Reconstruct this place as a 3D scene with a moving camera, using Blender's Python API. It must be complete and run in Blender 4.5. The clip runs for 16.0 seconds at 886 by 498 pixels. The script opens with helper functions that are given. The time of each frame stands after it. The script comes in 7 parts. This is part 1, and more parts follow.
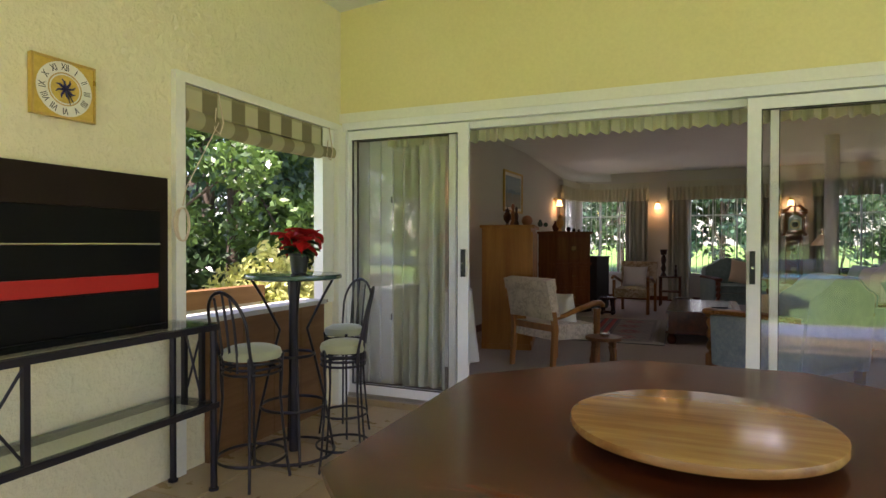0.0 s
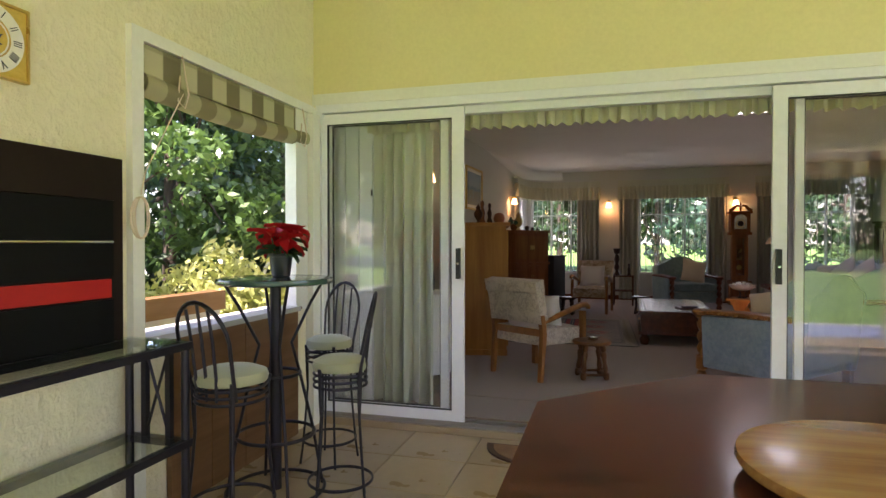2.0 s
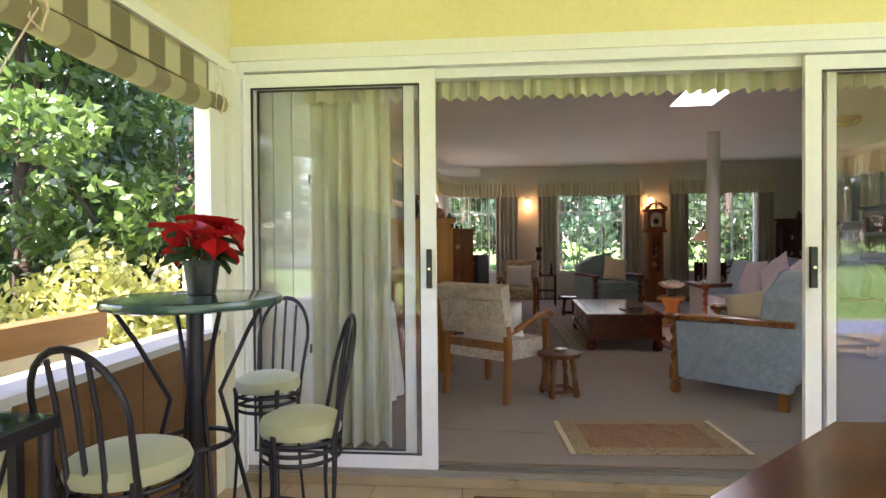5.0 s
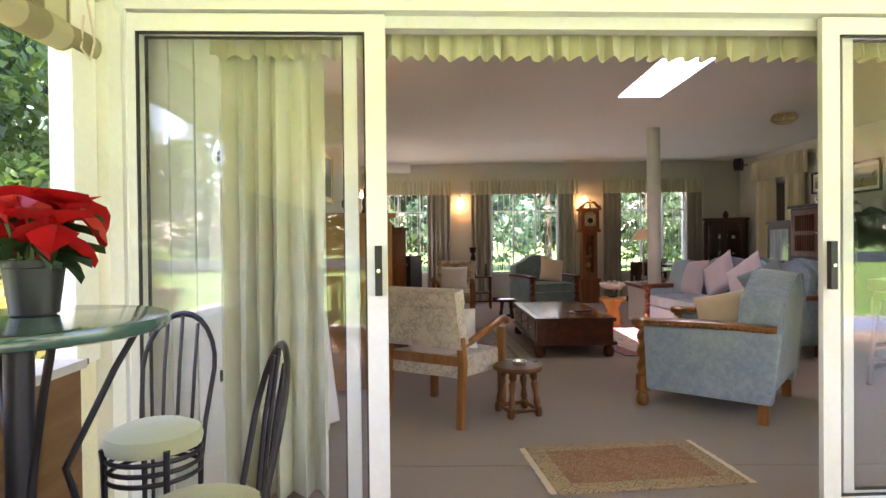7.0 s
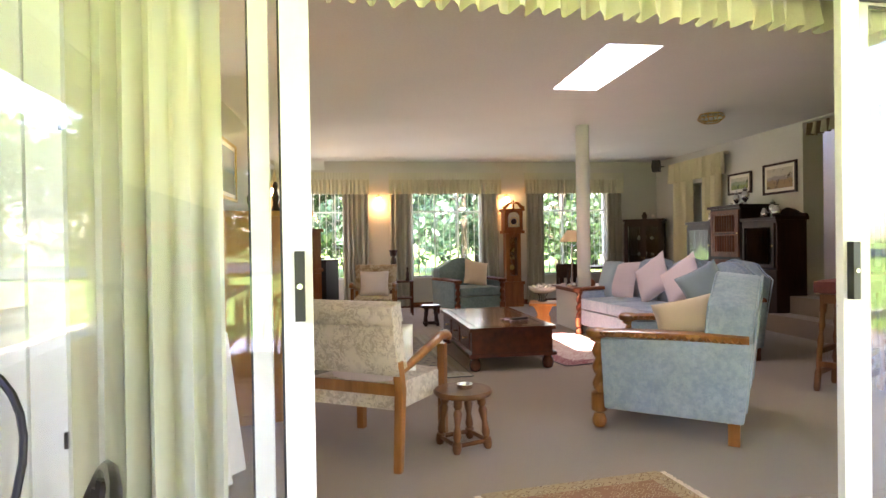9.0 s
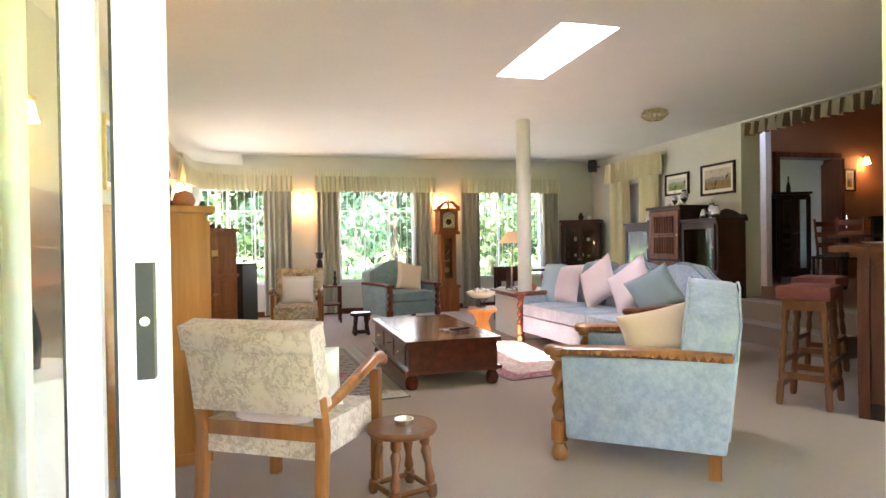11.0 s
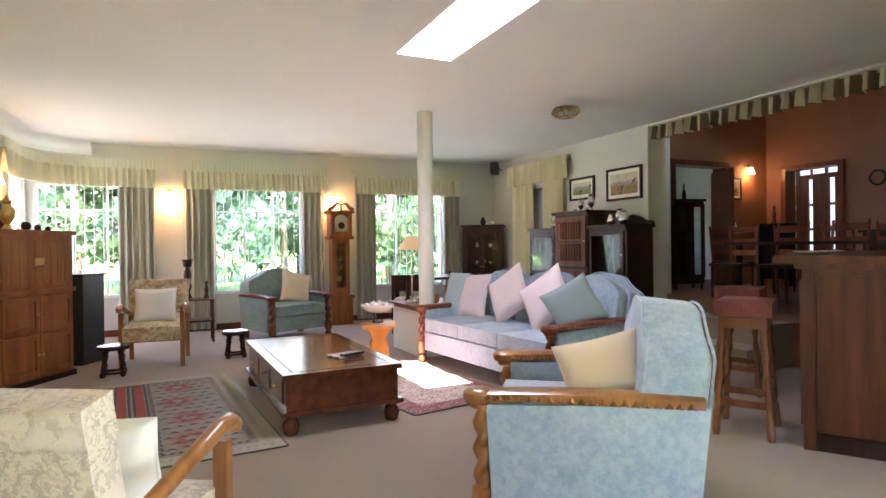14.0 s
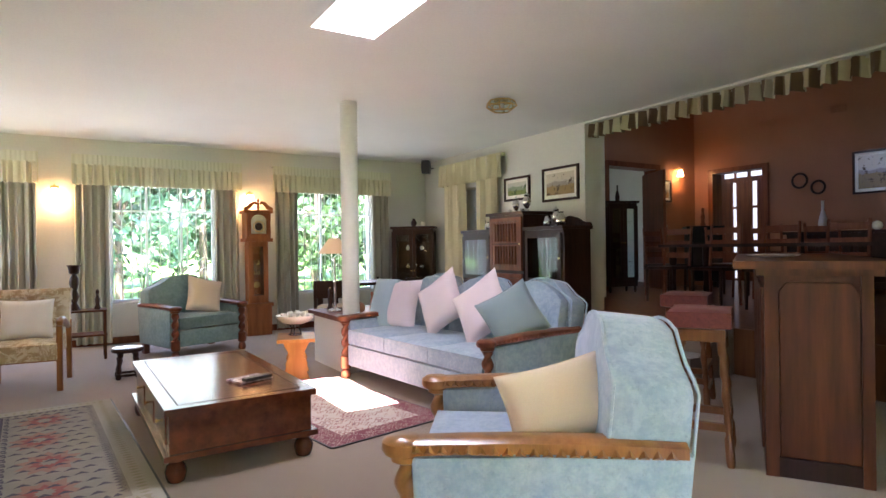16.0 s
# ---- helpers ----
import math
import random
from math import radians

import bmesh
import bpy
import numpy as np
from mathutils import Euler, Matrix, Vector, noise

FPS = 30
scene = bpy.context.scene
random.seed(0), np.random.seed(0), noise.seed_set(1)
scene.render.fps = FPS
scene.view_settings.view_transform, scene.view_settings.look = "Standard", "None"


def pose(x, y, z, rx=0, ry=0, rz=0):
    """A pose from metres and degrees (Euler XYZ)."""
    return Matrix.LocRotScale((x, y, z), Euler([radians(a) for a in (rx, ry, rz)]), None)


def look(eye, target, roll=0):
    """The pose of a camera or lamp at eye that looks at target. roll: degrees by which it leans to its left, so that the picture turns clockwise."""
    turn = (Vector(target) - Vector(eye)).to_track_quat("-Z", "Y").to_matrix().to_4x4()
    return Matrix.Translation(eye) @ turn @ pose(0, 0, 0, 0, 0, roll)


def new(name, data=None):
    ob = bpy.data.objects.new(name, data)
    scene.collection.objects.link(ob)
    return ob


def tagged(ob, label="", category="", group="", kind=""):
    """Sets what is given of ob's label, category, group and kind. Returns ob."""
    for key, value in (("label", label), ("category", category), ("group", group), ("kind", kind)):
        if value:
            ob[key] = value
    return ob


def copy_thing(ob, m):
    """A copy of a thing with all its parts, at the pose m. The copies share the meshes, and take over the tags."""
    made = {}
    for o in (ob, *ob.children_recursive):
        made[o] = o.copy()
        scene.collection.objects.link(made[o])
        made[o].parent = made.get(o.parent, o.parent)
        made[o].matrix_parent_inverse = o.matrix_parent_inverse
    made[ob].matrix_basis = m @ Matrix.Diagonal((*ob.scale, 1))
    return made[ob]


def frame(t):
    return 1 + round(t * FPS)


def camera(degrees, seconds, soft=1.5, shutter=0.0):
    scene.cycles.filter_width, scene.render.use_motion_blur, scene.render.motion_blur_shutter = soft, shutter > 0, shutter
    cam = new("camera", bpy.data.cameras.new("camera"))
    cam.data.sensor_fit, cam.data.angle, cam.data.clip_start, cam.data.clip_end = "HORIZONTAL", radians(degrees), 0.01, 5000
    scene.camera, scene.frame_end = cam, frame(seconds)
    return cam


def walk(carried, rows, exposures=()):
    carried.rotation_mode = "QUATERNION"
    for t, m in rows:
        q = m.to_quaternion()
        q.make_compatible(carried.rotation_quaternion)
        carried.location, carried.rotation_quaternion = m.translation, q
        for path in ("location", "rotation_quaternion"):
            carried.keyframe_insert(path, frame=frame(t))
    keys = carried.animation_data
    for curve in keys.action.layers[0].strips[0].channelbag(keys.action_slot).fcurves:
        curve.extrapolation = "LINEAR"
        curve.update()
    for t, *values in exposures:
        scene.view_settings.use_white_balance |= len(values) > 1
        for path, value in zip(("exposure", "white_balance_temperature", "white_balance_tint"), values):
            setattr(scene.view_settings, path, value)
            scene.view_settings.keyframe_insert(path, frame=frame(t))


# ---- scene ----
cam = camera(74.6, 16.0)
PATH = [
    (0, (0.415, 0.061, 1.179), (-0.46, 1.86, 1.157), 0.1),
    (0.5, (0.25, 0.114, 1.192), (-0.575, 1.936, 1.165), 0.2),
    (1, (0.117, 0.157, 1.17), (-0.653, 2.003, 1.146), 0.1),
    (1.5, (-0.019, 0.225, 1.16), (-0.728, 2.095, 1.137), 0.0),
    (2, (-0.165, 0.315, 1.167), (-0.817, 2.206, 1.145), -0.0),
    (2.5, (-0.322, 0.426, 1.161), (-0.912, 2.336, 1.138), -0.0),
    (3, (-0.448, 0.503, 1.165), (-0.972, 2.433, 1.142), -0.1),
    (3.5, (-0.551, 0.608, 1.157), (-1.005, 2.556, 1.135), -0.1),
    (4, (-0.646, 0.739, 1.169), (-1.044, 2.699, 1.146), -0.2),
    (6.5, (-0.965, 1.44, 1.156), (-1.074, 3.437, 1.133), -0.6),
    (7, (-1.02, 1.618, 1.139), (-1.048, 3.617, 1.118), -0.6),
    (7.5, (-1.089, 1.773, 1.144), (-1.03, 3.772, 1.123), -0.7),
    (8, (-1.114, 1.916, 1.134), (-0.977, 3.911, 1.114), -0.8),
    (8.5, (-1.129, 2.089, 1.144), (-0.921, 4.078, 1.125), -0.9),
    (9, (-1.132, 2.242, 1.145), (-0.859, 4.223, 1.127), -0.9),
    (11.5, (-1.045, 2.985, 1.162), (-0.479, 4.903, 1.146), -0.9),
    (12, (-1.02, 3.122, 1.174), (-0.397, 5.023, 1.161), -0.9),
    (12.5, (-0.989, 3.252, 1.187), (-0.307, 5.132, 1.173), -0.9),
    (13, (-0.946, 3.367, 1.178), (-0.202, 5.223, 1.166), -0.9),
    (13.5, (-0.884, 3.496, 1.181), (-0.087, 5.33, 1.172), -0.8),
    (14, (-0.822, 3.618, 1.178), (0.024, 5.43, 1.17), -0.7),
    (14.5, (-0.763, 3.734, 1.176), (0.135, 5.52, 1.169), -0.7),
    (15, (-0.696, 3.85, 1.188), (0.257, 5.608, 1.181), -0.8),
    (15.5, (-0.622, 3.971, 1.197), (0.381, 5.702, 1.194), -0.8),
    (16, (-0.539, 4.076, 1.189), (0.511, 5.778, 1.185), -0.8),
]
EXPOSURES = [(0, 1.9, 6600, 34), (4, 2.62, 6600, 34), (7, 3.3, 6780, 35), (9, 4.0, 6850, 31),
             (11.5, 4.9, 6500, 27), (12.5, 5.25, 6400, 27), (14, 4.55, 6200, 26), (15, 4.25, 6150, 26),
             (16, 4.5, 6080, 26)]
walk(cam, [(t, look(eye, target, roll)) for t, eye, target, roll in PATH], EXPOSURES)

# ---- daylight ----
SUN_UP = 61.0
world = bpy.data.worlds.new("sky")
scene.world = world
world.use_nodes = True
wn = world.node_tree.nodes
sky = wn.new("ShaderNodeTexSky")
sky.sky_type, sky.sun_disc = "NISHITA", False
sky.sun_elevation, sky.sun_rotation = radians(SUN_UP), radians(178)
world.node_tree.links.new(sky.outputs[0], wn["Background"].inputs[0])
wn["Background"].inputs[1].default_value = 0.15
sun = new("sun", bpy.data.lights.new("sun", "SUN"))
sun.data.energy, sun.data.angle, sun.data.color = 5.0, radians(0.5), (1.0, 0.95, 0.86)
sun.matrix_world = look((-4.2, -20, 36), (0, 0, 0))

# fill lamps added in the window openings, to top up the daylight indoors
def day(name, place, target, w, h, watts, colour=(0.93, 0.97, 1.0)):
    ob = new(name, bpy.data.lights.new(name, "AREA"))
    ob.data.shape, ob.data.size, ob.data.size_y = "RECTANGLE", w, h
    ob.data.energy, ob.data.color = watts, colour
    ob.matrix_world = look(place, target)
    return ob


# watts of each added window lamp; they tilt up to brighten the ceiling
WIN = 0.6
day("fill_window_1", (-1.825, 12.72, 1.3), (-1.825, 0, 5), 1.2, 1.5, WIN)
day("fill_window_2", (0.395, 12.72, 1.3), (0.395, 0, 5), 1.2, 1.5, WIN)
day("fill_window_3", (2.83, 12.72, 1.3), (2.83, 0, 5), 1.2, 1.5, WIN)
day("fill_window_4", (-2.50, 12.05, 1.3), (3, 12.0, 3), 1.1, 1.5, WIN)
day("fill_skylight", (0.96, 7.095, 2.84), (0.96, 7.095, 0), 0.44, 1.26, 2.1)


def lamp(name, place, watts, size=0.03, colour=(1.0, 0.62, 0.28)):
    ob = new(name, bpy.data.lights.new(name, "POINT"))
    ob.data.energy, ob.data.shadow_soft_size, ob.data.color = watts, size, colour
    ob.location = place
    return ob


# ---- materials ----
def shader(name):
    m = bpy.data.materials.new(name)
    m.use_nodes = True
    t = m.node_tree
    return m, t, t.nodes["Principled BSDF"]


def node(t, kind, **values):
    n = t.nodes.new(kind)
    for key, value in values.items():
        n.inputs[key].default_value = value
    return n


def coords(t, scale=(1, 1, 1), turn=(0, 0, 0), src="Object"):
    c = t.nodes.new("ShaderNodeTexCoord")
    mp = node(t, "ShaderNodeMapping", Scale=scale, Rotation=turn)
    t.links.new(c.outputs[src], mp.inputs[0])
    return mp.outputs[0]


def ramp(t, fac, stops):
    r = t.nodes.new("ShaderNodeValToRGB")
    while len(r.color_ramp.elements) < len(stops):
        r.color_ramp.elements.new(0.5)
    for e, (p, c) in zip(r.color_ramp.elements, stops):
        e.position, e.color = p, (*c, 1)
    t.links.new(fac, r.inputs[0])
    return r.outputs[0]


def mix(t, fac, a, b, mode="MIX"):
    n = t.nodes.new("ShaderNodeMix")
    n.data_type, n.blend_type = "RGBA", mode
    for sock, v in ((n.inputs[0], fac), (n.inputs[6], a), (n.inputs[7], b)):
        if isinstance(v, (int, float)):
            sock.default_value = v
        elif isinstance(v, tuple):
            sock.default_value = (*v, 1)
        else:
            t.links.new(v, sock)
    return n.outputs[2]


def noise_fac(t, vec, scale, detail=4, rough=0.55):
    n = node(t, "ShaderNodeTexNoise", Scale=scale, Detail=detail, Roughness=rough)
    t.links.new(vec, n.inputs["Vector"])
    return n.outputs[0]


def bump(t, bsdf, height, strength=0.2, dist=0.01):
    b = node(t, "ShaderNodeBump", Strength=strength, Distance=dist)
    t.links.new(height, b.inputs["Height"])
    t.links.new(b.outputs[0], bsdf.inputs["Normal"])


def surface(name, c1, c2, rough=0.6, metal=0.0, big=1.5, fine=60, relief=0.15, dist=0.004, sheen=0.0, coat=0.0, vary=0.0):
    """Two colours over a broad and a fine noise, with relief."""
    m, t, b = shader(name)
    v = coords(t)
    f1, f2 = noise_fac(t, v, big), noise_fac(t, v, fine, 6)
    col = mix(t, ramp(t, f1, [(0.3, (0, 0, 0)), (0.7, (1, 1, 1))]), c1, c2)
    col = mix(t, 0.25, col, mix(t, f2, tuple(x * 0.7 for x in c1), tuple(min(1, x * 1.25) for x in c2)))
    if vary:
        o = t.nodes.new("ShaderNodeObjectInfo")
        h = node(t, "ShaderNodeHueSaturation")
        mr = node(t, "ShaderNodeMapRange")
        mr.inputs[3].default_value, mr.inputs[4].default_value = 1 - vary, 1 + vary
        t.links.new(o.outputs["Random"], mr.inputs[0])
        t.links.new(mr.outputs[0], h.inputs["Value"])
        t.links.new(col, h.inputs["Color"])
        col = h.outputs[0]
    t.links.new(col, b.inputs["Base Color"])
    rr = node(t, "ShaderNodeMapRange")
    rr.inputs[3].default_value, rr.inputs[4].default_value = max(0.02, rough - 0.12), min(1, rough + 0.12)
    t.links.new(f1, rr.inputs[0])
    t.links.new(rr.outputs[0], b.inputs["Roughness"])
    b.inputs["Metallic"].default_value = metal
    b.inputs["Sheen Weight"].default_value = sheen
    b.inputs["Coat Weight"].default_value = coat
    b.inputs["Coat Roughness"].default_value = 0.12
    if relief:
        bump(t, b, f2, relief, dist)
    return m


def wood(name, dark, light, rough=0.35, coat=0.3, grain=(14, 14, 1.2), axis="Z", scale=1.0):
    """Timber with long grain along one axis, pores and a little polish."""
    m, t, b = shader(name)
    g = {"X": (grain[2], grain[0], grain[1]), "Y": (grain[0], grain[2], grain[1]), "Z": grain}[axis]
    v = coords(t, tuple(x * scale for x in g))
    f1, f2 = noise_fac(t, v, 1.0, 5, 0.6), noise_fac(t, v, 6.0, 6, 0.7)
    broad = noise_fac(t, coords(t), 1.3)
    col = ramp(t, f1, [(0.34, dark), (0.5, tuple((a + c) / 2 for a, c in zip(dark, light))), (0.66, light)])
    col = mix(t, 0.3, col, mix(t, f2, tuple(x * 0.5 for x in dark), light))
    col = mix(t, mix(t, 0.5, (0, 0, 0), broad), col, tuple(x * 0.7 for x in dark))
    t.links.new(col, b.inputs["Base Color"])
    b.inputs["Roughness"].default_value = rough
    b.inputs["Coat Weight"].default_value = coat
    b.inputs["Coat Roughness"].default_value = 0.15
    b.inputs["Specular IOR Level"].default_value = 0.2
    bump(t, b, f2, 0.12, 0.002)
    return m


def glow(name, colour, power):
    m, t, b = shader(name)
    b.inputs["Base Color"].default_value = (*colour, 1)
    b.inputs["Emission Color"].default_value = (*colour, 1)
    b.inputs["Emission Strength"].default_value = power
    return m


def pane_material(name, tint=(0.985, 0.99, 0.988), ior=1.5, rough=0.0):
    m, t, b = shader(name)
    t.nodes.remove(b)
    lw = node(t, "ShaderNodeLayerWeight", Blend=0.5)
    p5 = t.nodes.new("ShaderNodeMath")
    p5.operation = "POWER"
    t.links.new(lw.outputs["Facing"], p5.inputs[0])
    p5.inputs[1].default_value = 5.0
    fr = t.nodes.new("ShaderNodeMath")
    fr.operation = "MULTIPLY_ADD"
    t.links.new(p5.outputs[0], fr.inputs[0])
    fr.inputs[1].default_value, fr.inputs[2].default_value = 0.9, ((ior - 1) / (ior + 1)) ** 2
    clear = node(t, "ShaderNodeBsdfTransparent", Color=(*tint, 1))
    gloss = node(t, "ShaderNodeBsdfGlossy", Roughness=rough)
    mx = t.nodes.new("ShaderNodeMixShader")
    for i, s in enumerate((fr, clear, gloss)):
        t.links.new(s.outputs[0], mx.inputs[i])
    t.links.new(mx.outputs[0], t.nodes["Material Output"].inputs[0])
    return m


def floral(name, ground, leaf, bloom, scale=9.0, sheen=0.2):
    m, t, b = shader(name)
    v = coords(t)
    warp = node(t, "ShaderNodeTexNoise", Scale=scale * 0.8, Detail=3)
    t.links.new(v, warp.inputs[0])
    vm = mix(t, 0.16, v, warp.outputs[1])
    vor = node(t, "ShaderNodeTexVoronoi", Scale=scale)
    t.links.new(vm, vor.inputs["Vector"])
    petals = ramp(t, vor.outputs[0], [(0.22, (1, 1, 1)), (0.34, (0, 0, 0))])
    leaves = ramp(t, noise_fac(t, vm, scale * 2.6, 5, 0.75), [(0.47, (0, 0, 0)), (0.54, (1, 1, 1))])
    thick = ramp(t, noise_fac(t, v, scale * 0.55, 2), [(0.34, (0, 0, 0)), (0.46, (1, 1, 1))])
    col = mix(t, mix(t, 1.0, leaves, thick, "MULTIPLY"), ground, leaf)
    col = mix(t, mix(t, 0.6, (0, 0, 0), petals), col, bloom)
    weave = noise_fac(t, v, 260, 2)
    t.links.new(mix(t, mix(t, 0.18, (0, 0, 0), weave), col, tuple(x * 0.6 for x in ground)), b.inputs["Base Color"])
    b.inputs["Roughness"].default_value, b.inputs["Sheen Weight"].default_value = 0.85, sheen
    bump(t, b, weave, 0.25, 0.002)
    return m


def velvet(name, c1, c2, sheen=0.35):
    m, t, b = shader(name)
    v = coords(t)
    f = ramp(t, noise_fac(t, v, 5, 6, 0.7), [(0.38, (0, 0, 0)), (0.62, (1, 1, 1))])
    g = ramp(t, noise_fac(t, v, 28, 5, 0.7), [(0.42, (0, 0, 0)), (0.6, (1, 1, 1))])
    rub = ramp(t, noise_fac(t, v, 45, 6, 0.8), [(0.56, (0, 0, 0)), (0.68, (1, 1, 1))])
    nap = mix(t, mix(t, 0.5, f, g), c1, c2)
    t.links.new(mix(t, mix(t, 0.45, (0, 0, 0), rub), nap, tuple(x * 0.55 for x in c1)), b.inputs["Base Color"])
    b.inputs["Roughness"].default_value, b.inputs["Sheen Weight"].default_value = 0.7, sheen
    b.inputs["Sheen Roughness"].default_value = 0.4
    bump(t, b, noise_fac(t, v, 300, 3), 0.2, 0.002)
    return m


M = {}
M["plaster_yellow"] = surface("plaster_yellow", (0.76, 0.67, 0.31), (0.80, 0.71, 0.35), 0.8, fine=45, relief=0.25, dist=0.006)
M["plaster_rough"] = surface("plaster_rough", (0.78, 0.70, 0.44), (0.83, 0.75, 0.50), 0.85, fine=26, relief=0.9, dist=0.02)
M["white_wall"] = surface("white_wall", (0.62, 0.61, 0.55), (0.66, 0.65, 0.59), 0.75, fine=40, relief=0.15)
M["ceiling_white"] = surface("ceiling_white", (0.75, 0.76, 0.70), (0.79, 0.80, 0.74), 0.85, fine=50, relief=0.1)
M["ceiling_patio"] = surface("ceiling_patio", (0.74, 0.73, 0.66), (0.78, 0.77, 0.70), 0.85, fine=50, relief=0.1)
M["terracotta_wall"] = surface("terracotta_wall", (0.25, 0.105, 0.052), (0.30, 0.135, 0.07), 0.8, fine=40, relief=0.2)
M["alu_white"] = surface("alu_white", (0.80, 0.80, 0.77), (0.84, 0.84, 0.81), 0.35, fine=30, relief=0.03)
M["track_alu"] = surface("track_alu", (0.30, 0.27, 0.23), (0.40, 0.37, 0.32), 0.4, 0.6, fine=40, relief=0.05)
M["trim_cream"] = surface("trim_cream", (0.78, 0.76, 0.64), (0.82, 0.80, 0.70), 0.5, fine=40, relief=0.1)
M["black_plastic"] = surface("black_plastic", (0.012, 0.012, 0.013), (0.02, 0.02, 0.02), 0.4, relief=0.05)
M["black_steel"] = surface("black_steel", (0.004, 0.004, 0.004), (0.008, 0.008, 0.007), 0.55, 0.0, fine=80, relief=0.05)
M["brown_steel"] = surface("brown_steel", (0.014, 0.008, 0.006), (0.025, 0.016, 0.012), 0.55, 0.0, relief=0.1)
M["red_paint"] = surface("red_paint", (0.42, 0.012, 0.008), (0.5, 0.02, 0.012), 0.4, relief=0.03)
M["iron"] = surface("iron", (0.018, 0.017, 0.022), (0.04, 0.035, 0.04), 0.42, 0.6, fine=120, relief=0.1)
M["iron_bronze"] = surface("iron_bronze", (0.03, 0.022, 0.018), (0.06, 0.045, 0.035), 0.4, 0.6, fine=120, relief=0.1)
M["green_stone"] = surface("green_stone", (0.02, 0.06, 0.045), (0.05, 0.11, 0.085), 0.12, fine=90, big=9, relief=0.02, coat=0.5)
M["seat_sage"] = surface("seat_sage", (0.30, 0.31, 0.17), (0.38, 0.38, 0.22), 0.85, fine=200, relief=0.2, sheen=0.3)
M["tile"] = surface("tile", (0.33, 0.24, 0.13), (0.43, 0.32, 0.185), 0.3, fine=18, big=2.5, relief=0.06, vary=0.12)
M["grout"] = surface("grout", (0.25, 0.20, 0.13), (0.32, 0.26, 0.18), 0.9, fine=80, relief=0.3)
M["carpet"] = surface("carpet", (0.20, 0.138, 0.093), (0.25, 0.176, 0.122), 0.95, fine=320, big=0.8, relief=0.6, dist=0.006, sheen=0.3)
M["paving"] = surface("paving", (0.17, 0.21, 0.33), (0.23, 0.28, 0.41), 0.5, fine=30, relief=0.2)
M["wood_mahogany"] = wood("wood_mahogany", (0.06, 0.015, 0.007), (0.17, 0.045, 0.018), 0.2, 0.7, axis="Y")
M["wood_table"] = wood("wood_table", (0.012, 0.003, 0.002), (0.20, 0.048, 0.014), 0.24, 0.35, grain=(7, 7, 1.6), axis="X")
M["wood_susan"] = wood("wood_susan", (0.30, 0.12, 0.025), (0.66, 0.36, 0.10), 0.25, 0.5, axis="X", scale=1.5)
M["wood_honey"] = wood("wood_honey", (0.20, 0.07, 0.016), (0.46, 0.20, 0.06), 0.3, 0.5)
M["wood_pine"] = wood("wood_pine", (0.34, 0.12, 0.022), (0.64, 0.30, 0.075), 0.45, 0.12, grain=(9, 9, 0.8))
M["wood_oak"] = wood("wood_oak", (0.11, 0.04, 0.015), (0.24, 0.10, 0.038), 0.42, 0.15)
M["wood_dark"] = wood("wood_dark", (0.018, 0.008, 0.005), (0.06, 0.022, 0.012), 0.45, 0.12)
M["wood_red"] = wood("wood_red", (0.10, 0.026, 0.011), (0.26, 0.08, 0.032), 0.38, 0.2)
M["wood_panel"] = wood("wood_panel", (0.17, 0.08, 0.03), (0.28, 0.15, 0.065), 0.55, 0.1, axis="Y")
M["velvet"] = velvet("velvet", (0.21, 0.285, 0.365), (0.345, 0.41, 0.475))
M["velvet_green"] = velvet("velvet_green", (0.12, 0.20, 0.20), (0.22, 0.31, 0.30))
M["floral"] = floral("floral", (0.64, 0.55, 0.47), (0.42, 0.345, 0.285), (0.52, 0.43, 0.355), 15.0)
M["floral_brown"] = floral("floral_brown", (0.58, 0.50, 0.36), (0.34, 0.24, 0.13), (0.46, 0.34, 0.2), 8.0)
M["cream_cloth"] = surface("cream_cloth", (0.66, 0.51, 0.35), (0.72, 0.58, 0.42), 0.9, fine=220, relief=0.25, sheen=0.2)
M["white_cloth"] = surface("white_cloth", (0.78, 0.76, 0.75), (0.84, 0.82, 0.80), 0.9, fine=220, relief=0.25, sheen=0.2)
M["pink_cloth"] = surface("pink_cloth", (0.62, 0.50, 0.50), (0.68, 0.56, 0.56), 0.9, fine=220, relief=0.25, sheen=0.2)
M["blue_cloth"] = surface("blue_cloth", (0.30, 0.39, 0.43), (0.38, 0.47, 0.50), 0.9, fine=220, relief=0.25, sheen=0.2)
M["slate_cloth"] = surface("slate_cloth", (0.17, 0.22, 0.23), (0.23, 0.28, 0.29), 0.9, fine=220, relief=0.25, sheen=0.2)
M["curtain"] = surface("curtain", (0.60, 0.60, 0.46), (0.67, 0.67, 0.53), 0.9, fine=160, relief=0.15, sheen=0.2)
M["curtain_grey"] = surface("curtain_grey", (0.36, 0.35, 0.27), (0.42, 0.41, 0.33), 0.9, fine=160, relief=0.15, sheen=0.2)
M["valance"] = surface("valance", (0.60, 0.57, 0.38), (0.66, 0.63, 0.45), 0.9, fine=160, relief=0.15, sheen=0.2)
M["cream_drape"] = surface("cream_drape", (0.66, 0.60, 0.40), (0.72, 0.66, 0.46), 0.9, fine=160, relief=0.15, sheen=0.2)
M["red_velvet"] = velvet("red_velvet", (0.10, 0.017, 0.011), (0.17, 0.034, 0.022), 0.04)
M["brass"] = surface("brass", (0.55, 0.36, 0.12), (0.7, 0.48, 0.18), 0.3, 0.9, relief=0.05)
M["silver"] = surface("silver", (0.62, 0.62, 0.60), (0.75, 0.75, 0.73), 0.18, 0.95, relief=0.03)
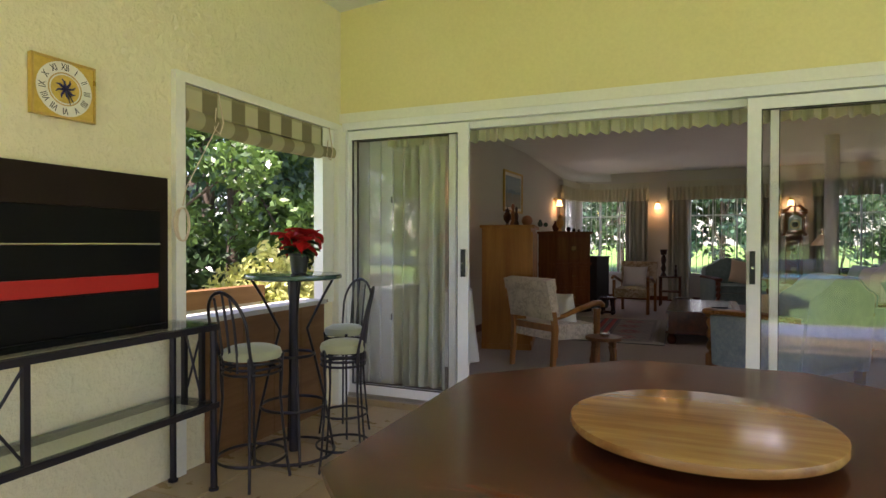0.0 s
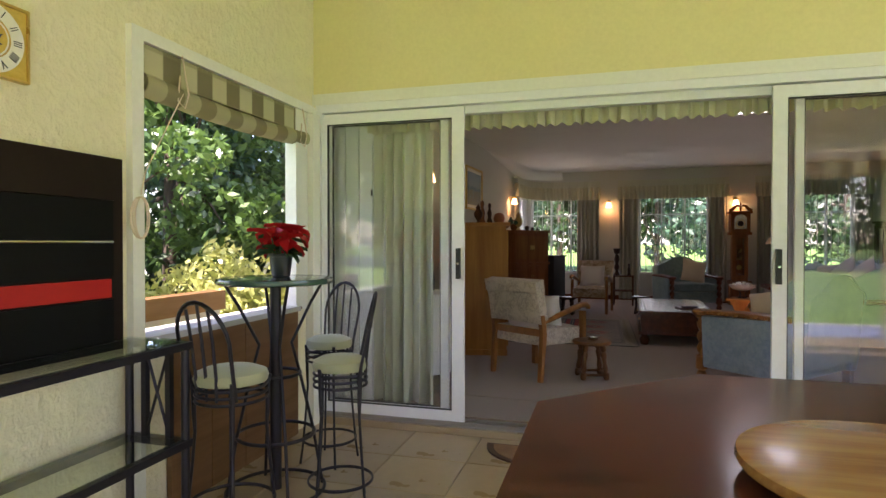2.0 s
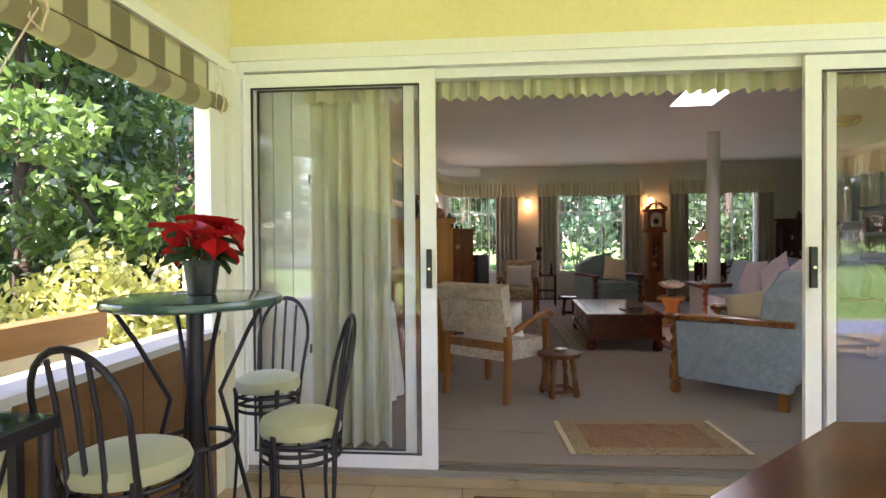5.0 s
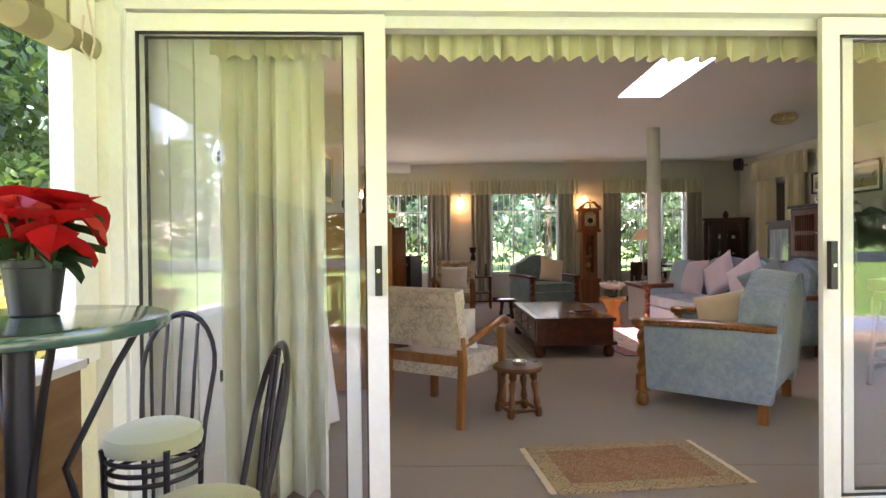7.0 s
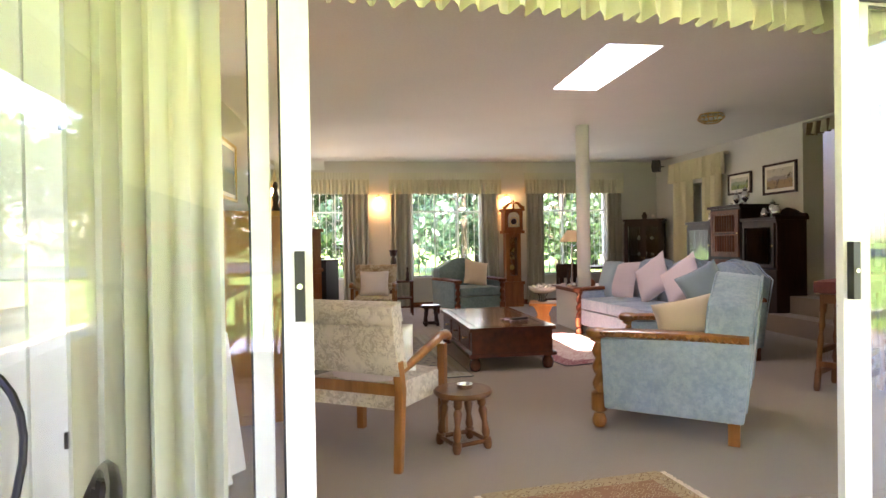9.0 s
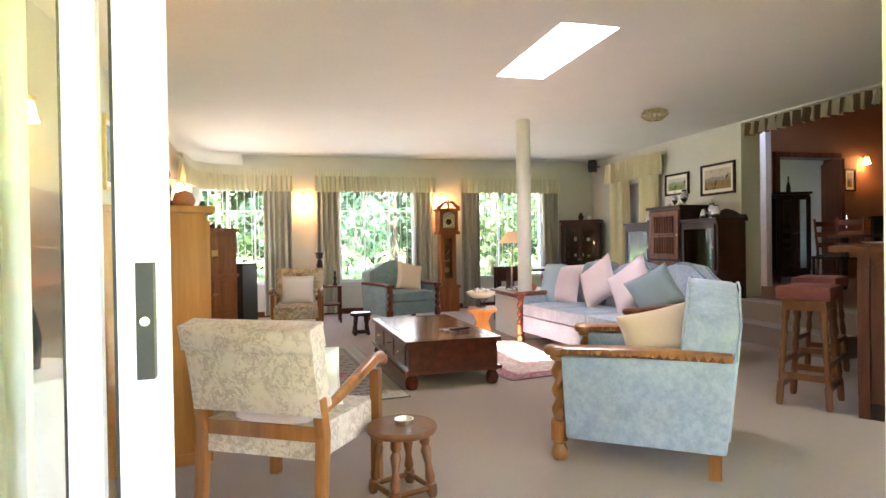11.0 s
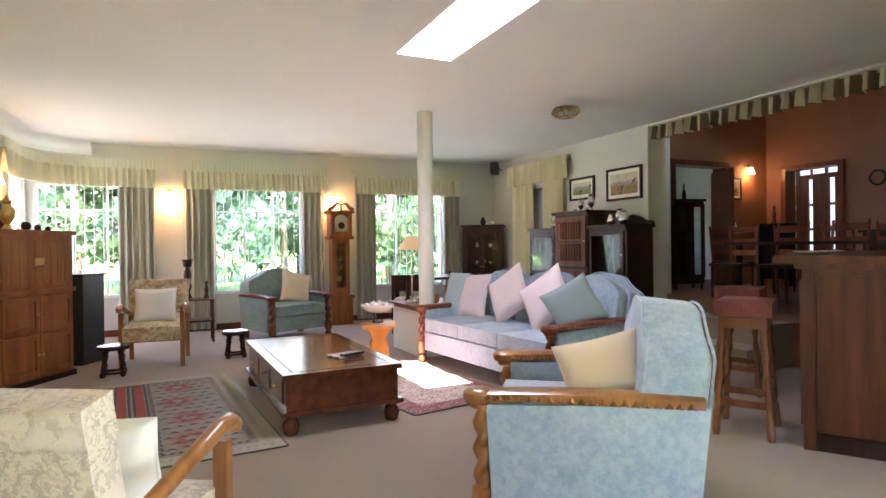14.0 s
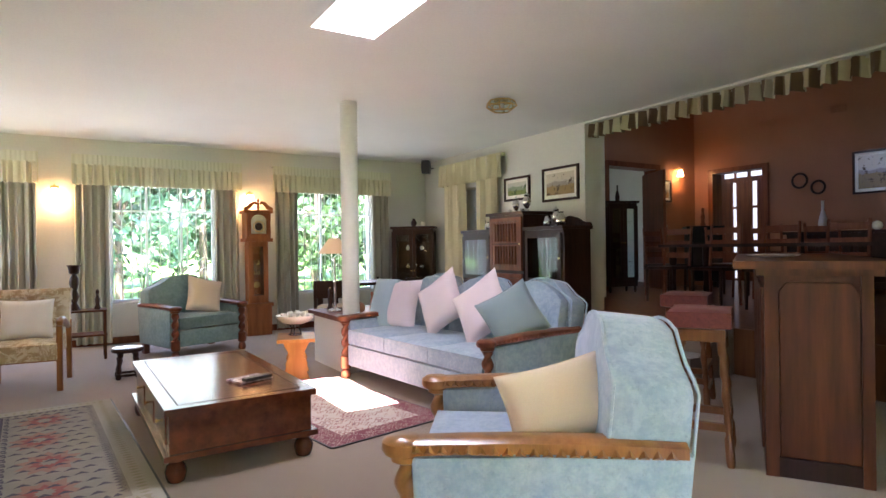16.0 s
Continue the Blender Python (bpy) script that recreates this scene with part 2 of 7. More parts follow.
M["pot_black"] = surface("pot_black", (0.012, 0.013, 0.012), (0.025, 0.025, 0.024), 0.45, relief=0.05)
M["ceramic"] = surface("ceramic", (0.74, 0.70, 0.62), (0.8, 0.77, 0.7), 0.25, relief=0.03, coat=0.4)
M["terracotta"] = surface("terracotta", (0.30, 0.10, 0.045), (0.40, 0.16, 0.075), 0.4, relief=0.1)
M["grass"] = surface("grass", (0.11, 0.23, 0.032), (0.16, 0.30, 0.05), 0.9, fine=120, big=0.6, relief=0.8, dist=0.02)
M["bark"] = surface("bark", (0.05, 0.038, 0.026), (0.10, 0.075, 0.05), 0.95, fine=30, relief=0.8, dist=0.02)
M["soil"] = surface("soil", (0.05, 0.035, 0.022), (0.085, 0.06, 0.04), 0.95, fine=40, relief=0.7, dist=0.02)
M["stone_wall"] = surface("stone_wall", (0.42, 0.40, 0.37), (0.55, 0.53, 0.49), 0.85, fine=20, relief=0.4)
M["drive"] = surface("drive", (0.30, 0.31, 0.25), (0.38, 0.38, 0.32), 0.9, fine=60, relief=0.5)
M["glass"] = pane_material("glass")
M["glass_thin"] = pane_material("glass_thin", (0.90, 0.95, 0.92), 1.45)
M["water"] = surface("water", (0.10, 0.45, 0.62), (0.16, 0.55, 0.72), 0.08, fine=6, relief=0.15)
M["lamp_glass"] = glow("lamp_glass", (1.0, 0.60, 0.22), 2.5)
M["lamp_shade"] = glow("lamp_shade", (0.42, 0.28, 0.15), 0.04)
M["black_steel"].node_tree.nodes["Principled BSDF"].inputs["Specular IOR Level"].default_value = 0.12
M["wood_bar"] = wood("wood_bar", (0.045, 0.012, 0.004), (0.145, 0.044, 0.013), 0.5, 0.02)
M["brown_steel"].node_tree.nodes["Principled BSDF"].inputs["Specular IOR Level"].default_value = 0.12
M["wood_cherry"] = wood("wood_cherry", (0.20, 0.06, 0.018), (0.42, 0.16, 0.052), 0.45, 0.1)


def leaf_material(name, c1, c2):
    m, t, b = shader(name)
    g = t.nodes.new("ShaderNodeNewGeometry")
    col = mix(t, g.outputs["Random Per Island"], c1, c2)
    t.nodes.remove(b)
    d = node(t, "ShaderNodeBsdfDiffuse")
    tr = node(t, "ShaderNodeBsdfTranslucent")
    gl = node(t, "ShaderNodeBsdfGlossy", Roughness=0.35)
    m1, m2 = node(t, "ShaderNodeMixShader", Fac=0.35), node(t, "ShaderNodeMixShader", Fac=0.06)
    t.links.new(col, d.inputs[0])
    t.links.new(col, tr.inputs[0])
    t.links.new(d.outputs[0], m1.inputs[1])
    t.links.new(tr.outputs[0], m1.inputs[2])
    t.links.new(m1.outputs[0], m2.inputs[1])
    t.links.new(gl.outputs[0], m2.inputs[2])
    t.links.new(m2.outputs[0], t.nodes["Material Output"].inputs[0])
    return m


M["leaf_mid"] = leaf_material("leaf_mid", (0.05, 0.11, 0.025), (0.16, 0.28, 0.065))
M["leaf_dark"] = leaf_material("leaf_dark", (0.025, 0.06, 0.02), (0.06, 0.12, 0.04))
M["leaf_lime"] = leaf_material("leaf_lime", (0.42, 0.46, 0.12), (0.66, 0.66, 0.26))
M["leaf_blue"] = leaf_material("leaf_blue", (0.035, 0.095, 0.055), (0.10, 0.20, 0.115))
M["leaf_red"] = leaf_material("leaf_red", (0.42, 0.008, 0.008), (0.62, 0.02, 0.02))
M["leaf_rust"] = leaf_material("leaf_rust", (0.18, 0.06, 0.03), (0.3, 0.13, 0.08))


# ---- building helpers ----
def part(name, bm, material, parent=None, label="", smooth=False, bevel=0.0):
    if bevel:
        bmesh.ops.bevel(bm, geom=[e for e in bm.edges if len(e.link_faces) == 2 and e.calc_face_angle(0) > 0.6],
                        offset=bevel, segments=2, affect="EDGES", profile=0.6)
    me = bpy.data.meshes.new(name)
    bmesh.ops.recalc_face_normals(bm, faces=bm.faces)
    bm.to_mesh(me)
    bm.free()
    me.materials.append(M[material] if isinstance(material, str) else material)
    if smooth:
        me.polygons.foreach_set("use_smooth", [True] * len(me.polygons))
        me.set_sharp_from_angle(angle=radians(45))
    ob = new(name, me)
    if parent is not None:
        ob.parent = parent
    if label:
        ob["label"] = label
    return ob


def thing(name, m, label, category, group="", kind=""):
    ob = new(name)
    ob.empty_display_size = 0.1
    ob.matrix_world = m
    return tagged(ob, label, category, group, kind)


def setting(name, bm, material, label="", category="", bevel=0.0, smooth=False):
    ob = part(name, bm, material, None, "", smooth, bevel)
    return tagged(ob, label, category, "", "structure")


def B():
    return bmesh.new()


def box(bm, x0, y0, z0, x1, y1, z1, m=None):
    """A box from corner to corner."""
    vs = [bm.verts.new((x, y, z)) for x in (x0, x1) for y in (y0, y1) for z in (z0, z1)]
    for f in ((0, 1, 3, 2), (4, 6, 7, 5), (0, 4, 5, 1), (2, 3, 7, 6), (0, 2, 6, 4), (1, 5, 7, 3)):
        bm.faces.new([vs[i] for i in f])
    if m is not None:
        bmesh.ops.transform(bm, matrix=m, verts=vs)
    return bm


def cbox(bm, c, s, m=None):
    return box(bm, c[0] - s[0] / 2, c[1] - s[1] / 2, c[2] - s[2] / 2, c[0] + s[0] / 2, c[1] + s[1] / 2, c[2] + s[2] / 2, m)


def lathe(bm, prof, n=20, at=(0, 0, 0), twist=0.0, lobes=2, m=None):
    """Turn a profile of (radius, height); twist: depth of a spiral lobe."""
    rings = []
    for r, z in prof:
        ring = []
        for i in range(n):
            a = 2 * math.pi * i / n
            k = r * (1 + twist * math.cos(lobes * (a - z * 32))) if twist else r
            p = Vector((k * math.cos(a) + at[0], k * math.sin(a) + at[1], z + at[2]))
            ring.append(bm.verts.new(m @ p if m is not None else p))
        rings.append(ring)
    for a, b in zip(rings, rings[1:]):
        for i in range(n):
            bm.faces.new((a[i], a[(i + 1) % n], b[(i + 1) % n], b[i]))
    bm.faces.new(rings[0][::-1])
    bm.faces.new(rings[-1])
    return bm


def tube(bm, pts, r, n=8, closed=False):
    """A round bar along points; r: one radius or one for each point."""
    pts = [Vector(p) for p in pts]
    k = len(pts)
    rings, up = [], None
    for i, p in enumerate(pts):
        a = pts[(i - 1) % k] if (closed or i) else p
        b = pts[(i + 1) % k] if (closed or i < k - 1) else p
        d = (b - a).normalized()
        if up is None:
            up = d.orthogonal().normalized()
        up = (up - d * up.dot(d)).normalized()
        side = d.cross(up)
        q = r[i] if isinstance(r, (list, tuple)) else r
        rings.append([bm.verts.new(p + (up * math.cos(t) + side * math.sin(t)) * q) for t in (2 * math.pi * j / n for j in range(n))])
    for i in range(k if closed else k - 1):
        a, b = rings[i], rings[(i + 1) % k]
        for j in range(n):
            bm.faces.new((a[j], a[(j + 1) % n], b[(j + 1) % n], b[j]))
    if not closed:
        bm.faces.new(rings[0][::-1])
        bm.faces.new(rings[-1])
    return bm


def arc(c, r, a0, a1, n, plane="xy"):
    out = []
    for i in range(n + 1):
        a = radians(a0 + (a1 - a0) * i / n)
        u, v = r * math.cos(a), r * math.sin(a)
        out.append({"xy": (c[0] + u, c[1] + v, c[2]), "xz": (c[0] + u, c[1], c[2] + v), "yz": (c[0], c[1] + u, c[2] + v)}[plane])
    return out


def puff(bm, sx, sy, sz, m=None, n=10, edge=0.35, corner=0.06):
    """A stuffed pad, sx by sy, sz thick in the middle, thin and slightly hollow at the rim."""
    top, bot = {}, {}
    for i in range(n + 1):
        for j in range(n + 1):
            u, v = 2 * i / n - 1, 2 * j / n - 1
            h = (max(0.0, 1 - abs(u) ** 3) * max(0.0, 1 - abs(v) ** 3)) ** 0.5
            pull = 1 - corner * (1 - abs(u) ** 2) * 0 - corner * ((1 - v * v) * abs(u) ** 3)
            pull2 = 1 - corner * ((1 - u * u) * abs(v) ** 3)
            x, y = u * sx / 2 * pull, v * sy / 2 * pull2
            wob = noise.noise((x * 7 + sx, y * 7, sz * 9)) * sz * 0.08
            z = sz / 2 * (edge + (1 - edge) * h) + wob * h
            top[i, j], bot[i, j] = bm.verts.new((x, y, z)), bm.verts.new((x, y, -z))
    for i in range(n):
        for j in range(n):
            bm.faces.new((top[i, j], top[i + 1, j], top[i + 1, j + 1], top[i, j + 1]))
            bm.faces.new((bot[i, j], bot[i, j + 1], bot[i + 1, j + 1], bot[i + 1, j]))
    for k in range(n):
        for a, b in (((k, 0), (k + 1, 0)), ((n, k), (n, k + 1)), ((k + 1, n), (k, n)), ((0, k + 1), (0, k))):
            bm.faces.new((top[a], bot[a], bot[b], top[b]))
    if m is not None:
        vs = list(top.values()) + list(bot.values())
        bmesh.ops.transform(bm, matrix=m, verts=vs)
    return bm


def slab(bm, outline, y0, y1, m=None):
    """Extrude an outline in x and z from y0 to y1."""
    a = [bm.verts.new((x, y0, z)) for x, z in outline]
    b = [bm.verts.new((x, y1, z)) for x, z in outline]
    bm.faces.new(a)
    bm.faces.new(b[::-1])
    k = len(a)
    for i in range(k):
        bm.faces.new((a[i], b[i], b[(i + 1) % k], a[(i + 1) % k]))
    if m is not None:
        bmesh.ops.transform(bm, matrix=m, verts=a + b)
    return bm


def drape(bm, path, z0, z1, pleat=0.11, depth=0.035, seed=0, flare=0.3, thick=0.006, rows=10, hem=0.0):
    """Pleated cloth hung along a path of (x, y), from z1 down to z0."""
    rnd = random.Random(seed)
    pts = [Vector((*p, 0)) for p in path]
    length = sum((b - a).length for a, b in zip(pts, pts[1:]))
    n = max(8, int(length / pleat * 7))
    ph = [rnd.uniform(-0.8, 0.8) for _ in range(n + 1)]
    cols = []
    for i in range(n + 1):
        s, k = length * i / n, 0
        while k < len(pts) - 2 and s > (pts[k + 1] - pts[k]).length:
            s -= (pts[k + 1] - pts[k]).length
            k += 1
        d = (pts[k + 1] - pts[k]).normalized()
        p, nrm = pts[k] + d * s, Vector((d.y, -d.x, 0))
        u = length * i / n / pleat * 2 * math.pi
        cols.append((p, nrm, u + 0.7 * math.sin(u * 0.23 + seed) + 0.2 * ph[i]))
    front, back = [], []
    for j in range(rows + 1):
        f = j / rows
        z = z1 + (z0 - z1) * f
        fr, bk = [], []
        for i, (p, nrm, u) in enumerate(cols):
            amp = depth * (0.55 + flare * f) * (1 + 0.35 * math.sin(u * 0.31 + seed))
            off = amp * (math.sin(u + 0.5 * f * math.sin(u * 0.4)) + 0.25 * math.sin(2.3 * u + f))
            zz = z + (hem * math.sin(u * 1.0) if j == rows else 0)
            q = p + nrm * off
            fr.append(bm.verts.new((q.x, q.y, zz)))
            q = q + nrm * -thick
            bk.append(bm.verts.new((q.x, q.y, zz)))
        front.append(fr)
        back.append(bk)
    for j in range(rows):
        for i in range(n):
            bm.faces.new((front[j][i], front[j][i + 1], front[j + 1][i + 1], front[j + 1][i]))
            bm.faces.new((back[j][i], back[j + 1][i], back[j + 1][i + 1], back[j][i + 1]))
    for i in range(n):
        bm.faces.new((front[0][i], back[0][i], back[0][i + 1], front[0][i + 1]))
        bm.faces.new((front[rows][i], front[rows][i + 1], back[rows][i + 1], back[rows][i]))
    return bm


def wall_with_holes(bm, axis, at, thick, a0, a1, z0, z1, holes):
    """A wall along x (axis 'x') or y, from at to at+thick, with openings (a0, a1, z0, z1) right through."""
    cuts = sorted({a0, a1, *[h[0] for h in holes], *[h[1] for h in holes]})
    zs = sorted({z0, z1, *[h[2] for h in holes], *[h[3] for h in holes]})
    cuts = [c for c in cuts if a0 <= c <= a1]
    zs = [c for c in zs if z0 <= c <= z1]
    for c0, c1 in zip(cuts, cuts[1:]):
        run = None
        for q0, q1 in zip(zs, zs[1:]):
            mid = ((c0 + c1) / 2, (q0 + q1) / 2)
            solid = not any(h[0] < mid[0] < h[1] and h[2] < mid[1] < h[3] for h in holes)
            if solid:
                run = (run[0], q1) if run else (q0, q1)
            if run and (not solid or q1 == zs[-1]):
                if axis == "x":
                    box(bm, c0, at, run[0], c1, at + thick, run[1])
                else:
                    box(bm, at, c0, run[0], at + thick, c1, run[1])
                run = None
    bmesh.ops.remove_doubles(bm, verts=bm.verts, dist=1e-5)
    bm.verts.index_update()
    seen = {}
    for f in bm.faces:
        seen.setdefault(tuple(sorted(v.index for v in f.verts)), []).append(f)
    bmesh.ops.delete(bm, geom=[f for fs in seen.values() if len(fs) > 1 for f in fs], context="FACES_ONLY")
    return bm

# ---- the house ----
LOW = -0.09                       # the patio lies a step below the lounge
DOOR_Y, FAR_Y = 4.076, 12.75
LEFT_X, RIGHT_X = -2.53, 4.47
CEIL = 2.64
PW = -2.365                       # plaster face of the patio wall
# the patio and its sliding door stand a little askew to the lounge
PATIO = pose(0.56, 4.06, 0, 0, 0, 3.3) @ pose(-0.56, -4.076, 0)
DIN = 0.42                        # floor of the dining room

setting("floor", box(B(), LEFT_X, DOOR_Y + 0.5, -0.12, RIGHT_X + 0.02, FAR_Y, 0.0), "carpet", "fawn wall-to-wall carpet of the lounge", "floor")
setting("floor_door", box(B(), -2.7, DOOR_Y + 0.1, -0.12, 5.0, DOOR_Y + 0.8, -0.003), "carpet", "fawn carpet along the sliding door", "floor")
setting("floor_2", box(B(), RIGHT_X + 0.02, DOOR_Y, 0.0, 9.6, 11.0, DIN), "wood_oak", "raised brown floor of the dining room", "floor")
setting("floor_3", box(B(), 4.4, 11.0, 0.0, 9.6, 15.0, DIN), "wood_oak", "brown floor beyond the dining room door", "floor")
setting("pavement", box(B(), LEFT_X, -1.0, -0.2, 6.0, DOOR_Y, LOW - 0.006), "grout", "grout bed under the patio tiles", "floor")

bm = B()
wall_with_holes(bm, "y", PW - 0.12, 0.12, -1.0, DOOR_Y, -0.2, 3.6, [(2.48, 3.95, 0.72, 2.05)])
setting("wall_patio", bm, "plaster_rough", "rough cream plaster wall with a window opening", "wall")
bm = B()
wall_with_holes(bm, "x", DOOR_Y, 0.16, -2.56, 9.6, -0.2, 3.8, [(-2.345, 2.5, LOW, 2.16)])
setting("wall_south", bm, "plaster_yellow", "smooth yellow plaster wall over the sliding door", "wall")
bm = B()
wall_with_holes(bm, "y", LEFT_X - 0.1, 0.1, DOOR_Y - 0.05, FAR_Y + 0.25, -0.2, 3.2, [(11.45, 12.65, 0.53, 2.1)])
setting("wall_west", bm, "white_wall", "white plastered lounge wall", "wall")
bm = B()
wall_with_holes(bm, "x", FAR_Y, 0.25, LEFT_X, 4.9, -0.2, 3.2, [(-2.45, -1.2, 0.53, 2.1), (-0.25, 1.04, 0.53, 2.1), (2.2, 3.46, 0.53, 2.1)])
setting("wall_north", bm, "white_wall", "white plastered lounge wall with three windows", "wall")
bm = B()
wall_with_holes(bm, "y", RIGHT_X, 0.29, 9.0, FAR_Y, -0.2, 3.2, [(10.75, 11.75, 0.0, 2.1)])
setting("wall_east", bm, "white_wall", "white plastered wall with a curtained doorway", "wall")
setting("wall_lintel", box(B(), RIGHT_X, 4.24, 2.62, RIGHT_X + 0.29, 9.0, 3.8), "white_wall", "white lintel over the dining room opening", "wall")
bm = B()
wall_with_holes(bm, "x", 11.0, 0.2, RIGHT_X + 0.29, 9.6, 0.0, 3.8, [(6.99, 8.25, DIN, 2.56)])
setting("wall_dining_north", bm, "terracotta_wall", "warm terracotta dining room wall with a doorway", "wall")
bm = B()
wall_with_holes(bm, "y", 9.4, 0.2, 4.24, 11.0, 0.0, 3.8, [(9.66, 10.60, DIN, 2.5)])
setting("wall_dining_east", bm, "terracotta_wall", "warm terracotta dining room wall with a doorway", "wall")
bm = B()
box(bm, 4.73, 14.0, 0.0, 9.6, 14.2, 3.2)
box(bm, 9.4, 11.2, 0.0, 9.6, 14.0, 3.2)
setting("wall_back_room", bm, "white_wall", "white wall of the room beyond the dining room", "wall")
bm = B()
box(bm, 11.2, 8.0, 0.0, 11.4, 13.0, 3.8)
box(bm, 9.6, 8.0, 0.0, 11.2, 8.2, 3.8)
box(bm, 9.6, 12.8, 0.0, 11.2, 13.0, 3.8)
setting("wall_hall", bm, "cream_drape", "cream wall of the hall beyond the dining room", "wall")
setting("floor_4", box(B(), 9.6, 8.0, 0.0, 11.4, 13.0, DIN), "wood_oak", "brown floor of the hall", "floor")

# ceilings; the lounge ceiling has the roof window cut out
SKY = (0.735, 1.185, 6.45, 7.74)
bm = B()
for x0, x1, y0, y1 in ((LEFT_X, SKY[0], 4.7, FAR_Y), (SKY[1], RIGHT_X, 4.7, FAR_Y),
                       (SKY[0], SKY[1], 4.7, SKY[2]), (SKY[0], SKY[1], SKY[3], FAR_Y)):
    box(bm, x0, y0, CEIL, x1, y1, CEIL + 0.16)
setting("ceiling", bm, "ceiling_white", "white lounge ceiling with a roof window", "ceiling")
setting("ceiling_door", box(B(), -2.8, DOOR_Y + 0.1, CEIL + 0.003, 5.2, 5.0, CEIL + 0.1), "ceiling_white", "white ceiling strip along the sliding door", "ceiling")
bm = B()
for x0, x1, y0, y1 in ((SKY[0] - 0.05, SKY[0], SKY[2], SKY[3]), (SKY[1], SKY[1] + 0.05, SKY[2], SKY[3]),
                       (SKY[0] - 0.05, SKY[1] + 0.05, SKY[2] - 0.05, SKY[2]), (SKY[0] - 0.05, SKY[1] + 0.05, SKY[3], SKY[3] + 0.05)):
    box(bm, x0, y0, CEIL + 0.16, x1, y1, CEIL + 0.22)
setting("trim_skylight", bm, "ceiling_white", "white shaft of the roof window", "skylight shaft")
setting("ceiling_2", box(box(B(), RIGHT_X + 0.29, DOOR_Y, 3.7, 11.4, 11.2, 3.8), 9.4, 11.2, 3.7, 11.4, 13.0, 3.8), "ceiling_white", "dining room ceiling in shade", "ceiling")
setting("ceiling_3", box(B(), 4.5, 11.2, 2.9, 9.6, 14.2, 3.0), "ceiling_white", "white ceiling of the back room", "ceiling")
bm = B()
slab(bm, [(-2.79, 2.975), (6.0, 3.72), (6.0, 3.84), (-2.79, 3.095)], -0.9, DOOR_Y)
setting("ceiling_patio", bm, "ceiling_patio", "pale sloping patio ceiling", "ceiling")

# rounded cove where the left and far walls meet the ceiling
bm = B()
prev = None
for i in range(25):
    f = i / 24
    cx, cy = (LEFT_X, 9.2 + 2.8 * min(1, f * 1.7)) if f < 0.588 else (LEFT_X, 12.0)
    if f >= 0.588:
        a = (f - 0.588) / 0.412 * math.pi / 2
        cx, cy, nx, ny = LEFT_X + 0.75 - 0.75 * math.cos(a), 12.0 + 0.75 * math.sin(a), math.cos(a), -math.sin(a)
    else:
        nx, ny = 1, 0
    grow = min(1, f * 2.2)
    ring = [bm.verts.new((cx + nx * (0.22 * grow * (1 - math.cos(b)) + 0.002), cy + ny * 0.22 * grow * (1 - math.cos(b)), CEIL - 0.16 * grow * (1 - math.sin(b)) - 0.002)) for b in (k * math.pi / 10 for k in range(6))]
    if prev:
        for k in range(5):
            bm.faces.new((prev[k], prev[k + 1], ring[k + 1], ring[k]))
    prev = ring
setting("trim_cove", bm, "ceiling_white", "rounded white cove under the ceiling", "cove", smooth=True)

bm = B()
box(bm, LEFT_X, DOOR_Y + 0.16, 0, LEFT_X + 0.015, FAR_Y, 0.09)
box(bm, LEFT_X + 0.015, FAR_Y - 0.015, 0, RIGHT_X, FAR_Y, 0.09)
box(bm, RIGHT_X - 0.015, 9.0, 0, RIGHT_X, 10.7, 0.09)
setting("baseboard", bm, "wood_red", "low brown wooden skirting board", "skirting")
# two steps up to the dining room
bm = B()
box(bm, 3.85, 7.2, 0, RIGHT_X + 0.02, 8.9, 0.21)
box(bm, 4.15, 7.2, 0.21, RIGHT_X + 0.02, 8.9, DIN)
setting("stair", bm, "carpet", "two carpeted steps up to the dining room", "steps", bevel=0.015)
# round column
setting("column", lathe(B(), [(0.085, 0.5), (0.085, CEIL)], 32, (1.70, 9.45, 0)), "white_wall", "slim round white column", "column", smooth=True)

# trim round the patio openings
bm = B()
box(bm, PW, DOOR_Y - 0.02, 2.125, 5.8, DOOR_Y + 0.02, 2.2)
box(bm, PW, 2.415, 2.05, PW + 0.035, DOOR_Y - 0.02, 2.105)
box(bm, PW, 2.415, LOW, PW + 0.035, 2.48, 2.05)
setting("trim", bm, "trim_cream", "white painted trim round the patio openings", "trim")
bm = B()
box(bm, PW - 0.06, 3.80, 0.72, PW + 0.02, 3.95, 2.05)
box(bm, PW + 0.001, 3.955, LOW, PW + 0.06, DOOR_Y - 0.022, 2.049)
setting("trim_2", bm, "trim_cream", "cream painted window post", "window post", bevel=0.006)
setting("trim_sill", box(B(), -2.53, 2.48, 0.72, -2.31, 3.80, 0.75), "stone_wall", "narrow grey window sill", "sill", bevel=0.004)

# ---- sliding door ----
door = thing("door_1", pose(0, 0, 0), "white aluminium sliding door, pushed half open", "door", kind="structure")
bm = B()
box(bm, -2.345, DOOR_Y - 0.01, LOW, -2.295, DOOR_Y + 0.13, 2.13)
box(bm, -2.295, DOOR_Y - 0.01, 2.07, 2.5, DOOR_Y + 0.13, 2.13)
box(bm, 2.44, DOOR_Y - 0.01, LOW, 2.5, DOOR_Y + 0.13, 2.07)
part("frame", bm, "alu_white", door, bevel=0.004)
bm = B()
for y in (0.0, 0.04, 0.08):
    box(bm, -2.295, DOOR_Y + y, -0.04, 2.44, DOOR_Y + y + 0.010, -0.014)
box(bm, -2.295, DOOR_Y - 0.012, -0.045, 2.44, DOOR_Y + 0.125, -0.039)
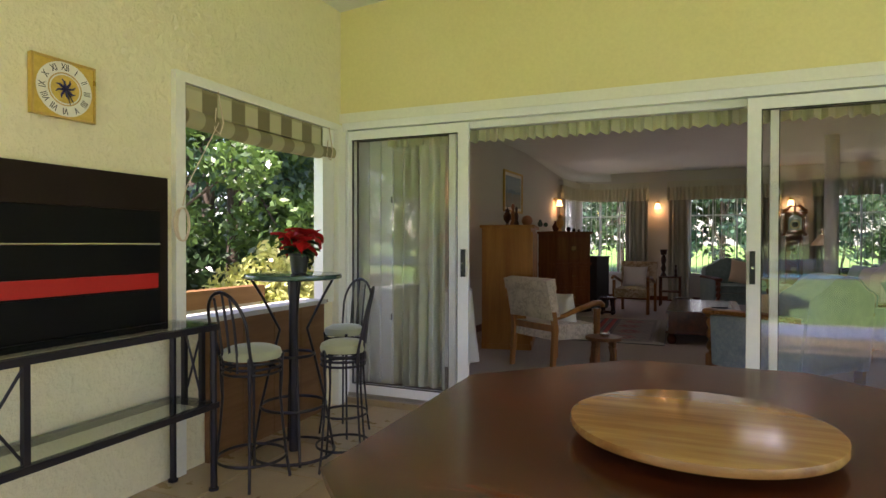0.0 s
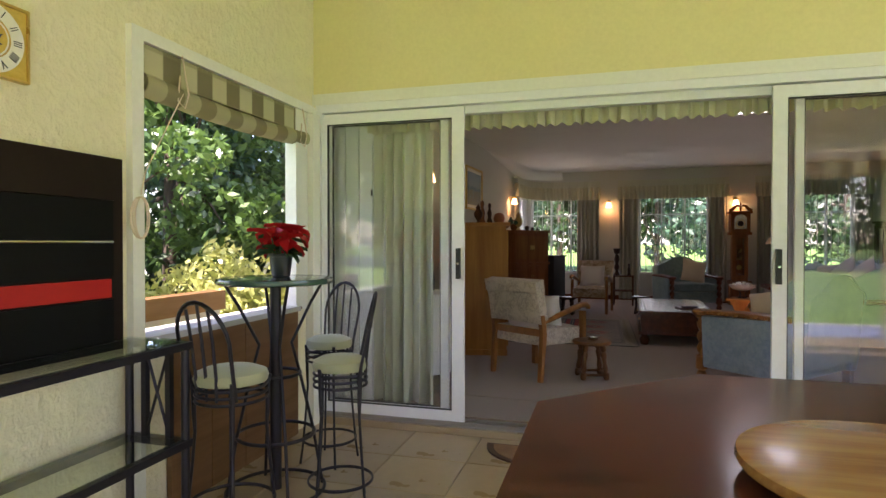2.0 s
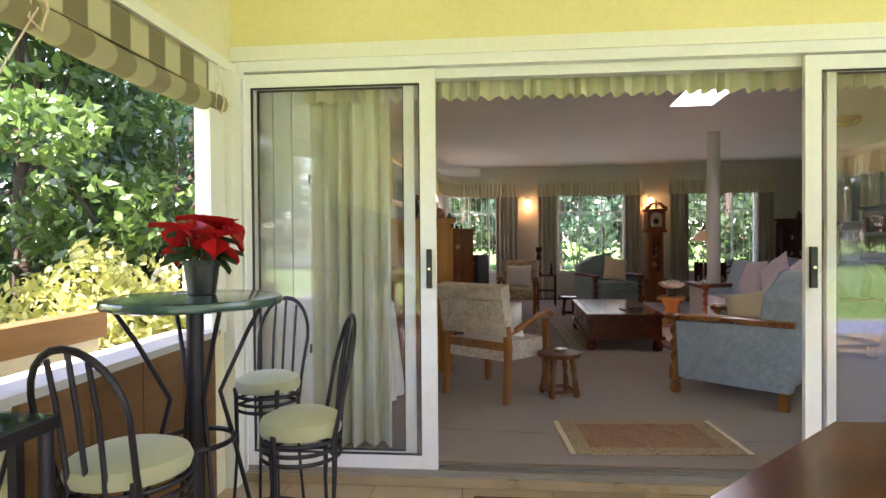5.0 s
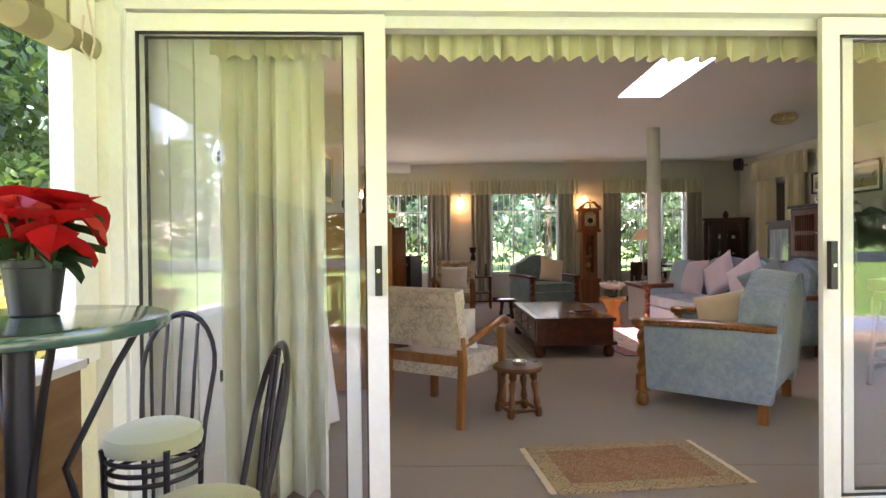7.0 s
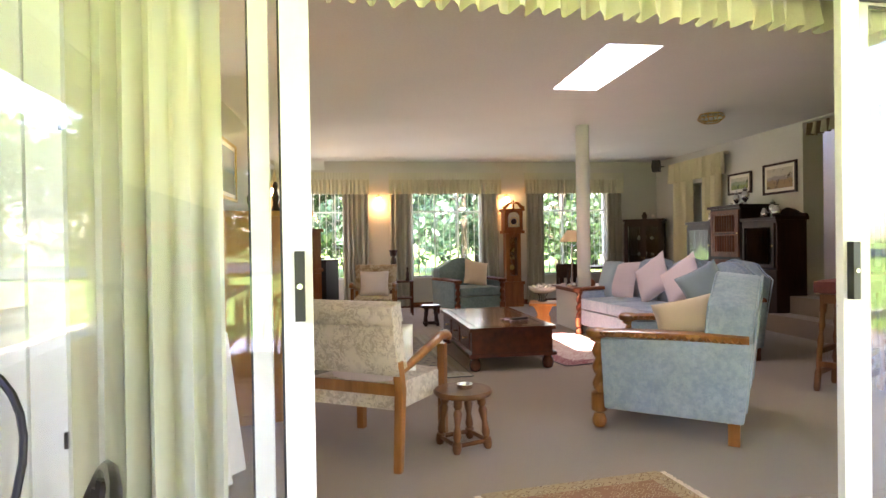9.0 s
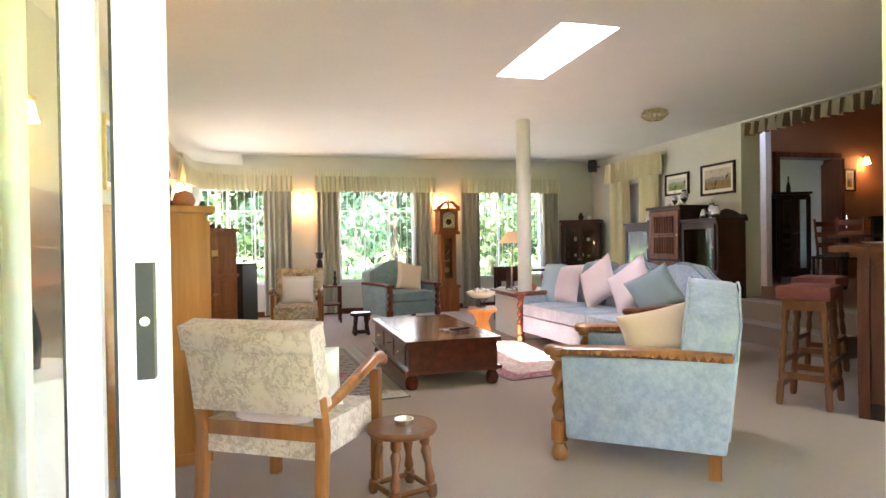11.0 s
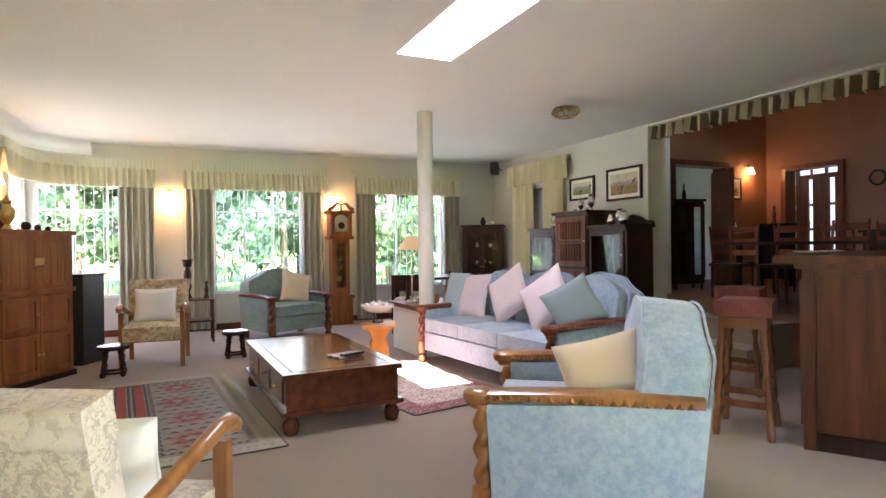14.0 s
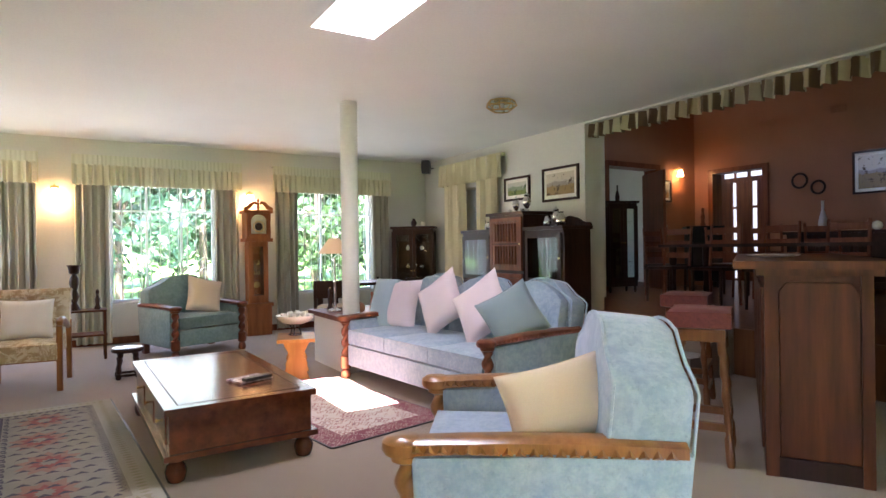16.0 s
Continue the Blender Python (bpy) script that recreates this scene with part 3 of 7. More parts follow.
part("track", bm, "track_alu", door, "dull aluminium bottom track", bevel=0.002)
part("step", box(B(), -2.3, DOOR_Y - 0.03, LOW, 2.44, DOOR_Y + 0.15, -0.046), "tile", door, "low tiled step", bevel=0.008)
part("top_track", box(B(), -2.295, DOOR_Y + 0.05, 2.02, 2.44, DOOR_Y + 0.12, 2.07), "alu_white", door, bevel=0.003)


def leaf_panel(x0, x1, y, stile0, stile1):
    p = part("panel", B_frame(x0, x1, y, stile0, stile1), "alu_white", door, bevel=0.004)
    for a, b, c, d in ((x0 + stile0, 0.055, x0 + stile0 + 0.007, 1.99), (x1 - stile1 - 0.007, 0.055, x1 - stile1, 1.99), (x0 + stile0 + 0.007, 1.983, x1 - stile1 - 0.007, 1.99), (x0 + stile0 + 0.007, 0.055, x1 - stile1 - 0.007, 0.061)):
        part("seal", box(B(), a, y + 0.006, b, c, y + 0.024, d), "black_plastic", p)
    part("pane", box(B(), x0 + stile0 - 0.005, y + 0.012, 0.05, x1 - stile1 + 0.005, y + 0.018, 2.0), "glass", p).visible_shadow = False
    return p


def B_frame(x0, x1, y, s0, s1):
    bm = B()
    box(bm, x0, y, -0.03, x0 + s0, y + 0.03, 2.06)
    box(bm, x1 - s1, y, -0.03, x1, y + 0.03, 2.06)
    box(bm, x0 + s0, y + 0.002, -0.03, x1 - s1, y + 0.028, 0.055)
    box(bm, x0 + s0, y + 0.002, 1.99, x1 - s1, y + 0.028, 2.06)
    return bm


front1 = leaf_panel(-2.295, -1.28, DOOR_Y + 0.005, 0.03, 0.082)
leaf_panel(-2.295, -1.40, DOOR_Y + 0.062, 0.04, 0.055)
front2 = leaf_panel(0.53, 1.55, DOOR_Y + 0.005, 0.075, 0.06)
leaf_panel(0.66, 2.44, DOOR_Y + 0.062, 0.045, 0.05)
for p, x in ((front1, -1.315), (front2, 0.56)):
    bm = B()
    box(bm, x - 0.014, DOOR_Y - 0.022, 0.93, x + 0.014, DOOR_Y + 0.006, 1.13)
    h = part("handle", bm, "black_plastic", p, "black plastic handle with a lock", bevel=0.006)
    part("lock", lathe(B(), [(0.008, 0), (0.008, 0.006)], 12, m=pose(x, DOOR_Y - 0.02, 1.03, 90)), "silver", h)

# white folded shutter and curtain behind the fixed pane
sh = thing("folding_shutter", pose(-2.19, DOOR_Y + 0.23, 0), "white folding security shutter pushed together", "shutter")
for i in range(7):
    part("slat", box(B(), -0.19 + i * 0.054, -0.03 + 0.012 * (i % 2), 0.02, -0.19 + i * 0.054 + 0.050, 0.0 + 0.012 * (i % 2), 2.05), "alu_white", sh, bevel=0.004)
    if i in (6,):
        for z in (0.55, 1.5):
            part("hinge", box(B(), -0.19 + i * 0.054 + 0.04, -0.034, z, -0.19 + i * 0.054 + 0.05, -0.018, z + 0.05), "black_plastic", sh)
cur = thing("door_curtain", pose(0, 0, 0), "sage green lined curtain drawn aside at the sliding door", "curtain")
part("cloth", drape(B(), [(-2.03, DOOR_Y + 0.27), (-1.8, DOOR_Y + 0.25), (-1.57, DOOR_Y + 0.29)], 0.02, 2.06, 0.085, 0.05, 3, 0.6, rows=16), "curtain", cur, smooth=True)
cur2 = thing("pelmet_frill", pose(0, 0, 0), "gathered pale green frill over the sliding door", "valance")
part("frill", drape(B(), [(-2.03, DOOR_Y + 0.2), (2.45, DOOR_Y + 0.2)], 1.945, 2.09, 0.075, 0.022, 8, 0.8, rows=4, hem=0.006), "valance", cur2, smooth=True)
part("heading", box(B(), -2.03, DOOR_Y + 0.215, 2.09, 2.45, DOOR_Y + 0.25, 2.14), "valance", cur2)


# ---- windows of the lounge ----
def window(name, m, w, h, label):
    """A steel window with burglar trellis; local x along the wall, y into the room at -y."""
    win = thing(name, m, label, "window", kind="structure")
    bm = B()
    box(bm, -w / 2, 0.05, 0, -w / 2 + 0.035, 0.1, h)
    box(bm, w / 2 - 0.035, 0.05, 0, w / 2, 0.1, h)
    box(bm, -w / 2 + 0.035, 0.05, 0, w / 2 - 0.035, 0.1, 0.035)
    box(bm, -w / 2 + 0.035, 0.05, h - 0.035, w / 2 - 0.035, 0.1, h)
    box(bm, -w / 6 - 0.014, 0.055, 0.035, -w / 6 + 0.014, 0.095, h - 0.035)
    box(bm, w / 6 - 0.014, 0.055, 0.035, w / 6 + 0.014, 0.095, h - 0.035)
    for a, b in ((-w / 2 + 0.035, -w / 6 - 0.014), (-w / 6 + 0.014, w / 6 - 0.014), (w / 6 + 0.014, w / 2 - 0.035)):
        box(bm, a, 0.057, h * 0.76, b, 0.093, h * 0.76 + 0.025)
    part("window_frame", bm, "alu_white", win)
    for a, b in ((-w / 2 + 0.03, -w / 6 - 0.01), (-w / 6 + 0.01, w / 6 - 0.01), (w / 6 + 0.01, w / 2 - 0.03)):
        part("pane", box(B(), a, 0.072, 0.03, b, 0.076, h - 0.03), "glass", win).visible_shadow = False
    bm = B()
    n = 11
    for i in range(n + 1):
        x = -w / 2 + 0.02 + (w - 0.04) * i / n
        box(bm, x - 0.005, 0.012, 0.01, x + 0.005, 0.020, h - 0.01)
    for zc in (h * 0.30, h * 0.70):
        for i in range(n):
            x0 = -w / 2 + 0.02 + (w - 0.04) * i / n
            x1 = x0 + (w - 0.04) / n
            s = 1 if i % 2 else -1
            for q in (-0.075, 0.075):
                tube(bm, [(x0, 0.024, zc + q - 0.045 * s), (x1, 0.024, zc + q + 0.045 * s)], 0.005, 4)
    part("trellis", bm, "alu_white", win, "white folding burglar trellis")
    part("window_sill", box(B(), -w / 2, -0.03, -0.03, w / 2, 0.06, 0.0), "white_wall", win)
    return win


window("window_1", pose(-1.825, FAR_Y + 0.02, 0.53), 1.25, 1.57, "white steel corner window with a trellis")
window("window_2", pose(0.395, FAR_Y + 0.02, 0.53), 1.29, 1.57, "white steel window with a trellis, garden beyond")
window("window_3", pose(2.83, FAR_Y + 0.02, 0.53), 1.26, 1.57, "white steel window with a trellis, garden beyond")
window("window_4", pose(LEFT_X - 0.02, 12.05, 0.53, 0, 0, 90), 1.2, 1.57, "white steel corner window with a trellis")
sk = thing("window_5", pose(0, 0, 0), "frameless roof window letting in sun", "skylight", kind="structure")
part("pane", box(B(), SKY[0] - 0.04, SKY[2] - 0.04, CEIL + 0.22, SKY[1] + 0.04, SKY[3] + 0.04, CEIL + 0.228), "glass", sk).visible_shadow = False


def dressed(path, label, seed):
    """Valance along a path of (x, y) with its straight heading."""
    v = thing("valance", pose(0, 0, 0), label, "valance", "window valances")
    part("frill", drape(B(), path, 2.04, 2.30, 0.075, 0.02, seed, 0.9, rows=5, hem=0.004), "valance", v, smooth=True)
    part("heading", drape(B(), path, 2.29, 2.42, 0.05, 0.004, seed + 1, 0.2, rows=2), "curtain", v, smooth=True)
    part("board", slab_path(path, 2.395, 2.415), "white_wall", v)


def slab_path(path, z0, z1):
    bm = B()
    for (x0, y0), (x1, y1) in zip(path, path[1:]):
        d = Vector((x1 - x0, y1 - y0, 0)).normalized()
        n = Vector((-d.y, d.x, 0)) * 0.1
        a, b = Vector((x0, y0, z0)) + n * 0.12, Vector((x1, y1, z0)) + n * 0.12
        lo = [bm.verts.new(p) for p in (a, b, b + n * 0.7, a + n * 0.7)]
        hi = [bm.verts.new(v.co + Vector((0, 0, z1 - z0))) for v in lo]
        bm.faces.new(lo)
        bm.faces.new(hi[::-1])
        for i in range(4):
            bm.faces.new((lo[i], hi[i], hi[(i + 1) % 4], lo[(i + 1) % 4]))
    return bm


FY = FAR_Y - 0.15
corner = [(LEFT_X + 0.12, 11.15), (LEFT_X + 0.13, 11.9), (LEFT_X + 0.2, 12.2), (LEFT_X + 0.36, 12.43), (LEFT_X + 0.6, 12.56), (-1.6, FY), (-1.0, FY)]
dressed(corner, "gathered sage valance wrapping the corner window", 1)
dressed([(-0.66, FY), (1.38, FY)], "gathered sage valance over a window", 2)
dressed([(1.82, FY), (3.74, FY)], "gathered sage valance over a window", 3)


def curtain(x0, y0, x1, y1, z0, z1, mat, label, seed, pleat=0.085):
    c = thing("curtain", pose(0, 0, 0), label, "curtain", "lounge curtains")
    part("cloth", drape(B(), [(x0, y0), (x1, y1)], z0, z1, pleat, 0.04, seed, 0.5, rows=12), mat, c, smooth=True)


GC = "grey-green lined curtain drawn aside at a window"
FC = FAR_Y - 0.07
for i, (x0, x1) in enumerate(((-1.48, -1.03), (-0.64, -0.24), (1.02, 1.35), (1.86, 2.2), (3.44, 3.72))):
    curtain(x0, FC, x1, FC, 0.03, 2.3, "curtain_grey", GC, 11 + i)
curtain(LEFT_X + 0.07, 11.2, LEFT_X + 0.07, 11.5, 0.03, 2.3, "curtain_grey", GC, 17)
# curtained doorway in the white wall
v = thing("valance", pose(0, 0, 0), "cream gathered valance over the doorway", "valance")
part("frill", drape(B(), [(RIGHT_X - 0.1, 12.1), (RIGHT_X - 0.1, 10.5)], 2.16, 2.5, 0.09, 0.025, 21, 0.9, rows=5, hem=0.005), "cream_drape", v, smooth=True)
part("board", box(B(), RIGHT_X - 0.085, 10.5, 2.46, RIGHT_X - 0.01, 12.1, 2.5), "cream_drape", v)
curtain(RIGHT_X - 0.07, 12.0, RIGHT_X - 0.07, 11.42, 0.03, 2.4, "cream_drape", "cream curtain drawn aside at the doorway", 22)
curtain(RIGHT_X - 0.07, 11.12, RIGHT_X - 0.07, 10.62, 0.03, 2.4, "cream_drape", "cream curtain drawn aside at the doorway", 23)
setting("wall_passage", box(B(), 6.0, 10.2, 0, 6.1, 12.6, 3.0), "white_wall", "white passage wall behind the doorway", "wall")
def striped(name, c1, c2, scale):
    m, t, b = shader(name)
    w = node(t, "ShaderNodeTexWave", Scale=scale, Distortion=0.6)
    w.bands_direction = "Y"
    t.links.new(coords(t), w.inputs[0])
    t.links.new(mix(t, ramp(t, w.outputs[0], [(0.4, (0, 0, 0)), (0.6, (1, 1, 1))]), c1, c2), b.inputs["Base Color"])
    b.inputs["Roughness"].default_value = 0.9
    return m


M["valance_stripe"] = striped("valance_stripe", (0.55, 0.50, 0.35), (0.14, 0.09, 0.05), 2.2)
v = thing("valance", pose(0, 0, 0), "striped gathered frill over the dining room opening", "valance")
part("frill", drape(B(), [(RIGHT_X + 0.05, 8.98), (RIGHT_X + 0.05, 4.6)], 2.45, 2.61, 0.12, 0.045, 31, 0.6, rows=4, hem=0.005), "valance_stripe", v, smooth=True)
part("board", box(B(), RIGHT_X + 0.08, 4.6, 2.59, RIGHT_X + 0.14, 8.98, 2.619), "white_wall", v)


# ---- seating ----
def rail_beads(bm, x, y0, y1, z, s):
    n = int((y1 - y0) / 0.038)
    for i in range(n):
        y = y0 + (y1 - y0) * (i + 0.5) / n
        vs = [bm.verts.new((x, y - 0.018, z - 0.014)), bm.verts.new((x, y + 0.018, z - 0.014)), bm.verts.new((x, y, z + 0.014)), bm.verts.new((x + s * 0.016, y, z - 0.002))]
        for f in ((0, 1, 3), (1, 2, 3), (2, 0, 3)):
            bm.faces.new([vs[k] for k in f])


def settee(name, m, w, d, seats, top, cloth, label, category, timber="wood_honey"):
    """Velvet armchair or sofa with carved arm rails and barley-twist posts. It faces local -y."""
    t = thing(name, m, label, category)
    ax = w / 2 - 0.05
    bm = B()
    box(bm, -ax + 0.05, -d / 2 + 0.03, 0.13, ax - 0.05, d / 2 - 0.06, 0.31)
    part("seat_base", bm, cloth, t, bevel=0.03, smooth=True)
    for s in (-1, 1):
        bm = B()
        slab(bm, [(-d / 2 + 0.07, 0.12), (d / 2 - 0.02, 0.12), (d / 2 + 0.03, 0.56), (-d / 2 + 0.05, 0.535)], s * ax - 0.05, s * ax + 0.05, pose(0, 0, 0, 0, 0, 90) @ Matrix.Diagonal((1, -1, 1, 1)))
        part("side_panel", bm, cloth, t, bevel=0.018, smooth=True)
        bm = B()
        pts = [(s * ax, -d / 2 - 0.01 + (d + 0.02) * i / 10, 0.555 + 0.012 * math.sin(i / 10 * math.pi) + 0.012 * i / 10) for i in range(11)]
        for (xa, ya, za), (xb, yb, zb) in zip(pts, pts[1:]):
            vs = [bm.verts.new((x, y, z)) for y, z0 in ((ya, za), (yb, zb)) for x, z in ((xa - 0.055, z0 - 0.018), (xa + 0.055, z0 - 0.018), (xa + 0.055, z0 + 0.012), (xa + 0.03, z0 + 0.022), (xa - 0.03, z0 + 0.022), (xa - 0.055, z0 + 0.012))]
            for k in range(6):
                bm.faces.new((vs[k], vs[(k + 1) % 6], vs[6 + (k + 1) % 6], vs[6 + k]))
        rail_beads(bm, s * (ax + 0.055), -d / 2 + 0.05, d / 2 - 0.02, 0.562, s)
        rail_beads(bm, s * (ax - 0.055), -d / 2 + 0.05, d / 2 - 0.2, 0.562, -s)
        lathe(bm, [(0.02, 0.528), (0.06, 0.535), (0.068, 0.55), (0.066, 0.57), (0.05, 0.582), (0.0, 0.585)], 20, (s * ax, -d / 2 + 0.02, 0))
        part("arm_rail", bm, timber, t, "carved wooden arm rail", smooth=True)
        prof = [(0.030, 0.0), (0.042, 0.015), (0.046, 0.04), (0.036, 0.07), (0.028, 0.085), (0.048, 0.1), (0.048, 0.20), (0.03, 0.215)]
        bm = B()
        lathe(bm, prof, 20, (s * ax, -d / 2 + 0.03, 0))
        lathe(bm, [(0.031, 0.21 + 0.3 * i / 40) for i in range(41)], 20, (s * ax, -d / 2 + 0.03, 0), twist=0.32)
        lathe(bm, [(0.03, 0.505), (0.05, 0.515), (0.05, 0.53), (0.03, 0.54)], 20, (s * ax, -d / 2 + 0.03, 0))
        part("front_post", bm, timber, t, "barley-twist wooden post", smooth=True)
        bm = B()
        cbox(bm, (s * (ax - 0.0), d / 2 - 0.07, 0.065), (0.06, 0.06, 0.13))
        part("rear_foot", bm, timber, t, bevel=0.006)
    # back with a raised crown over every seat
    pitch = (w - 0.06) / seats
    line = [(-w / 2 + 0.03, 0.2)]
    for k in range(seats):
        x0 = -w / 2 + 0.03 + pitch * k
        low = top - 0.13
        for f, z in ((0.0, low - 0.03), (0.06, low), (0.16, low + 0.03), (0.24, low + 0.07), (0.32, top - 0.015), (0.42, top), (0.5, top + 0.004), (0.58, top), (0.68, top - 0.015), (0.76, low + 0.07), (0.84, low + 0.03), (0.94, low), (1.0, low - 0.03)):
            if not (k and f == 0.0):
                line.append((x0 + pitch * f, z))
    line.append((w / 2 - 0.03, 0.2))
    lean = pose(0, d / 2 - 0.16, 0.2, -6 if seats == 1 else -12) @ pose(0, 0, -0.2)
    bm = B()
    slab(bm, line, -0.10 if seats == 1 else 0.0, 0.15, lean)
    part("backrest", bm, cloth, t, bevel=0.035, smooth=True)
    bm = B()
    tube(bm, [lean @ Vector((x, 0.152, z)) for x, z in line], 0.006, 6)
    tube(bm, [lean @ Vector((x * 0.985, -0.09 if seats == 1 else -0.004, z - 0.004)) for x, z in line], 0.007, 6)
    part("piping", bm, cloth, t, smooth=True)
    inner = (w - 0.2) / seats
    for k in range(seats):
        x = -w / 2 + 0.1 + inner * (k + 0.5)
        part("seat_cushion", puff(B(), inner - 0.008, d - 0.24, 0.17, pose(x, -0.09, 0.385), 12, 0.72, 0.015), cloth, t, smooth=True)
        half = pitch / 2 - (0.07 if seats == 1 else 0.025)
        crown = [(-half, 0.40), (-half, top - 0.17), (-half * 0.8, top - 0.12), (-half * 0.55, top - 0.075), (-half * 0.3, top - 0.04), (0, top - 0.03), (half * 0.3, top - 0.04), (half * 0.55, top - 0.075), (half * 0.8, top - 0.12), (half, top - 0.17), (half, 0.40)]
        xb = -w / 2 + 0.03 + pitch * (k + 0.5)
        if seats > 1:
            part("back_cushion", slab(B(), [(xb + a, z) for a, z in crown], -0.115, -0.004, lean), cloth, t, smooth=True, bevel=0.04)
    return t


settee("armchair", pose(0.878, 5.768, 0, 0, 0, -128) @ Matrix.Diagonal((1.0, 1.0, 1.04, 1.0)), 0.95, 0.85, 1, 0.90, "velvet", "pale blue velvet armchair with carved wooden arms", "armchair")
settee("armchair", pose(0.56, 11.55, 0, 0, 0, 20), 0.92, 0.80, 1, 0.90, "velvet_green", "blue-green velvet armchair with barley-twist arm posts", "armchair", "wood_red")
settee("sofa", pose(2.03, 8.19, 0, 0, 0, -84), 2.05, 0.92, 3, 0.955, "velvet", "three-seat blue velvet sofa with dark carved wooden arms", "sofa", "wood_red")


def pillow(m, w, h, mat, label, stripe=None):
    t = thing("cushion", m, label, "cushion", "scatter cushions")
    part("cover", puff(B(), w, h, 0.15, None, 12, 0.1, 0.08), mat, t, smooth=True)
    if stripe:
        part("stripe", puff(B(), w * 0.52, h * 0.98, 0.17, pose(-w * 0.23, 0, 0.004), 10, 0.3, 0.0), stripe, t, "pale blue woven half", smooth=True)
    n = 24
    edge = []
    for a in range(4):
        for i in range(n // 4):
            u, v = -1 + 2 * i / (n // 4), -1
            for _ in range(a):
                u, v = -v, u
            q = 1.0 - 0.08 * (1 - min(abs(u), abs(v)) ** 2)
            edge.append((u * w / 2 * q, v * h / 2 * q, 0))
    part("hem", tube(B(), edge, 0.006, 6, True), mat, t, smooth=True)
    return t


pillow(pose(0.82, 5.55, 0.66, 62, 0, -36) @ pose(0, 0, 0, 0, 0, 15), 0.37, 0.27, "cream_cloth", "cream frilled cushion on the blue armchair")
pillow(pose(0.68, 11.52, 0.66, 72, 0, 20) @ pose(0, 0, 0, 0, 0, -14), 0.42, 0.42, "cream_cloth", "beige cushion on the green armchair")
pillow(pose(1.98, 9.04, 0.66, 72, 0, -66), 0.54, 0.48, "pink_cloth", "square cushion, half pale blue and half mauve", "blue_cloth")
pillow(pose(2.05, 8.32, 0.72, 74, 0, -78) @ pose(0, 0, 0, 0, 0, 34), 0.46, 0.46, "pink_cloth", "pale mauve cushion with a piped hem")
pillow(pose(2.05, 7.72, 0.72, 72, 0, -76) @ pose(0, 0, 0, 0, 0, 36), 0.46, 0.46, "pink_cloth", "pale mauve cushion with a piped hem")
pillow(pose(2.08, 7.38, 0.69, 74, 0, -40) @ pose(0, 0, 0, 0, 0, 30), 0.40, 0.40, "slate_cloth", "slate blue cushion leaning on the sofa arm")


def floral_chair(m, cloth, label):
    """Open-arm wooden easy chair; faces local -y."""
    t = thing("easy_chair", m, label, "armchair", "floral easy chairs")
    w, d = 0.555, 0.56
    for s in (-1, 1):
        x = s * w / 2
        bm = B()
        slab(bm, [(d / 2 + 0.05, 0), (d / 2 + 0.015, 0), (d / 2 - 0.03, 0.4), (d / 2 + 0.001, 0.56), (d / 2 + 0.05, 0.56), (d / 2 + 0.025, 0.4)], x - 0.022, x + 0.022, pose(0, 0, 0, 0, 0, 90) @ Matrix.Diagonal((1, -1, 1, 1)))
        part("rear_leg", bm, "wood_honey", t, bevel=0.006)
        bm = B()
        box(bm, x - 0.022, -d / 2, 0, x + 0.022, -d / 2 + 0.045, 0.56)
        part("front_leg", bm, "wood_honey", t, bevel=0.008)
        bm = B()
        pts = [(x, d / 2 - 0.01, 0.50), (x, d / 2 - 0.1, 0.515), (x + s * 0.01, 0.08, 0.545), (x + s * 0.015, -0.08, 0.585), (x + s * 0.015, -0.2, 0.612), (x + s * 0.01, -d / 2 - 0.01, 0.61), (x + s * 0.01, -d / 2 - 0.045, 0.592), (x + s * 0.01, -d / 2 - 0.045, 0.57)]
        tube(bm, pts, [0.02, 0.021, 0.024, 0.026, 0.028, 0.028, 0.026, 0.02], 10)
        part("arm", bm, "wood_honey", t, smooth=True)
    bm = B()
    box(bm, -w / 2 + 0.02, d / 2 - 0.025, 0.375, w / 2 - 0.02, d / 2 + 0.005, 0.435)
    part("back_rail", bm, "wood_honey", t, bevel=0.008)
    bm = B()
    box(bm, -w / 2 + 0.02, -d / 2 + 0.005, 0.26, w / 2 - 0.02, -d / 2 + 0.035, 0.33)
    part("seat_rail", bm, "wood_honey", t, bevel=0.006)
    part("seat", puff(B(), w - 0.03, d + 0.02, 0.17, pose(0, -0.01, 0.355, 3), 12, 0.8, 0.015), cloth, t, smooth=True)
    part("backrest", puff(B(), w + 0.035, 0.36, 0.13, pose(0, d / 2 + 0.03, 0.67, 78), 12, 0.72, 0.02), cloth, t, smooth=True)
    part("back_flap", puff(B(), w + 0.045, 0.10, 0.145, pose(0, d / 2 + 0.062, 0.80, 78), 10, 0.72, 0.01), cloth, t, "loose cover folded over the top", smooth=True)
    return t


floral_chair(pose(-1.05, 5.56, 0, 0, 0, 149), "floral", "wooden easy chair with faded floral upholstery")
floral_chair(pose(-0.98, 10.4, 0, 0, 0, -6), "floral_brown", "wooden easy chair with a brown floral seat")
pillow(pose(-1.025, 5.60, 0.53, 80, 0, 149), 0.40, 0.34, "white_cloth", "white cushion on the floral easy chair")
pillow(pose(-1.135, 5.37, 0.49, 84, 0, 149), 0.42, 0.18, "pink_cloth", "pale pink cushion pushed under the chair back")
pillow(pose(-0.98, 10.42, 0.60, 76, 0, -6), 0.40, 0.36, "white_cloth", "plain white cushion on the floral chair")


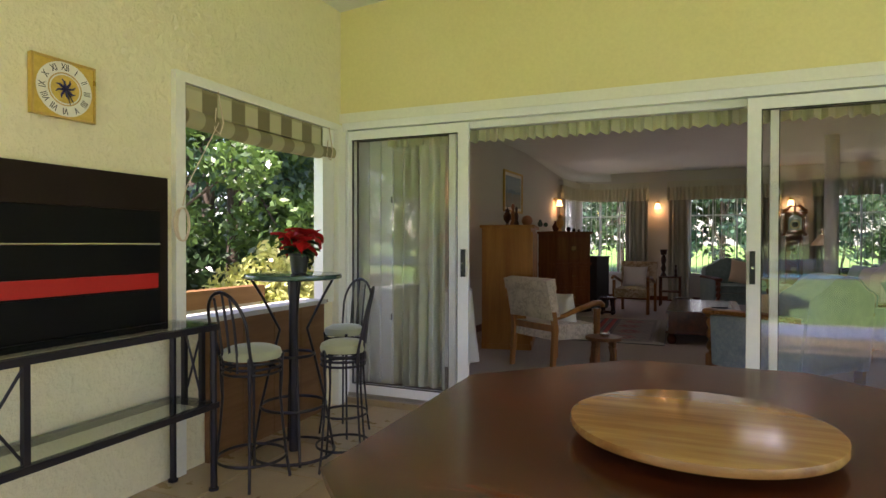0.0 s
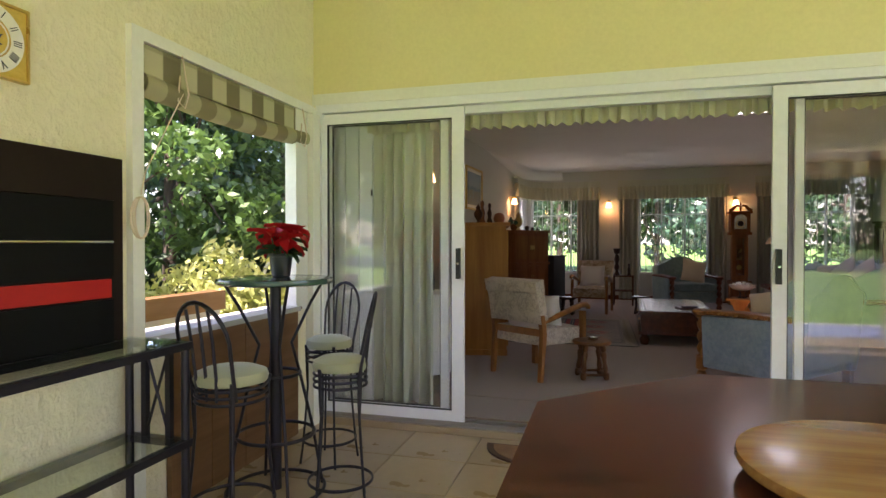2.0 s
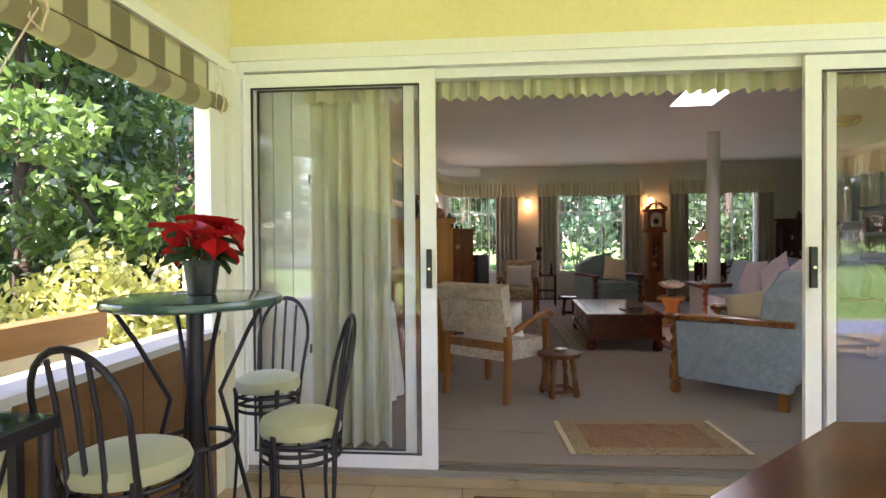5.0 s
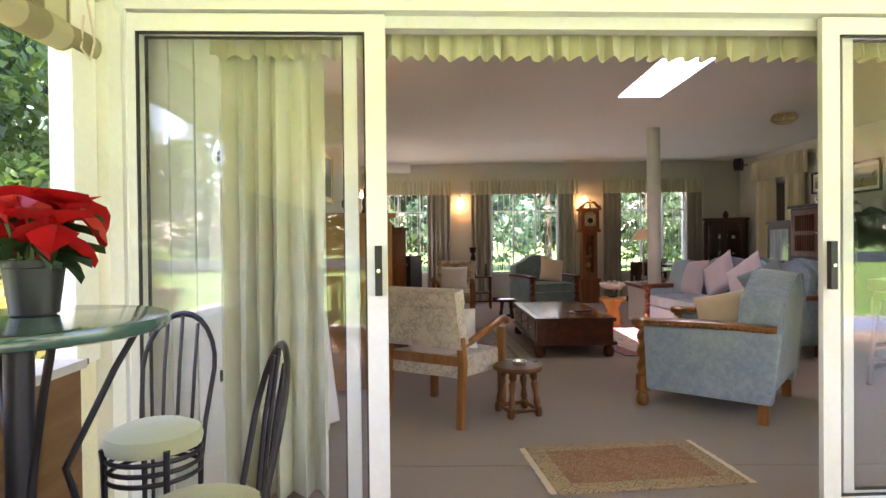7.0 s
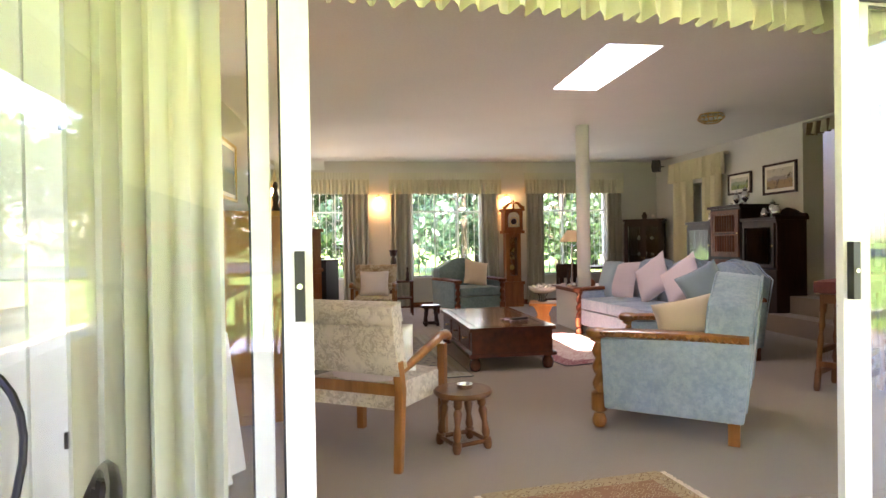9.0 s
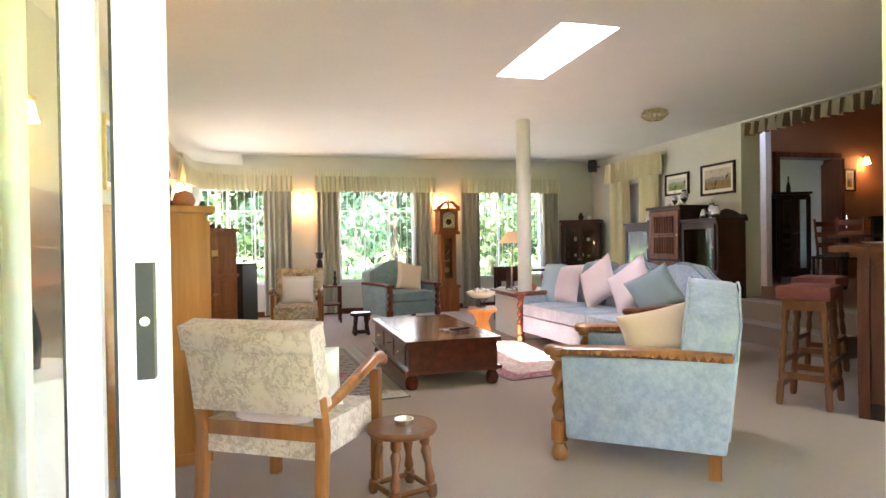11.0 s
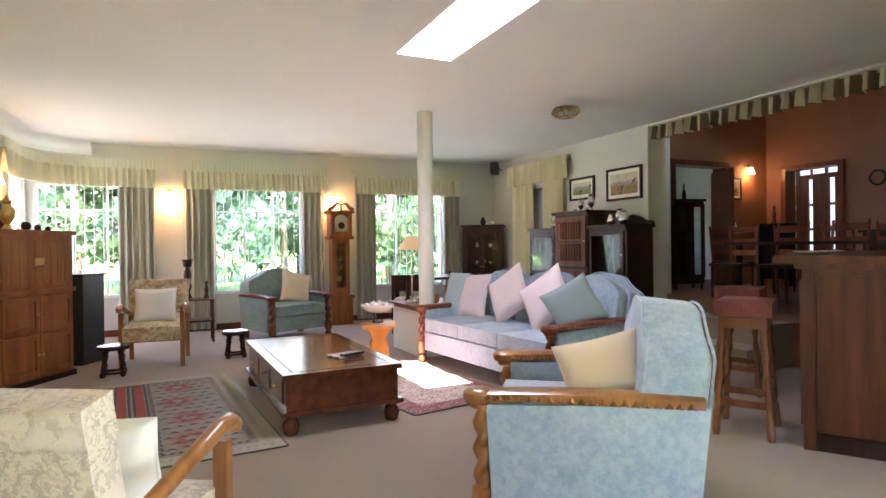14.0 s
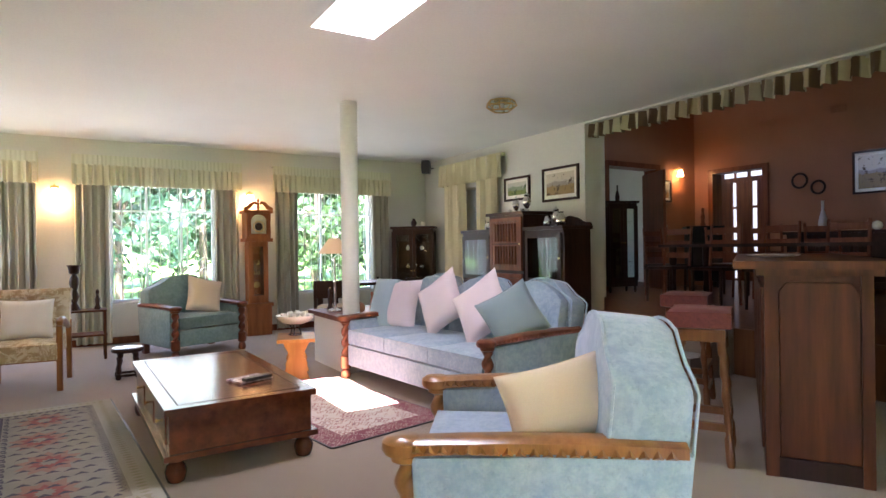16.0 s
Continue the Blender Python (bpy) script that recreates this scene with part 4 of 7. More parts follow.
# ---- tables of the lounge ----
def coffee_table(m):
    t = thing("coffee_table", m, "low dark mahogany chest table with bun feet", "coffee table")
    x, y = 0.40, 0.80
    bm = B()
    box(bm, -x, -y, 0.355, x, y, 0.39)
    part("tabletop", bm, "wood_mahogany", t, "polished mahogany top with an inlaid border", bevel=0.006)
    bm = B()
    for x0, y0, x1, y1 in ((-x + 0.07, -y + 0.07, x - 0.07, -y + 0.076), (-x + 0.07, y - 0.076, x - 0.07, y - 0.07), (-x + 0.07, -y + 0.076, -x + 0.076, y - 0.076), (x - 0.076, -y + 0.076, x - 0.07, y - 0.076)):
        box(bm, x0, y0, 0.388, x1, y1, 0.3915)
    part("inlay", bm, "wood_dark", t)
    part("body", box(B(), -x + 0.025, -y + 0.025, 0.155, x - 0.025, y - 0.025, 0.355), "wood_mahogany", t, bevel=0.004)
    part("plinth", box(B(), -x - 0.005, -y - 0.005, 0.125, x + 0.005, y + 0.005, 0.155), "wood_mahogany", t, bevel=0.008)
    for s in (-1, 1):
        for k in (-1, 0, 1):
            bm = B()
            box(bm, s * (x - 0.025) - 0.006, k * 0.47 - 0.2, 0.18, s * (x - 0.025) + 0.006, k * 0.47 + 0.2, 0.335)
            dr = part("drawer", bm, "wood_mahogany", t, bevel=0.003)
            part("knob", lathe(B(), [(0.004, 0), (0.006, 0.01), (0.012, 0.016), (0.008, 0.022)], 12, m=pose(s * (x - 0.02), k * 0.47, 0.26, 0, 90 * s)), "brass", dr)
        for q in (-1, 1):
            part("foot", lathe(B(), [(0.03, 0), (0.042, 0.006), (0.05, 0.03), (0.055, 0.06), (0.046, 0.09), (0.03, 0.105), (0.045, 0.112), (0.045, 0.125)], 20, (s * (x - 0.06), q * (y - 0.06), 0)), "wood_mahogany", t, smooth=True)
    return t


coffee_table(pose(0.17, 8.11, 0, 0, 0, 1.5))
mg = thing("magazine", pose(0.32, 7.76, 0.3925, 0, 0, 20), "glossy patterned magazine under a remote", "magazine")
part("pages", box(B(), -0.11, -0.08, 0, 0.11, 0.08, 0.012), surface("magazine_cover", (0.12, 0.06, 0.07), (0.55, 0.5, 0.55), 0.25, big=24, relief=0), mg)
rc = thing("remote_control", pose(0.35, 7.70, 0.405, 0, 0, -68), "black remote control on the coffee table", "remote control")
part("casing", box(B(), -0.024, -0.09, 0, 0.024, 0.09, 0.018), "black_plastic", rc, bevel=0.005)


def turned_stool(m, top, h, label, mat, tray=False):
    t = thing("stool", m, label, "stool", "low turned stools")
    part("seat", lathe(B(), [(top * 0.96, h - 0.03), (top, h - 0.022), (top, h - 0.008), (top * 0.96, h)], 32), mat, t, smooth=True)
    if tray:
        part("tray", lathe(B(), [(top * 0.9, h + 0.001), (top * 0.93, h + 0.008), (top * 0.86, h + 0.004)], 32), "silver", t, smooth=True)
    for a in range(4):
        c, s = math.cos(math.pi / 4 + a * math.pi / 2), math.sin(math.pi / 4 + a * math.pi / 2)
        r0, r1 = top * 0.62, top * 0.86
        k = [(0, 0.018), (0.07, 0.026), (0.2, 0.026), (0.22, 0.016), (0.3, 0.024), (0.5, 0.015), (0.72, 0.026), (0.8, 0.016), (0.84, 0.025), (1, 0.025)]
        tube_pts = [((r1 + (r0 - r1) * f) * c, (r1 + (r0 - r1) * f) * s, (h - 0.03) * f) for f, _ in k]
        part("leg", tube(B(), tube_pts, [r for _, r in k], 10), mat, t, smooth=True)
        a2 = math.pi / 4 + (a + 1) * math.pi / 2
        q = r1 + (r0 - r1) * 0.13
        part("stretcher", tube(B(), [(q * c, q * s, h * 0.13), (q * math.cos(a2), q * math.sin(a2), h * 0.13)], 0.013, 6), mat, t)
    return t


turned_stool(pose(-0.585, 5.48, 0, 0, 0, 20), 0.165, 0.325, "round turned oak stool with a glass ashtray on it", "wood_oak")
turned_stool(pose(-1.33, 9.9, 0), 0.14, 0.28, "low dark stool with a metal tray top", "wood_dark", True)
turned_stool(pose(-0.2, 10.35, 0), 0.14, 0.28, "low dark stool with a metal tray top", "wood_dark", True)
at = thing("ashtray", pose(-0.575, 5.47, 0.326), "small clear glass ashtray on the stool", "ashtray")
part("bowl", lathe(B(), [(0.03, 0), (0.042, 0.004), (0.046, 0.028), (0.038, 0.028), (0.032, 0.01), (0.0, 0.008)], 20), "silver", at, smooth=True)


# ---- rugs ----
def kilim(name, ground, c2, c3, c4, sx, sy):
    m, t, b = shader(name)
    v = coords(t, (sx, sy, 1))
    vor = node(t, "ShaderNodeTexVoronoi", Scale=1.0)
    vor.distance = "MANHATTAN"
    t.links.new(v, vor.inputs["Vector"])
    col = ramp(t, vor.outputs[0], [(0.0, c3), (0.2, c3), (0.22, c4), (0.3, c4), (0.32, ground), (0.62, ground), (0.64, c2), (0.75, c2), (0.77, ground)])
    col.node.color_ramp.interpolation = "CONSTANT"
    weave = noise_fac(t, coords(t), 260, 3)
    t.links.new(mix(t, mix(t, 0.3, (0, 0, 0), weave), col, tuple(x * 0.5 for x in ground)), b.inputs["Base Color"])
    b.inputs["Roughness"].default_value = 0.95
    bump(t, b, weave, 0.5, 0.004)
    return m


def rug(m, w, l, field, border, label, medallion=None, e=0.16, binding="black_plastic"):
    t = thing("rug", m, label, "rug")
    part("field", box(B(), -w / 2 + e, -l / 2 + e, 0.002, w / 2 - e, l / 2 - e, 0.011), field, t)
    bm = B()
    for x0, y0, x1, y1 in ((-w / 2, -l / 2, w / 2, -l / 2 + e), (-w / 2, l / 2 - e, w / 2, l / 2), (-w / 2, -l / 2 + e, -w / 2 + e, l / 2 - e), (w / 2 - e, -l / 2 + e, w / 2, l / 2 - e)):
        box(bm, x0, y0, 0.002, x1, y1, 0.010)
    part("border", bm, border, t)
    bm = B()
    for x0, y0, x1, y1 in ((-w / 2 - 0.012, -l / 2, -w / 2, l / 2), (w / 2, -l / 2, w / 2 + 0.012, l / 2), (-w / 2, -l / 2 - 0.012, w / 2, -l / 2), (-w / 2, l / 2, w / 2, l / 2 + 0.012)):
        box(bm, x0, y0, 0.002, x1, y1, 0.009)
    part("binding", bm, binding, t)
    for mm, a, b2, mat in (medallion or []):
        bm = B()
        pts = [(mm[0] - a, mm[1])] + [(mm[0] - a + a * k / 5, mm[1] + b2 * ((k + 1) // 1) / 6) for k in range(5)] + [(mm[0], mm[1] + b2)]
        quad = pts + [(2 * mm[0] - x, y) for x, y in reversed(pts[:-1])]
        full = quad + [(x, 2 * mm[1] - y) for x, y in reversed(quad[1:-1])]
        lo = [bm.verts.new((x, y, 0.0125 + 0.0005 * a)) for x, y in full]
        bm.faces.new(lo)
        part("medallion", bm, mat, t)
    return t


KG = (0.50, 0.44, 0.34)
k1 = kilim("kilim_field", KG, (0.30, 0.22, 0.20), (0.42, 0.10, 0.08), (0.05, 0.045, 0.06), 7, 9)
k2 = kilim("kilim_border", (0.44, 0.40, 0.30), (0.06, 0.06, 0.08), (0.06, 0.055, 0.06), (0.55, 0.5, 0.4), 13, 13)
k3 = kilim("rug_field", (0.52, 0.43, 0.36), (0.26, 0.07, 0.07), (0.10, 0.035, 0.05), (0.30, 0.09, 0.08), 15, 15)
k6 = kilim("rug_border", (0.20, 0.05, 0.06), (0.48, 0.38, 0.31), (0.5, 0.42, 0.34), (0.06, 0.03, 0.04), 24, 24)
k4 = kilim("mat_field", (0.30, 0.15, 0.08), (0.44, 0.30, 0.18), (0.14, 0.06, 0.035), (0.50, 0.36, 0.22), 26, 26)
k5 = kilim("mat_border", (0.42, 0.31, 0.18), (0.22, 0.12, 0.06), (0.16, 0.08, 0.045), (0.55, 0.47, 0.33), 26, 26)
M["kilim_red"] = surface("kilim_red", (0.26, 0.035, 0.03), (0.34, 0.06, 0.045), 0.95, fine=260, relief=0.4)
M["kilim_navy"] = surface("kilim_navy", (0.04, 0.035, 0.05), (0.08, 0.06, 0.08), 0.95, fine=260, relief=0.4)
M["kilim_pink"] = surface("kilim_pink", (0.23, 0.12, 0.09), (0.30, 0.17, 0.13), 0.95, fine=260, relief=0.4)
M["kilim_rose"] = surface("kilim_rose", (0.22, 0.055, 0.045), (0.28, 0.09, 0.07), 0.95, big=9, fine=260, relief=0.4)
M["kilim_grey"] = surface("kilim_grey", (0.19, 0.17, 0.135), (0.27, 0.24, 0.19), 0.95, big=6, fine=260, relief=0.4)
M["kilim_cream"] = surface("kilim_cream", (0.30, 0.28, 0.22), (0.40, 0.37, 0.30), 0.95, fine=260, relief=0.4)
kr = rug(pose(-1.07, 8.27, 0, 0, 0, 4), 1.55, 2.35, "kilim_grey", "kilim_cream", "flat-woven kilim rug with red medallions", e=0.13, medallion=[((-0.42, 0.0), 0.27, 0.62, "kilim_navy"), ((-0.42, 0.0), 0.23, 0.54, "kilim_red"), ((-0.42, 0.0), 0.1, 0.22, "kilim_navy")])


def woven(mat, shapes, z, name):
    """Flat woven figures: lists of outlines laid on the rug."""
    bm = B()
    for pts in shapes:
        bm.faces.new([bm.verts.new((x, y, z)) for x, y in pts])
    return part(name, bm, mat, kr)


for cx, cy in ((0.30, -0.75), (0.33, -0.25), (0.29, 0.25), (0.33, 0.75)):
    for mat, k, z in (("kilim_pink", 1.0, 0.0116), ("kilim_rose", 0.62, 0.0119), ("kilim_grey", 0.3, 0.0122)):
        star = [(cx + k * (0.17 if q % 2 else 0.115) * math.cos(q * math.pi / 10), cy + k * (0.21 if q % 2 else 0.14) * math.sin(q * math.pi / 10)) for q in range(20)]
        woven(mat, [star], z, "patch")
woven("kilim_red", [[(x - 0.03, -1.0), (x + 0.03, -1.0), (x + 0.03, 1.0), (x - 0.03, 1.0)] for x in (0.04, -0.085)], 0.0124, "red_band")
woven("kilim_navy", [[(x - 0.009, -1.0), (x + 0.009, -1.0), (x + 0.009, 1.0), (x - 0.009, 1.0)] for x in (0.085, 0.0, -0.035, -0.125)], 0.0121, "dark_band")
teeth = []
for k in range(44):
    y = -0.98 + k * 0.0455
    teeth.append([(0.64, y), (0.59, y + 0.022), (0.64, y + 0.044), (0.61, y + 0.022)])
    teeth.append([(0.13, y), (0.098, y + 0.022), (0.13, y + 0.044)] if k % 2 else [(0.125, y), (0.1, y), (0.1, y + 0.03), (0.125, y + 0.03)])
for k in range(26):
    x = -0.6 + k * 0.0465
    teeth.append([(x, -1.015), (x + 0.023, -0.975), (x + 0.046, -1.015)])
    teeth.append([(x, 1.015), (x + 0.023, 0.975), (x + 0.046, 1.015)])
rk = random.Random(4)
for i in range(5):
    for k in range(17):
        x, y = 0.17 + i * 0.085 + (0.04 if k % 2 else 0), -0.92 + k * 0.115 + rk.uniform(-0.012, 0.012)
        teeth.append([(x - 0.04, y - 0.016), (x, y - 0.006), (x + 0.04, y - 0.016), (x + 0.012, y + 0.018), (x, y + 0.03), (x - 0.012, y + 0.018)])
for k in range(12):
    y = -0.9 + k * 0.16
    for x in (-0.2, -0.62):
        teeth.append([(x - 0.04, y), (x, y + 0.03), (x + 0.04, y), (x, y + 0.1)])
tagged(woven("kilim_navy", teeth, 0.0127, "motif"), kind="stuff")
dots = []
for k in range(50):
    y = -1.13 + k * 0.046
    for x in (0.70, -0.70):
        dots.append([(x - 0.03, y), (x, y - 0.014), (x + 0.03, y), (x, y + 0.014)])
for k in range(32):
    x = -0.72 + k * 0.046
    for y in (-1.1, 1.1):
        dots.append([(x - 0.014, y), (x, y - 0.03), (x + 0.014, y), (x, y + 0.03)])
M["kilim_olive"] = surface("kilim_olive", (0.24, 0.22, 0.14), (0.32, 0.29, 0.19), 0.95, fine=260, relief=0.4)
tagged(woven("kilim_olive", dots, 0.0112, "border_motif"), kind="stuff")
rug(pose(1.02, 8.32, 0, 0, 0, 10), 0.95, 1.75, k3, k6, "small red and cream patterned rug by the sofa")
dm = rug(pose(-0.13, 4.577, 0, 0, 0, 7), 0.9, 0.58, k4, k5, "small brown patterned rug with a fringe inside the door", None, 0.08, k5)
for s in (-1, 1):
    bm = B()
    for i in range(60):
        y = -0.29 + 0.58 * i / 59
        box(bm, s * 0.462, y - 0.002, 0.002, s * 0.495 + random.uniform(-0.006, 0.006), y + 0.003, 0.006)
    part("fringe", bm, "cream_cloth", dm)


# ---- clock, cabinets ----
def grandfather_clock(m):
    t = thing("grandfather_clock", m, "tall oak grandfather clock with a swan-neck top", "clock")
    part("base", box(B(), -0.17, -0.13, 0.0, 0.17, 0.13, 0.42), "wood_cherry", t, bevel=0.012)
    part("base_moulding", box(B(), -0.19, -0.15, 0.40, 0.19, 0.14, 0.45), "wood_cherry", t, bevel=0.014)
    bm = B()
    box(bm, -0.135, -0.10, 0.45, -0.07, 0.12, 1.32)
    box(bm, 0.07, -0.10, 0.45, 0.135, 0.12, 1.32)
    box(bm, -0.07, -0.10, 0.45, 0.07, 0.12, 0.56)
    box(bm, -0.07, -0.10, 1.24, 0.07, 0.12, 1.32)
    box(bm, -0.07, 0.08, 0.56, 0.07, 0.12, 1.24)
    tr = part("trunk", bm, "wood_cherry", t, bevel=0.004)
    part("trunk_glass", box(B(), -0.07, -0.085, 0.56, 0.07, -0.08, 1.24), "glass", tr)
    for x in (-0.03, 0.0, 0.03):
        part("weight", lathe(B(), [(0.004, 1.05), (0.011, 1.05), (0.011, 0.85), (0.004, 0.845)], 12, (x, 0.0, 0)), "brass", t, smooth=True)
    part("pendulum", lathe(B(), [(0.002, 0), (0.045, 0.002), (0.045, 0.008), (0.002, 0.012)], 24, m=pose(0, 0.03, 0.70, 90)), "brass", t, smooth=True)
    part("hood_moulding", box(B(), -0.19, -0.16, 1.31, 0.19, 0.14, 1.36), "wood_cherry", t, bevel=0.014)
    part("hood", box(B(), -0.165, -0.135, 1.36, 0.165, 0.13, 1.72), "wood_cherry", t, bevel=0.006)
    part("hood_cornice", box(B(), -0.20, -0.165, 1.71, 0.20, 0.14, 1.75), "wood_cherry", t, bevel=0.012)
    for s in (-1, 1):
        part("swan_neck", tube(B(), [(s * 0.19, -0.14, 1.76), (s * 0.13, -0.14, 1.79), (s * 0.08, -0.14, 1.85), (s * 0.04, -0.14, 1.86), (s * 0.025, -0.14, 1.835)], [0.03, 0.03, 0.024, 0.02, 0.018], 8), "wood_cherry", t, smooth=True)
        part("hood_column", lathe(B(), [(0.014, 1.37), (0.017, 1.4), (0.012, 1.55), (0.017, 1.68), (0.014, 1.70)], 12, (s * 0.148, -0.15, 0)), "wood_cherry", t, smooth=True)
    part("finial", lathe(B(), [(0.012, 1.75), (0.02, 1.80), (0.008, 1.86), (0.016, 1.885), (0.0, 1.92)], 12, (0, -0.13, 0)), "wood_cherry", t, smooth=True)
    bm = B()
    slab(bm, [(-0.105, 1.42), (0.105, 1.42), (0.105, 1.60)] + [(0.105 * math.cos(a), 1.60 + 0.09 * math.sin(a)) for a in (math.pi * k / 12 for k in range(1, 12))] + [(-0.105, 1.60)], -0.142, -0.137)
    d = part("dial", bm, "silver", t, "silvered arched dial")
    part("chapter_ring", tube(B(), [(0.07 * math.cos(a), -0.144, 1.52 + 0.07 * math.sin(a)) for a in (2 * math.pi * k / 28 for k in range(28))], 0.008, 6, True), "brass", d)
    part("clock_centre", lathe(B(), [(0.05, 0), (0.05, 0.003)], 24, m=pose(0, -0.143, 1.52, 90)), "wood_dark", d)
    return t


grandfather_clock(pose(1.54, 12.48, 0, 0, 0, 0))


def cabinet_doors(t, x0, x1, z0, z1, y, n, mat, panels=1, glazed=False, knob="brass"):
    w = (x1 - x0) / n
    for k in range(n):
        a = x0 + w * k
        bm = B()
        f = 0.05
        box(bm, a + 0.003, y - 0.02, z0, a + f, y, z1)
        box(bm, a + w - f, y - 0.02, z0, a + w - 0.003, y, z1)
        box(bm, a + f, y - 0.02, z0, a + w - f, y, z0 + f)
        box(bm, a + f, y - 0.02, z1 - f, a + w - f, y, z1)
        d = part("door", bm, mat, t, bevel=0.003)
        if glazed:
            part("pane", box(B(), a + f, y - 0.012, z0 + f, a + w - f, y - 0.008, z1 - f), "glass_thin", d)
        else:
            hh = (z1 - z0 - 2 * f) / panels
            for q in range(panels):
                part("panel", box(B(), a + f + 0.006, y - 0.016, z0 + f + hh * q + 0.006, a + w - f - 0.006, y - 0.001, z0 + f + hh * (q + 1) - 0.006), mat, d, bevel=0.008)
        kx = a + w - 0.025 if k < n / 2 else a + 0.025
        part("knob", lathe(B(), [(0.005, 0), (0.012, 0.012), (0.0, 0.02)], 10, m=pose(kx, y - 0.02, (z0 + z1) / 2, 90)), knob, d, smooth=True)


pc = thing("pine_cupboard", pose(-1.88, 6.64, 0, 0, 0, 104), "tall honey pine cupboard with a moulded top", "cupboard")
part("body", box(B(), -0.52, -0.26, 0.06, 0.52, 0.28, 1.34), "wood_pine", pc, bevel=0.004)
part("top", box(B(), -0.56, -0.30, 1.34, 0.56, 0.30, 1.375), "wood_pine", pc, bevel=0.012)
part("plinth", box(B(), -0.53, -0.27, 0, 0.53, 0.28, 0.06), "wood_pine", pc, bevel=0.004)
cabinet_doors(pc, -0.5, 0.5, 0.1, 1.3, -0.26, 2, "wood_pine", 2)

cc = thing("carved_cabinet", pose(-2.07, 9.95, 0, 0, 0, 57) @ Matrix.Diagonal((0.95, 0.9, 1.0, 1.0)), "reddish cocktail cabinet with a ribbed flap and panelled doors", "cabinet")
part("body", box(B(), -0.42, -0.22, 0.05, 0.42, 0.24, 1.33), "wood_cherry", cc, bevel=0.006)
part("top", box(B(), -0.45, -0.25, 1.33, 0.45, 0.26, 1.37), "wood_cherry", cc, bevel=0.01)
part("plinth", box(B(), -0.44, -0.24, 0, 0.44, 0.25, 0.05), "wood_dark", cc, bevel=0.004)
part("waist", box(B(), -0.43, -0.25, 0.80, 0.43, 0.245, 0.84), "wood_cherry", cc, bevel=0.006)
fl = part("flap", box(B(), -0.39, -0.232, 0.86, 0.39, -0.22, 0.9), "wood_cherry", cc, bevel=0.003)
part("rail", box(B(), -0.39, -0.232, 1.27, 0.39, -0.22, 1.31), "wood_cherry", fl, bevel=0.003)
for k in range(9):
    part("rib", box(B(), -0.39 + k * 0.0867, -0.238, 0.9, -0.39 + k * 0.0867 + 0.083, -0.221, 1.27), "wood_honey", fl, bevel=0.006)
part("lock_plate", box(B(), -0.05, -0.246, 1.04, 0.05, -0.238, 1.12), "brass", fl, "square brass lock plate", bevel=0.002)
cabinet_doors(cc, -0.4, 0.4, 0.46, 0.78, -0.22, 2, "wood_cherry", 1)
cabinet_doors(cc, -0.4, 0.4, 0.08, 0.44, -0.22, 2, "wood_cherry", 1)


def sideboard(m):
    t = thing("sideboard", m, "dark carved sideboard with glazed side doors", "sideboard")
    part("body", box(B(), -0.34, -0.22, 0.12, 0.34, 0.22, 1.58), "wood_dark", t, bevel=0.004)
    part("top", box(B(), -0.37, -0.26, 1.58, 0.37, 0.24, 1.62), "wood_dark", t, bevel=0.01)
    cabinet_doors(t, -0.32, 0.32, 0.9, 1.55, -0.22, 1, "wood_red", 2)
    for z0, z1 in ((0.97, 1.2), (1.25, 1.48)):
        for k in range(8):
            part("fluting", lathe(B(), [(0.008, z0), (0.016, z0 + 0.02), (0.016, z1 - 0.02), (0.008, z1)], 8, (-0.2 + k * 0.057, -0.237, 0)), "wood_red", t, smooth=True)
    cabinet_doors(t, -0.32, 0.32, 0.18, 0.86, -0.22, 2, "wood_red", 2)
    for s in (-1, 1):
        a, b = (0.34, 1.0) if s > 0 else (-1.0, -0.34)
        bm = B()
        box(bm, a, 0.18, 0.12, b, 0.22, 1.38)
        box(bm, a, -0.2, 0.12, b, 0.18, 0.75)
        box(bm, a, -0.2, 1.34, b, 0.18, 1.38)
        ex = b if s > 0 else a
        box(bm, ex - 0.015, -0.2, 0.75, ex + 0.015, 0.18, 1.34)
        w = part("wing", bm, "wood_dark", t)
        part("shelf", box(B(), a + 0.02, -0.18, 1.05, b - 0.02, 0.17, 1.06), "glass_thin", w)
        for q in range(5):
            part("tumbler", lathe(B(), [(0.022, 0), (0.026, 0.06), (0.03, 0.11), (0.027, 0.11), (0.02, 0.01)], 12, (a + 0.12 + q * 0.105, 0.0, 1.061)), "glass_thin", w, smooth=True)
        part("wing_top", box(B(), a - 0.01, -0.23, 1.38, b + 0.02, 0.24, 1.42), "wood_dark", t, bevel=0.01)
        cabinet_doors(t, a + 0.02, b - 0.02, 0.77, 1.34, -0.2, 1, "wood_dark", 1, True)
        for q in (-0.16, 0.16):
            part("leg", box(B(), (0.95 * s) - 0.03, q - 0.03, 0, (0.95 * s) + 0.03, q + 0.03, 0.12), "wood_dark", t)
    part("crest", slab(B(), [(0.36, 1.42), (1.02, 1.42), (1.0, 1.46), (0.9, 1.47), (0.8, 1.52), (0.68, 1.55), (0.56, 1.52), (0.46, 1.47)], 0.2, 0.235), "wood_dark", t, bevel=0.004)
    return t


sideboard(pose(4.17, 9.85, 0, 0, 0, -90))


